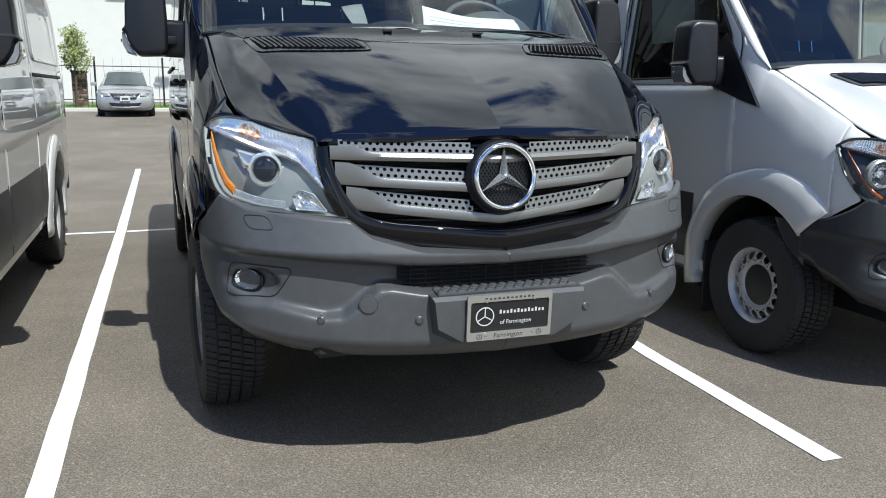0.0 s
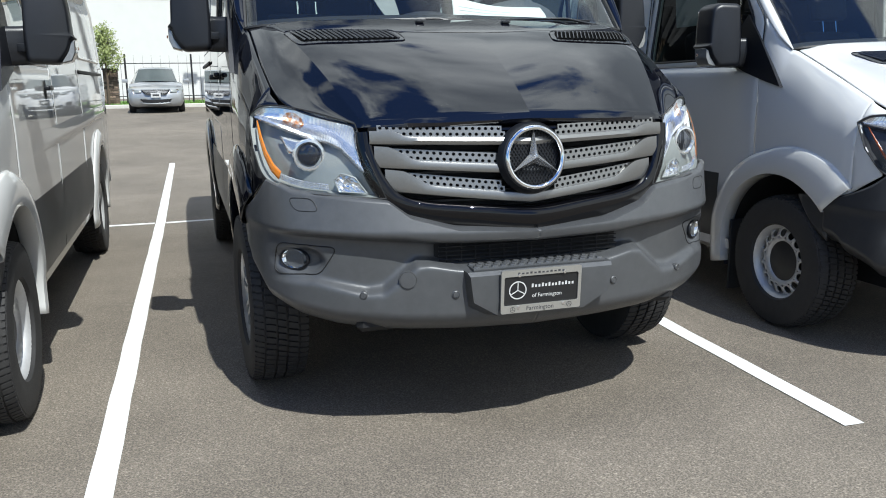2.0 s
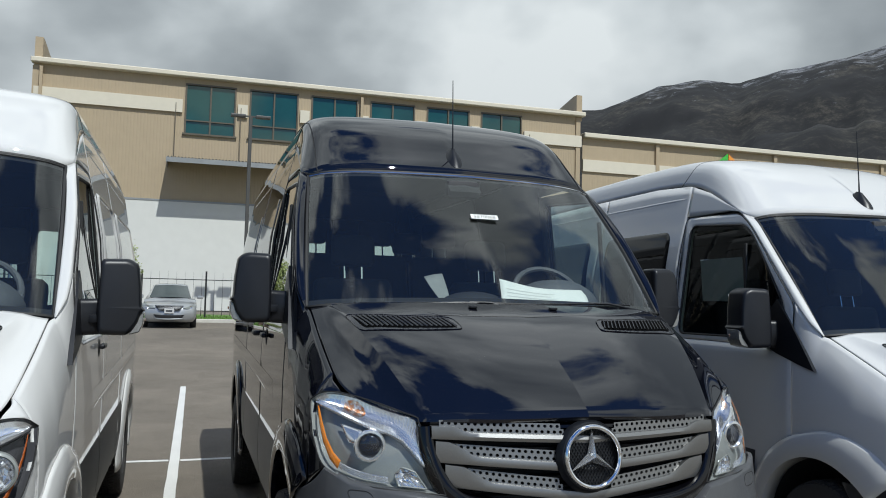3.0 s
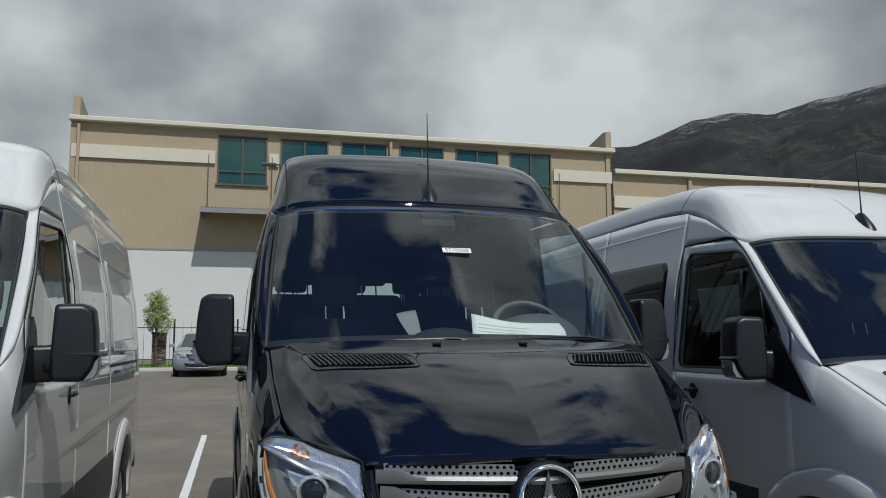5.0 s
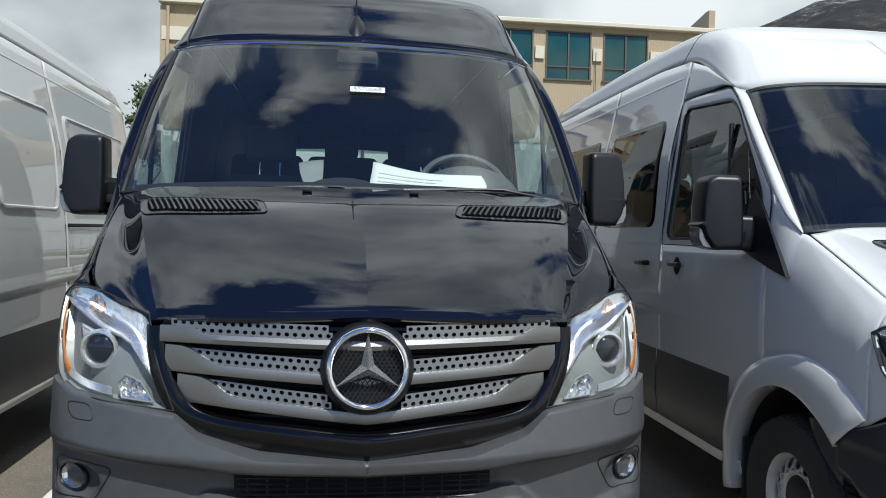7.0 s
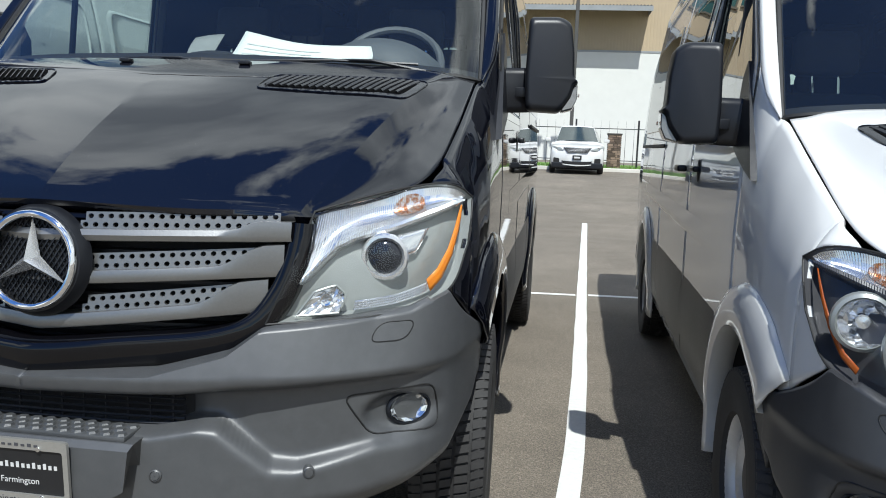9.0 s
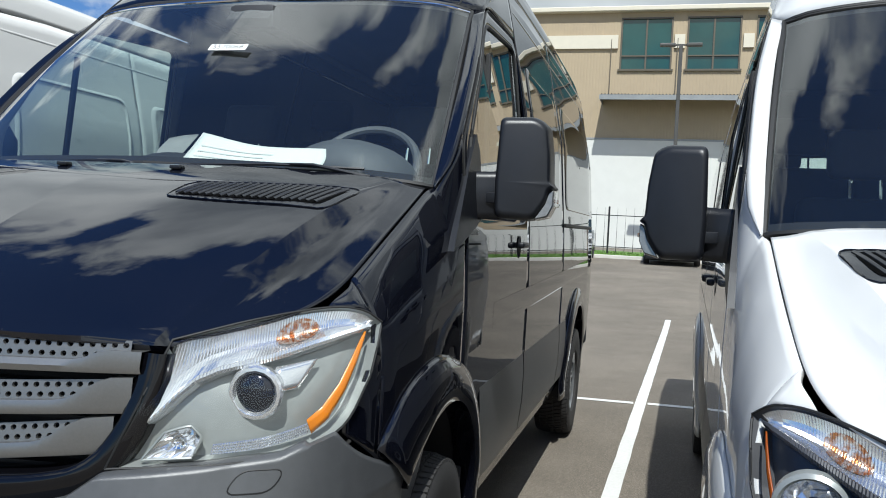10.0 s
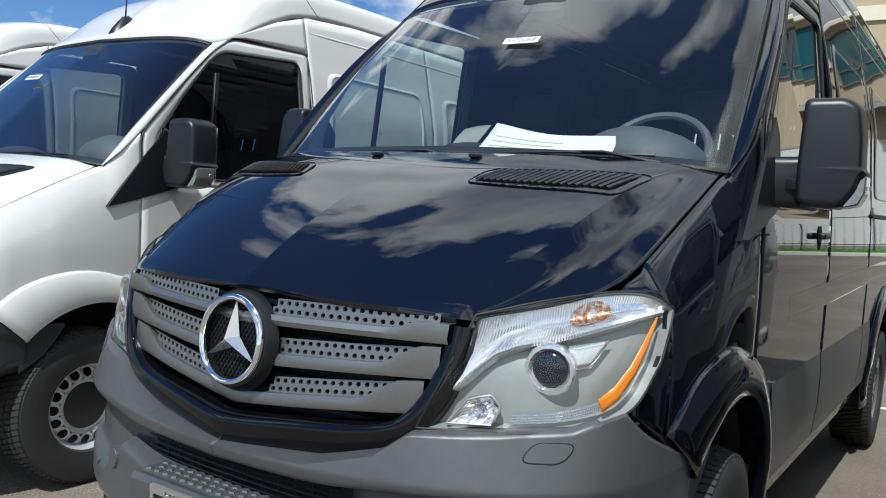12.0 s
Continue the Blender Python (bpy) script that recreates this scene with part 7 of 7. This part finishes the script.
def build_pole():
    pole = holder("lamp_pole", pose(1.65, 45.0, 0.55), "tall dark lamp pole with two flat heads", "street lamp")
    bm = bmesh.new()
    box(bm, (-0.10, -0.10, 0.6), (0.10, 0.10, 11.35), 0.02, 1)
    add_part("shaft", bm, POLE_METAL, pole, smooth=False)
    bm = bmesh.new()
    ring(bm, [(0, 0.30), (0.6, 0.30), (0.65, 0.26), (0.65, 0.01)], 20, Matrix.Rotation(radians(-90), 4, "Y"))
    bmesh.ops.recalc_face_normals(bm, faces=bm.faces[:])
    add_part("concrete_base", bm, KERB, pole)
    for s in (-1, 1):
        bm = bmesh.new()
        box(bm, (s * 0.7 - 0.42, -0.2, 11.30), (s * 0.7 + 0.42, 0.2, 11.46), 0.04, 2)
        box(bm, (min(0, s * 0.35), -0.05, 11.34), (max(0, s * 0.35), 0.05, 11.42))
        add_part("lamp_head", bm, POLE_METAL, pole, smooth=False)


build_pole()

# ---- trees ----
BARK = material("bark", (0.09, 0.065, 0.045), rough=0.9, vary=0.4)
PALE_LEAF = material("pale_spring_leaf", (0.24, 0.28, 0.10), rough=0.7, vary=0.4, grain=8, random_part=0.2)
DARK_LEAF = material("dark_leaf", (0.085, 0.115, 0.04), rough=0.8, vary=0.4, grain=4)


STONE = material("pier_stone", (0.16, 0.115, 0.085), rough=0.85, vary=0.45, grain=14, stain=5, bump=0.5, bump_scale=60, random_part=0.9)
MORTAR = material("pier_mortar", (0.05, 0.045, 0.04), rough=0.9)


def build_pier(x, y):
    """A square pier of split stone with a flat cap."""
    pier = holder("stone_pier", pose(x, y, 0.66), "dark brown split-stone pier with a flat cap by the fence", "pillar", "stone piers")
    bm = bmesh.new()
    box(bm, (-0.23, -0.13, 0), (0.23, 0.13, 1.30))
    core = add_part("core", bm, MORTAR, pier, smooth=False)
    rng = random.Random(int(x * 10))
    meshes = []
    for k in range(5):
        bm = bmesh.new()
        box(bm, (-0.5, -0.5, -0.5), (0.5, 0.5, 0.5))
        for v in bm.verts:
            v.co += Vector((rng.uniform(-0.05, 0.05), rng.uniform(-0.15, 0.15), rng.uniform(-0.06, 0.06)))
        mesh = bpy.data.meshes.new("stone")
        bm.to_mesh(mesh)
        bm.free()
        mesh.materials.append(STONE)
        meshes.append(mesh)
    for course in range(15):
        z = 0.045 + 0.0865 * course
        cuts = [-0.25] + sorted(rng.uniform(-0.15, 0.15) for _ in range(2)) + [0.25]
        cuts[2] = max(cuts[2], cuts[1] + 0.08)
        for a, b in zip(cuts, cuts[1:]):
            stone = new("stone", meshes[rng.randrange(5)])
            stone.parent = pier
            stone.matrix_basis = pose((a + b) / 2, -0.135, z) @ Matrix.Diagonal((b - a - 0.012, 0.06 + rng.uniform(0, 0.025), 0.075, 1))
        for side in (-1, 1):
            stone = new("stone", meshes[rng.randrange(5)])
            stone.parent = pier
            stone.matrix_basis = pose(side * 0.235, 0.01, z) @ Matrix.Diagonal((0.06, 0.22, 0.075, 1))
    bm = bmesh.new()
    box(bm, (-0.29, -0.19, 1.30), (0.29, 0.16, 1.37), 0.012, 1)
    add_part("cap", bm, MORTAR, pier, smooth=False)


build_pier(-3.70, 31.40)
build_pier(3.24, 31.40)


def build_tree(place, height, spread, leaf, count, seed, label, leaf_size):
    rng = random.Random(seed)
    tree = holder("tree", place, label, "tree")
    bm = bmesh.new()
    tips = []
    tube(bm, [(0, 0, 0), (0.02, 0.01, height * 0.35), (-0.02, 0.03, height * 0.62), (0.02, 0.0, height * 0.93)], 0.028 * height ** 0.6, 8, 0.25)
    for k in range(11):
        a = k * 2.4 + rng.uniform(-0.3, 0.3)
        z0 = height * (0.36 + 0.042 * k)
        r = spread * (1.0 - 0.06 * k) * rng.uniform(0.7, 1.1)
        mid = Vector((0.5 * r * math.cos(a), 0.5 * r * math.sin(a), z0 + 0.14 * height))
        tip = Vector((r * math.cos(a), r * math.sin(a), z0 + 0.27 * height))
        tube(bm, [(0, 0, z0), mid, tip], 0.012 * height ** 0.6, 6, 0.3)
        tips += [mid, tip, mid.lerp(tip, 0.5), Vector((0.2 * r * math.cos(a), 0.2 * r * math.sin(a), z0 + 0.2 * height))]
    add_part("trunk", bm, BARK, tree)
    verts, faces = [], []
    for k in range(count):
        c = rng.choice(tips) + Vector((rng.gauss(0, 0.22), rng.gauss(0, 0.22), rng.gauss(0, 0.16))) * spread * 0.75
        u = Vector((rng.uniform(-1, 1), rng.uniform(-1, 1), rng.uniform(-1, 1))).normalized()
        w = u.orthogonal().normalized()
        s = leaf_size * rng.uniform(0.6, 1.3)
        i = len(verts)
        verts += [tuple(c - u * s), tuple(c + w * s * 0.45), tuple(c + u * s), tuple(c - w * s * 0.45)]
        faces.append((i, i + 1, i + 2, i + 3))
    mesh = bpy.data.meshes.new("crown")
    mesh.from_pydata(verts, [], faces)
    mesh.materials.append(leaf)
    ob = new("crown", mesh)
    ob.parent = tree
    ob["kind"] = "stuff"


build_tree(pose(-3.80, 30.9, 0.68), 2.75, 0.56, PALE_LEAF, 3000, 3, "slim young tree with sparse pale spring leaves", 0.05)
build_tree(pose(-13.6, 62.0, 0.6), 11.0, 2.0, DARK_LEAF, 3400, 8, "tall dark green tree beyond the building", 0.20)

# ---- mountain ----


def build_mountain():
    verts, faces = [], []
    nu, nv = 170, 46
    ridge = [(6, 0.10), (14, 0.19), (22, 0.234), (24.4, 0.242), (28.3, 0.240), (32, 0.2646), (35, 0.2725), (37.4, 0.2655), (40, 0.2775), (43, 0.2845), (46.4, 0.296), (52, 0.33), (60, 0.37), (75, 0.33), (95, 0.2)]
    for j in range(nv):
        t = j / (nv - 1)
        for i in range(nu):
            az = 6 + 90 * i / (nu - 1)
            dist = 700 + 900 * t
            rise = interp(ridge, az) * 1600 * (t ** 0.85)
            p = Vector((dist * math.sin(radians(az)), dist * math.cos(radians(az)), 0))
            rough = noise.fractal(Vector((p.x / 160, p.y / 160, 0.3)), 1.0, 2.1, 6) * 40 * min(1.0, t * 3) * (1.0 - 0.75 * t)
            gully = abs(noise.noise(Vector((az * 0.45, t * 1.2, 2.0)))) * 90 * t * (1 - t)
            verts.append((p.x, p.y, max(0.0, rise + rough - gully)))
    for j in range(nv - 1):
        for i in range(nu - 1):
            a = j * nu + i
            faces.append((a, a + 1, a + nu + 1, a + nu))
    mesh = bpy.data.meshes.new("mountain")
    mesh.from_pydata(verts, [], faces)
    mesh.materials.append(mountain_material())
    for poly in mesh.polygons:
        poly.use_smooth = True
    tagged(new("mountain", mesh), "rocky mountain painted dark as under cloud, with patches of snow near its ridge", "mountain", kind="structure")


def mountain_material():
    m = bpy.data.materials.new("shaded_rock_snow")
    m.use_nodes = True
    n = Nodes(m.node_tree)
    out = n.add("ShaderNodeOutputMaterial")
    p = n.add("ShaderNodeBsdfPrincipled", Roughness=0.95)
    where = n.add("ShaderNodeTexCoord").outputs["Object"]
    split = n.add("ShaderNodeSeparateXYZ")
    n.link(where, split.inputs[0])
    scrub = n.noise(where, 0.055, 10.0, 0.82)
    broad = n.noise(where, 0.006, 6.0, 0.6)
    # rock near black and snow grey: cloud shade put into the colours
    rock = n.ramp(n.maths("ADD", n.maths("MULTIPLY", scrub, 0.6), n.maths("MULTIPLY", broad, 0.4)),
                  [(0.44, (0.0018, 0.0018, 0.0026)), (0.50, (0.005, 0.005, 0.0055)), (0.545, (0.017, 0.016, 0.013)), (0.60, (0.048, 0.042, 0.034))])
    high = n.maths("MULTIPLY", n.maths("SUBTRACT", split.outputs[2], 330.0), 0.0028, True)
    snow = n.ramp(n.maths("ADD", n.maths("MULTIPLY", high, 0.45), n.maths("MULTIPLY", n.noise(where, 0.028, 10.0, 0.80), 0.75)), [(0.475, (0, 0, 0)), (0.56, (0.9, 0.9, 0.9))])
    mix = n.add("ShaderNodeMix", data_type="RGBA")
    n.link(snow, mix.inputs[0])
    n.link(rock, mix.inputs[6])
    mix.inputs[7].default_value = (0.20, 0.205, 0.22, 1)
    n.link(mix.outputs[2], p.inputs["Base Color"])
    n.link(p.outputs[0], out.inputs[0])
    return m


build_mountain()

# ---- parked cars by the fence ----
CAR_GLASS = material("car_glass", (0.030, 0.042, 0.040), rough=0.06, coat=0.8, vary=0.3, grain=3, stain=1.5)


def build_car(name, place, label, body, half, length, heights, dark_lower, plate_light):
    """A car seen from its front: lofted body, glasshouse, wheels, lamps, grille."""
    car = holder(name, place, label, "car", "parked cars")
    z_sill, z_belt, z_hood, z_roof = heights
    rows = []
    prof = [(0.0, 0.86, 0.30, z_hood - 0.22), (0.10, 0.95, 0.22, z_hood - 0.12), (0.35, 0.99, 0.20, z_hood - 0.04), (0.95, 1.0, 0.20, z_hood + 0.04), (1.25, 1.0, 0.2, z_belt),
            (length - 0.9, 1.0, 0.22, z_belt + 0.02), (length - 0.25, 0.96, 0.25, z_belt), (length, 0.86, 0.35, z_belt - 0.15)]
    for y, w, low, top in prof:
        x = half * w
        rows.append([(0, y - (0.10 if y < 0.2 else 0), low), (x * 0.8, y, low), (x * 0.97, y, low + 0.12), (x, y, (low + top) / 2), (x * 0.97, y, top - 0.10), (x * 0.86, y, top - 0.01), (0, y - (0.10 if y < 0.2 else 0), top + 0.02)])
    grid = skin(rows, 21, 33)
    bm = bmesh.new()
    mid = Vector((0, length / 2, 0.6))
    put_grid(bm, grid, ref=mid, move=False)
    put_grid(bm, grid, ref=mid, mirror=True, move=False)
    for s in (1, -1):
        loop = [bm.verts.new((s * p.x, p.y, p.z)) for p in grid[0]]
        bm.faces.new(loop)
    bmesh.ops.remove_doubles(bm, verts=bm.verts[:], dist=0.001)
    bmesh.ops.recalc_face_normals(bm, faces=bm.faces[:])
    add_part("body", bm, body, car, angle=50)
    # glasshouse
    gl = [(1.05, 0.80, z_belt - 0.02), (1.85, 0.66, z_roof - 0.07), (2.05, 0.64, z_roof - 0.01), (2.9, 0.64, z_roof), (3.5, 0.62, z_roof - 0.06), (length - 0.6, 0.74, z_belt)]
    bm = bmesh.new()
    rows = []
    for y, w, z in gl:
        x = half * w
        rows.append([(0, y, z + 0.01), (x * 0.7, y, z), (x * 0.95, y + 0.03, z - 0.03), (x, y + 0.05, z - 0.05)])
    g = skin(rows, 9, 25)
    put_grid(bm, g, ref=mid, move=False)
    put_grid(bm, g, ref=mid, mirror=True, move=False)
    bmesh.ops.remove_doubles(bm, verts=bm.verts[:], dist=0.001)
    add_part("roof", bm, body, car)
    bm = bmesh.new()
    g = []
    for t in span(0, 1, 7):
        w = half * (0.78 - 0.16 * t)
        g.append([Vector((k * w, 1.06 + 0.74 * t + 0.10 * k * k, z_belt + 0.05 + (z_roof - z_belt - 0.09) * t - 0.03 * k * k)) for k in span(-1, 1, 13)])
    put_grid(bm, g, ref=mid, move=False)
    add_part("windscreen", bm, CAR_GLASS, car, "grey-green windscreen")
    for s in (1, -1):
        bm = bmesh.new()
        g = [[Vector((s * half * 0.93, y, z_belt - 0.02)) for y in span(1.3, length - 0.9, 6)], [Vector((s * half * 0.68, y, z_roof - 0.08)) for y in span(1.95, 3.4, 6)]]
        put_grid(bm, g, ref=mid, move=False)
        add_part("side_window", bm, GLOSS_BLACK, car, "dark side windows")
        # front lamp
        bm = bmesh.new()
        zl = z_hood - 0.13
        g = skin([[(half * 0.50, -0.060, zl - 0.055), (half * 0.72, 0.00, zl - 0.085), (half * 0.95, 0.16, zl - 0.05)],
                  [(half * 0.53, -0.040, zl - 0.01), (half * 0.75, 0.03, zl - 0.01), (half * 0.985, 0.24, zl + 0.03)],
                  [(half * 0.60, -0.005, zl + 0.02), (half * 0.80, 0.09, zl + 0.05), (half * 0.975, 0.36, zl + 0.09)]], 11, 9)
        put_grid(bm, g, mirror=s < 0, ref=mid, move=False)
        lamp = add_part("headlight", bm, LAMP_GREY, car, "clear headlight", solid=0.03)
        bm = bmesh.new()
        ring(bm, [(0.03, 0.06), (-0.012, 0.055), (-0.004, 0.04), (0.02, 0.01)], 14, Matrix.Translation((s * half * 0.76, 0.035, zl - 0.02)) @ Matrix.Rotation(math.pi / 2, 4, "Z"))
        bmesh.ops.recalc_face_normals(bm, faces=bm.faces[:])
        add_part("lamp_bowl", bm, REFLECTOR, lamp)
        bm = bmesh.new()
        ring(bm, [(0.03, 0.055), (-0.01, 0.05), (-0.012, 0.001)], 14, Matrix.Translation((s * half * 0.74, 0.012, 0.42)) @ Matrix.Rotation(math.pi / 2, 4, "Z"))
        bmesh.ops.recalc_face_normals(bm, faces=bm.faces[:])
        add_part("fog_lamp", bm, REFLECTOR, car)
        bm = bmesh.new()
        box(bm, (-0.10, -0.05, -0.06), (0.10, 0.06, 0.06), 0.03, 2, Matrix.Translation((s * (half + 0.10), 1.25, z_belt + 0.06)))
        add_part("side_mirror", bm, body, car)
        for y in (0.85, length - 0.95):
            bm = bmesh.new()
            ring(bm, [(-0.10, 0.20), (-0.10, 0.30), (-0.07, 0.325), (0.07, 0.325), (0.10, 0.30), (0.10, 0.20), (0.06, 0.18), (0.06, 0.01)], 28, Matrix.Translation((s * (half - 0.10), y, 0.325)) @ Matrix.Scale(s, 4, (1, 0, 0)))
            bmesh.ops.recalc_face_normals(bm, faces=bm.faces[:])
            add_part("wheel", bm, RUBBER, car)
        if dark_lower:
            bm = bmesh.new()
            box(bm, (half * 0.62, -0.02, 0.38), (half * 0.86, 0.10, 0.56), 0.02, 1, Matrix.Scale(s, 4, (1, 0, 0)))
            bmesh.ops.recalc_face_normals(bm, faces=bm.faces[:])
            add_part("corner_intake", bm, LINER, car)
    def nose(x, z):
        return -0.125 + 0.17 * (x / (0.8 * half)) ** 2 + 0.35 * max(0.0, z - z_hood + 0.22)

    def inset(name, mat, owner, z0, z1, w0, w1, label="", proud=0.0, curl=0.0):
        bm = bmesh.new()
        g = []
        for t in span(0, 1, 5):
            z, w = z0 + (z1 - z0) * t, w0 + (w1 - w0) * t
            g.append([Vector((k * w, nose(k * w, z) - proud, z + curl * k * k)) for k in span(-1, 1, 17)])
        put_grid(bm, g, ref=mid, move=False)
        return add_part(name, bm, mat, owner, label, solid=0.02)

    grille = inset("grille", LINER, car, z_hood - 0.265, z_hood - 0.10, half * 0.36, half * 0.52, "dark grille", 0.004)
    for k in range(4):
        z = z_hood - 0.25 + 0.042 * k
        inset("grille_bar", STEEL_GREY, grille, z, z + 0.008, half * (0.37 + 0.035 * k), half * (0.375 + 0.035 * k), "", 0.014)
    inset("lower_intake", LINER, car, 0.33, 0.44, half * 0.46, half * 0.56, "", 0.006, 0.02)
    inset("lower_lip", body, car, 0.285, 0.325, half * 0.50, half * 0.56, "", 0.012, 0.03)
    if dark_lower:
        bm = bmesh.new()
        box(bm, (-half * 0.93, -0.06, 0.20), (half * 0.93, 0.45, 0.40), 0.05, 3)
        add_part("lower_apron", bm, BLACK_PLASTIC, car, smooth=False)
    bm = bmesh.new()
    box(bm, (-0.155, -0.15, 0.50), (0.155, -0.12, 0.655), 0.004, 1)
    plate = add_part("plate", bm, PLATE_WHITE if plate_light else PLATE_BLACK, car, smooth=False)
    bm = bmesh.new()
    box(bm, (-0.10, -0.153, 0.55), (0.10, -0.1505, 0.61))
    add_part("plate_bar", bm, PRINT if plate_light else PLATE_WHITE, plate, smooth=False)
    bm = bmesh.new()
    box(bm, (-half * 0.85, 0.3, 0.16), (half * 0.85, length - 0.3, 0.28), 0.02, 1)
    add_part("underbody", bm, LINER, car, smooth=False)
    return car


build_car("silver_sedan", pose(-1.98, 26.1, ground_z(26.5), 0.5), "silver saloon car parked nose-out by the fence", SILVER_PAINT, 0.885, 4.6, (0.2, 0.98, 0.86, 1.49), False, True)
build_car("white_suv", pose(1.74, 27.2, ground_z(27.5), 0.5), "white SUV with dark lower trim parked by the fence", WHITE_PAINT, 0.945, 4.65, (0.25, 1.12, 1.02, 1.71), True, False)
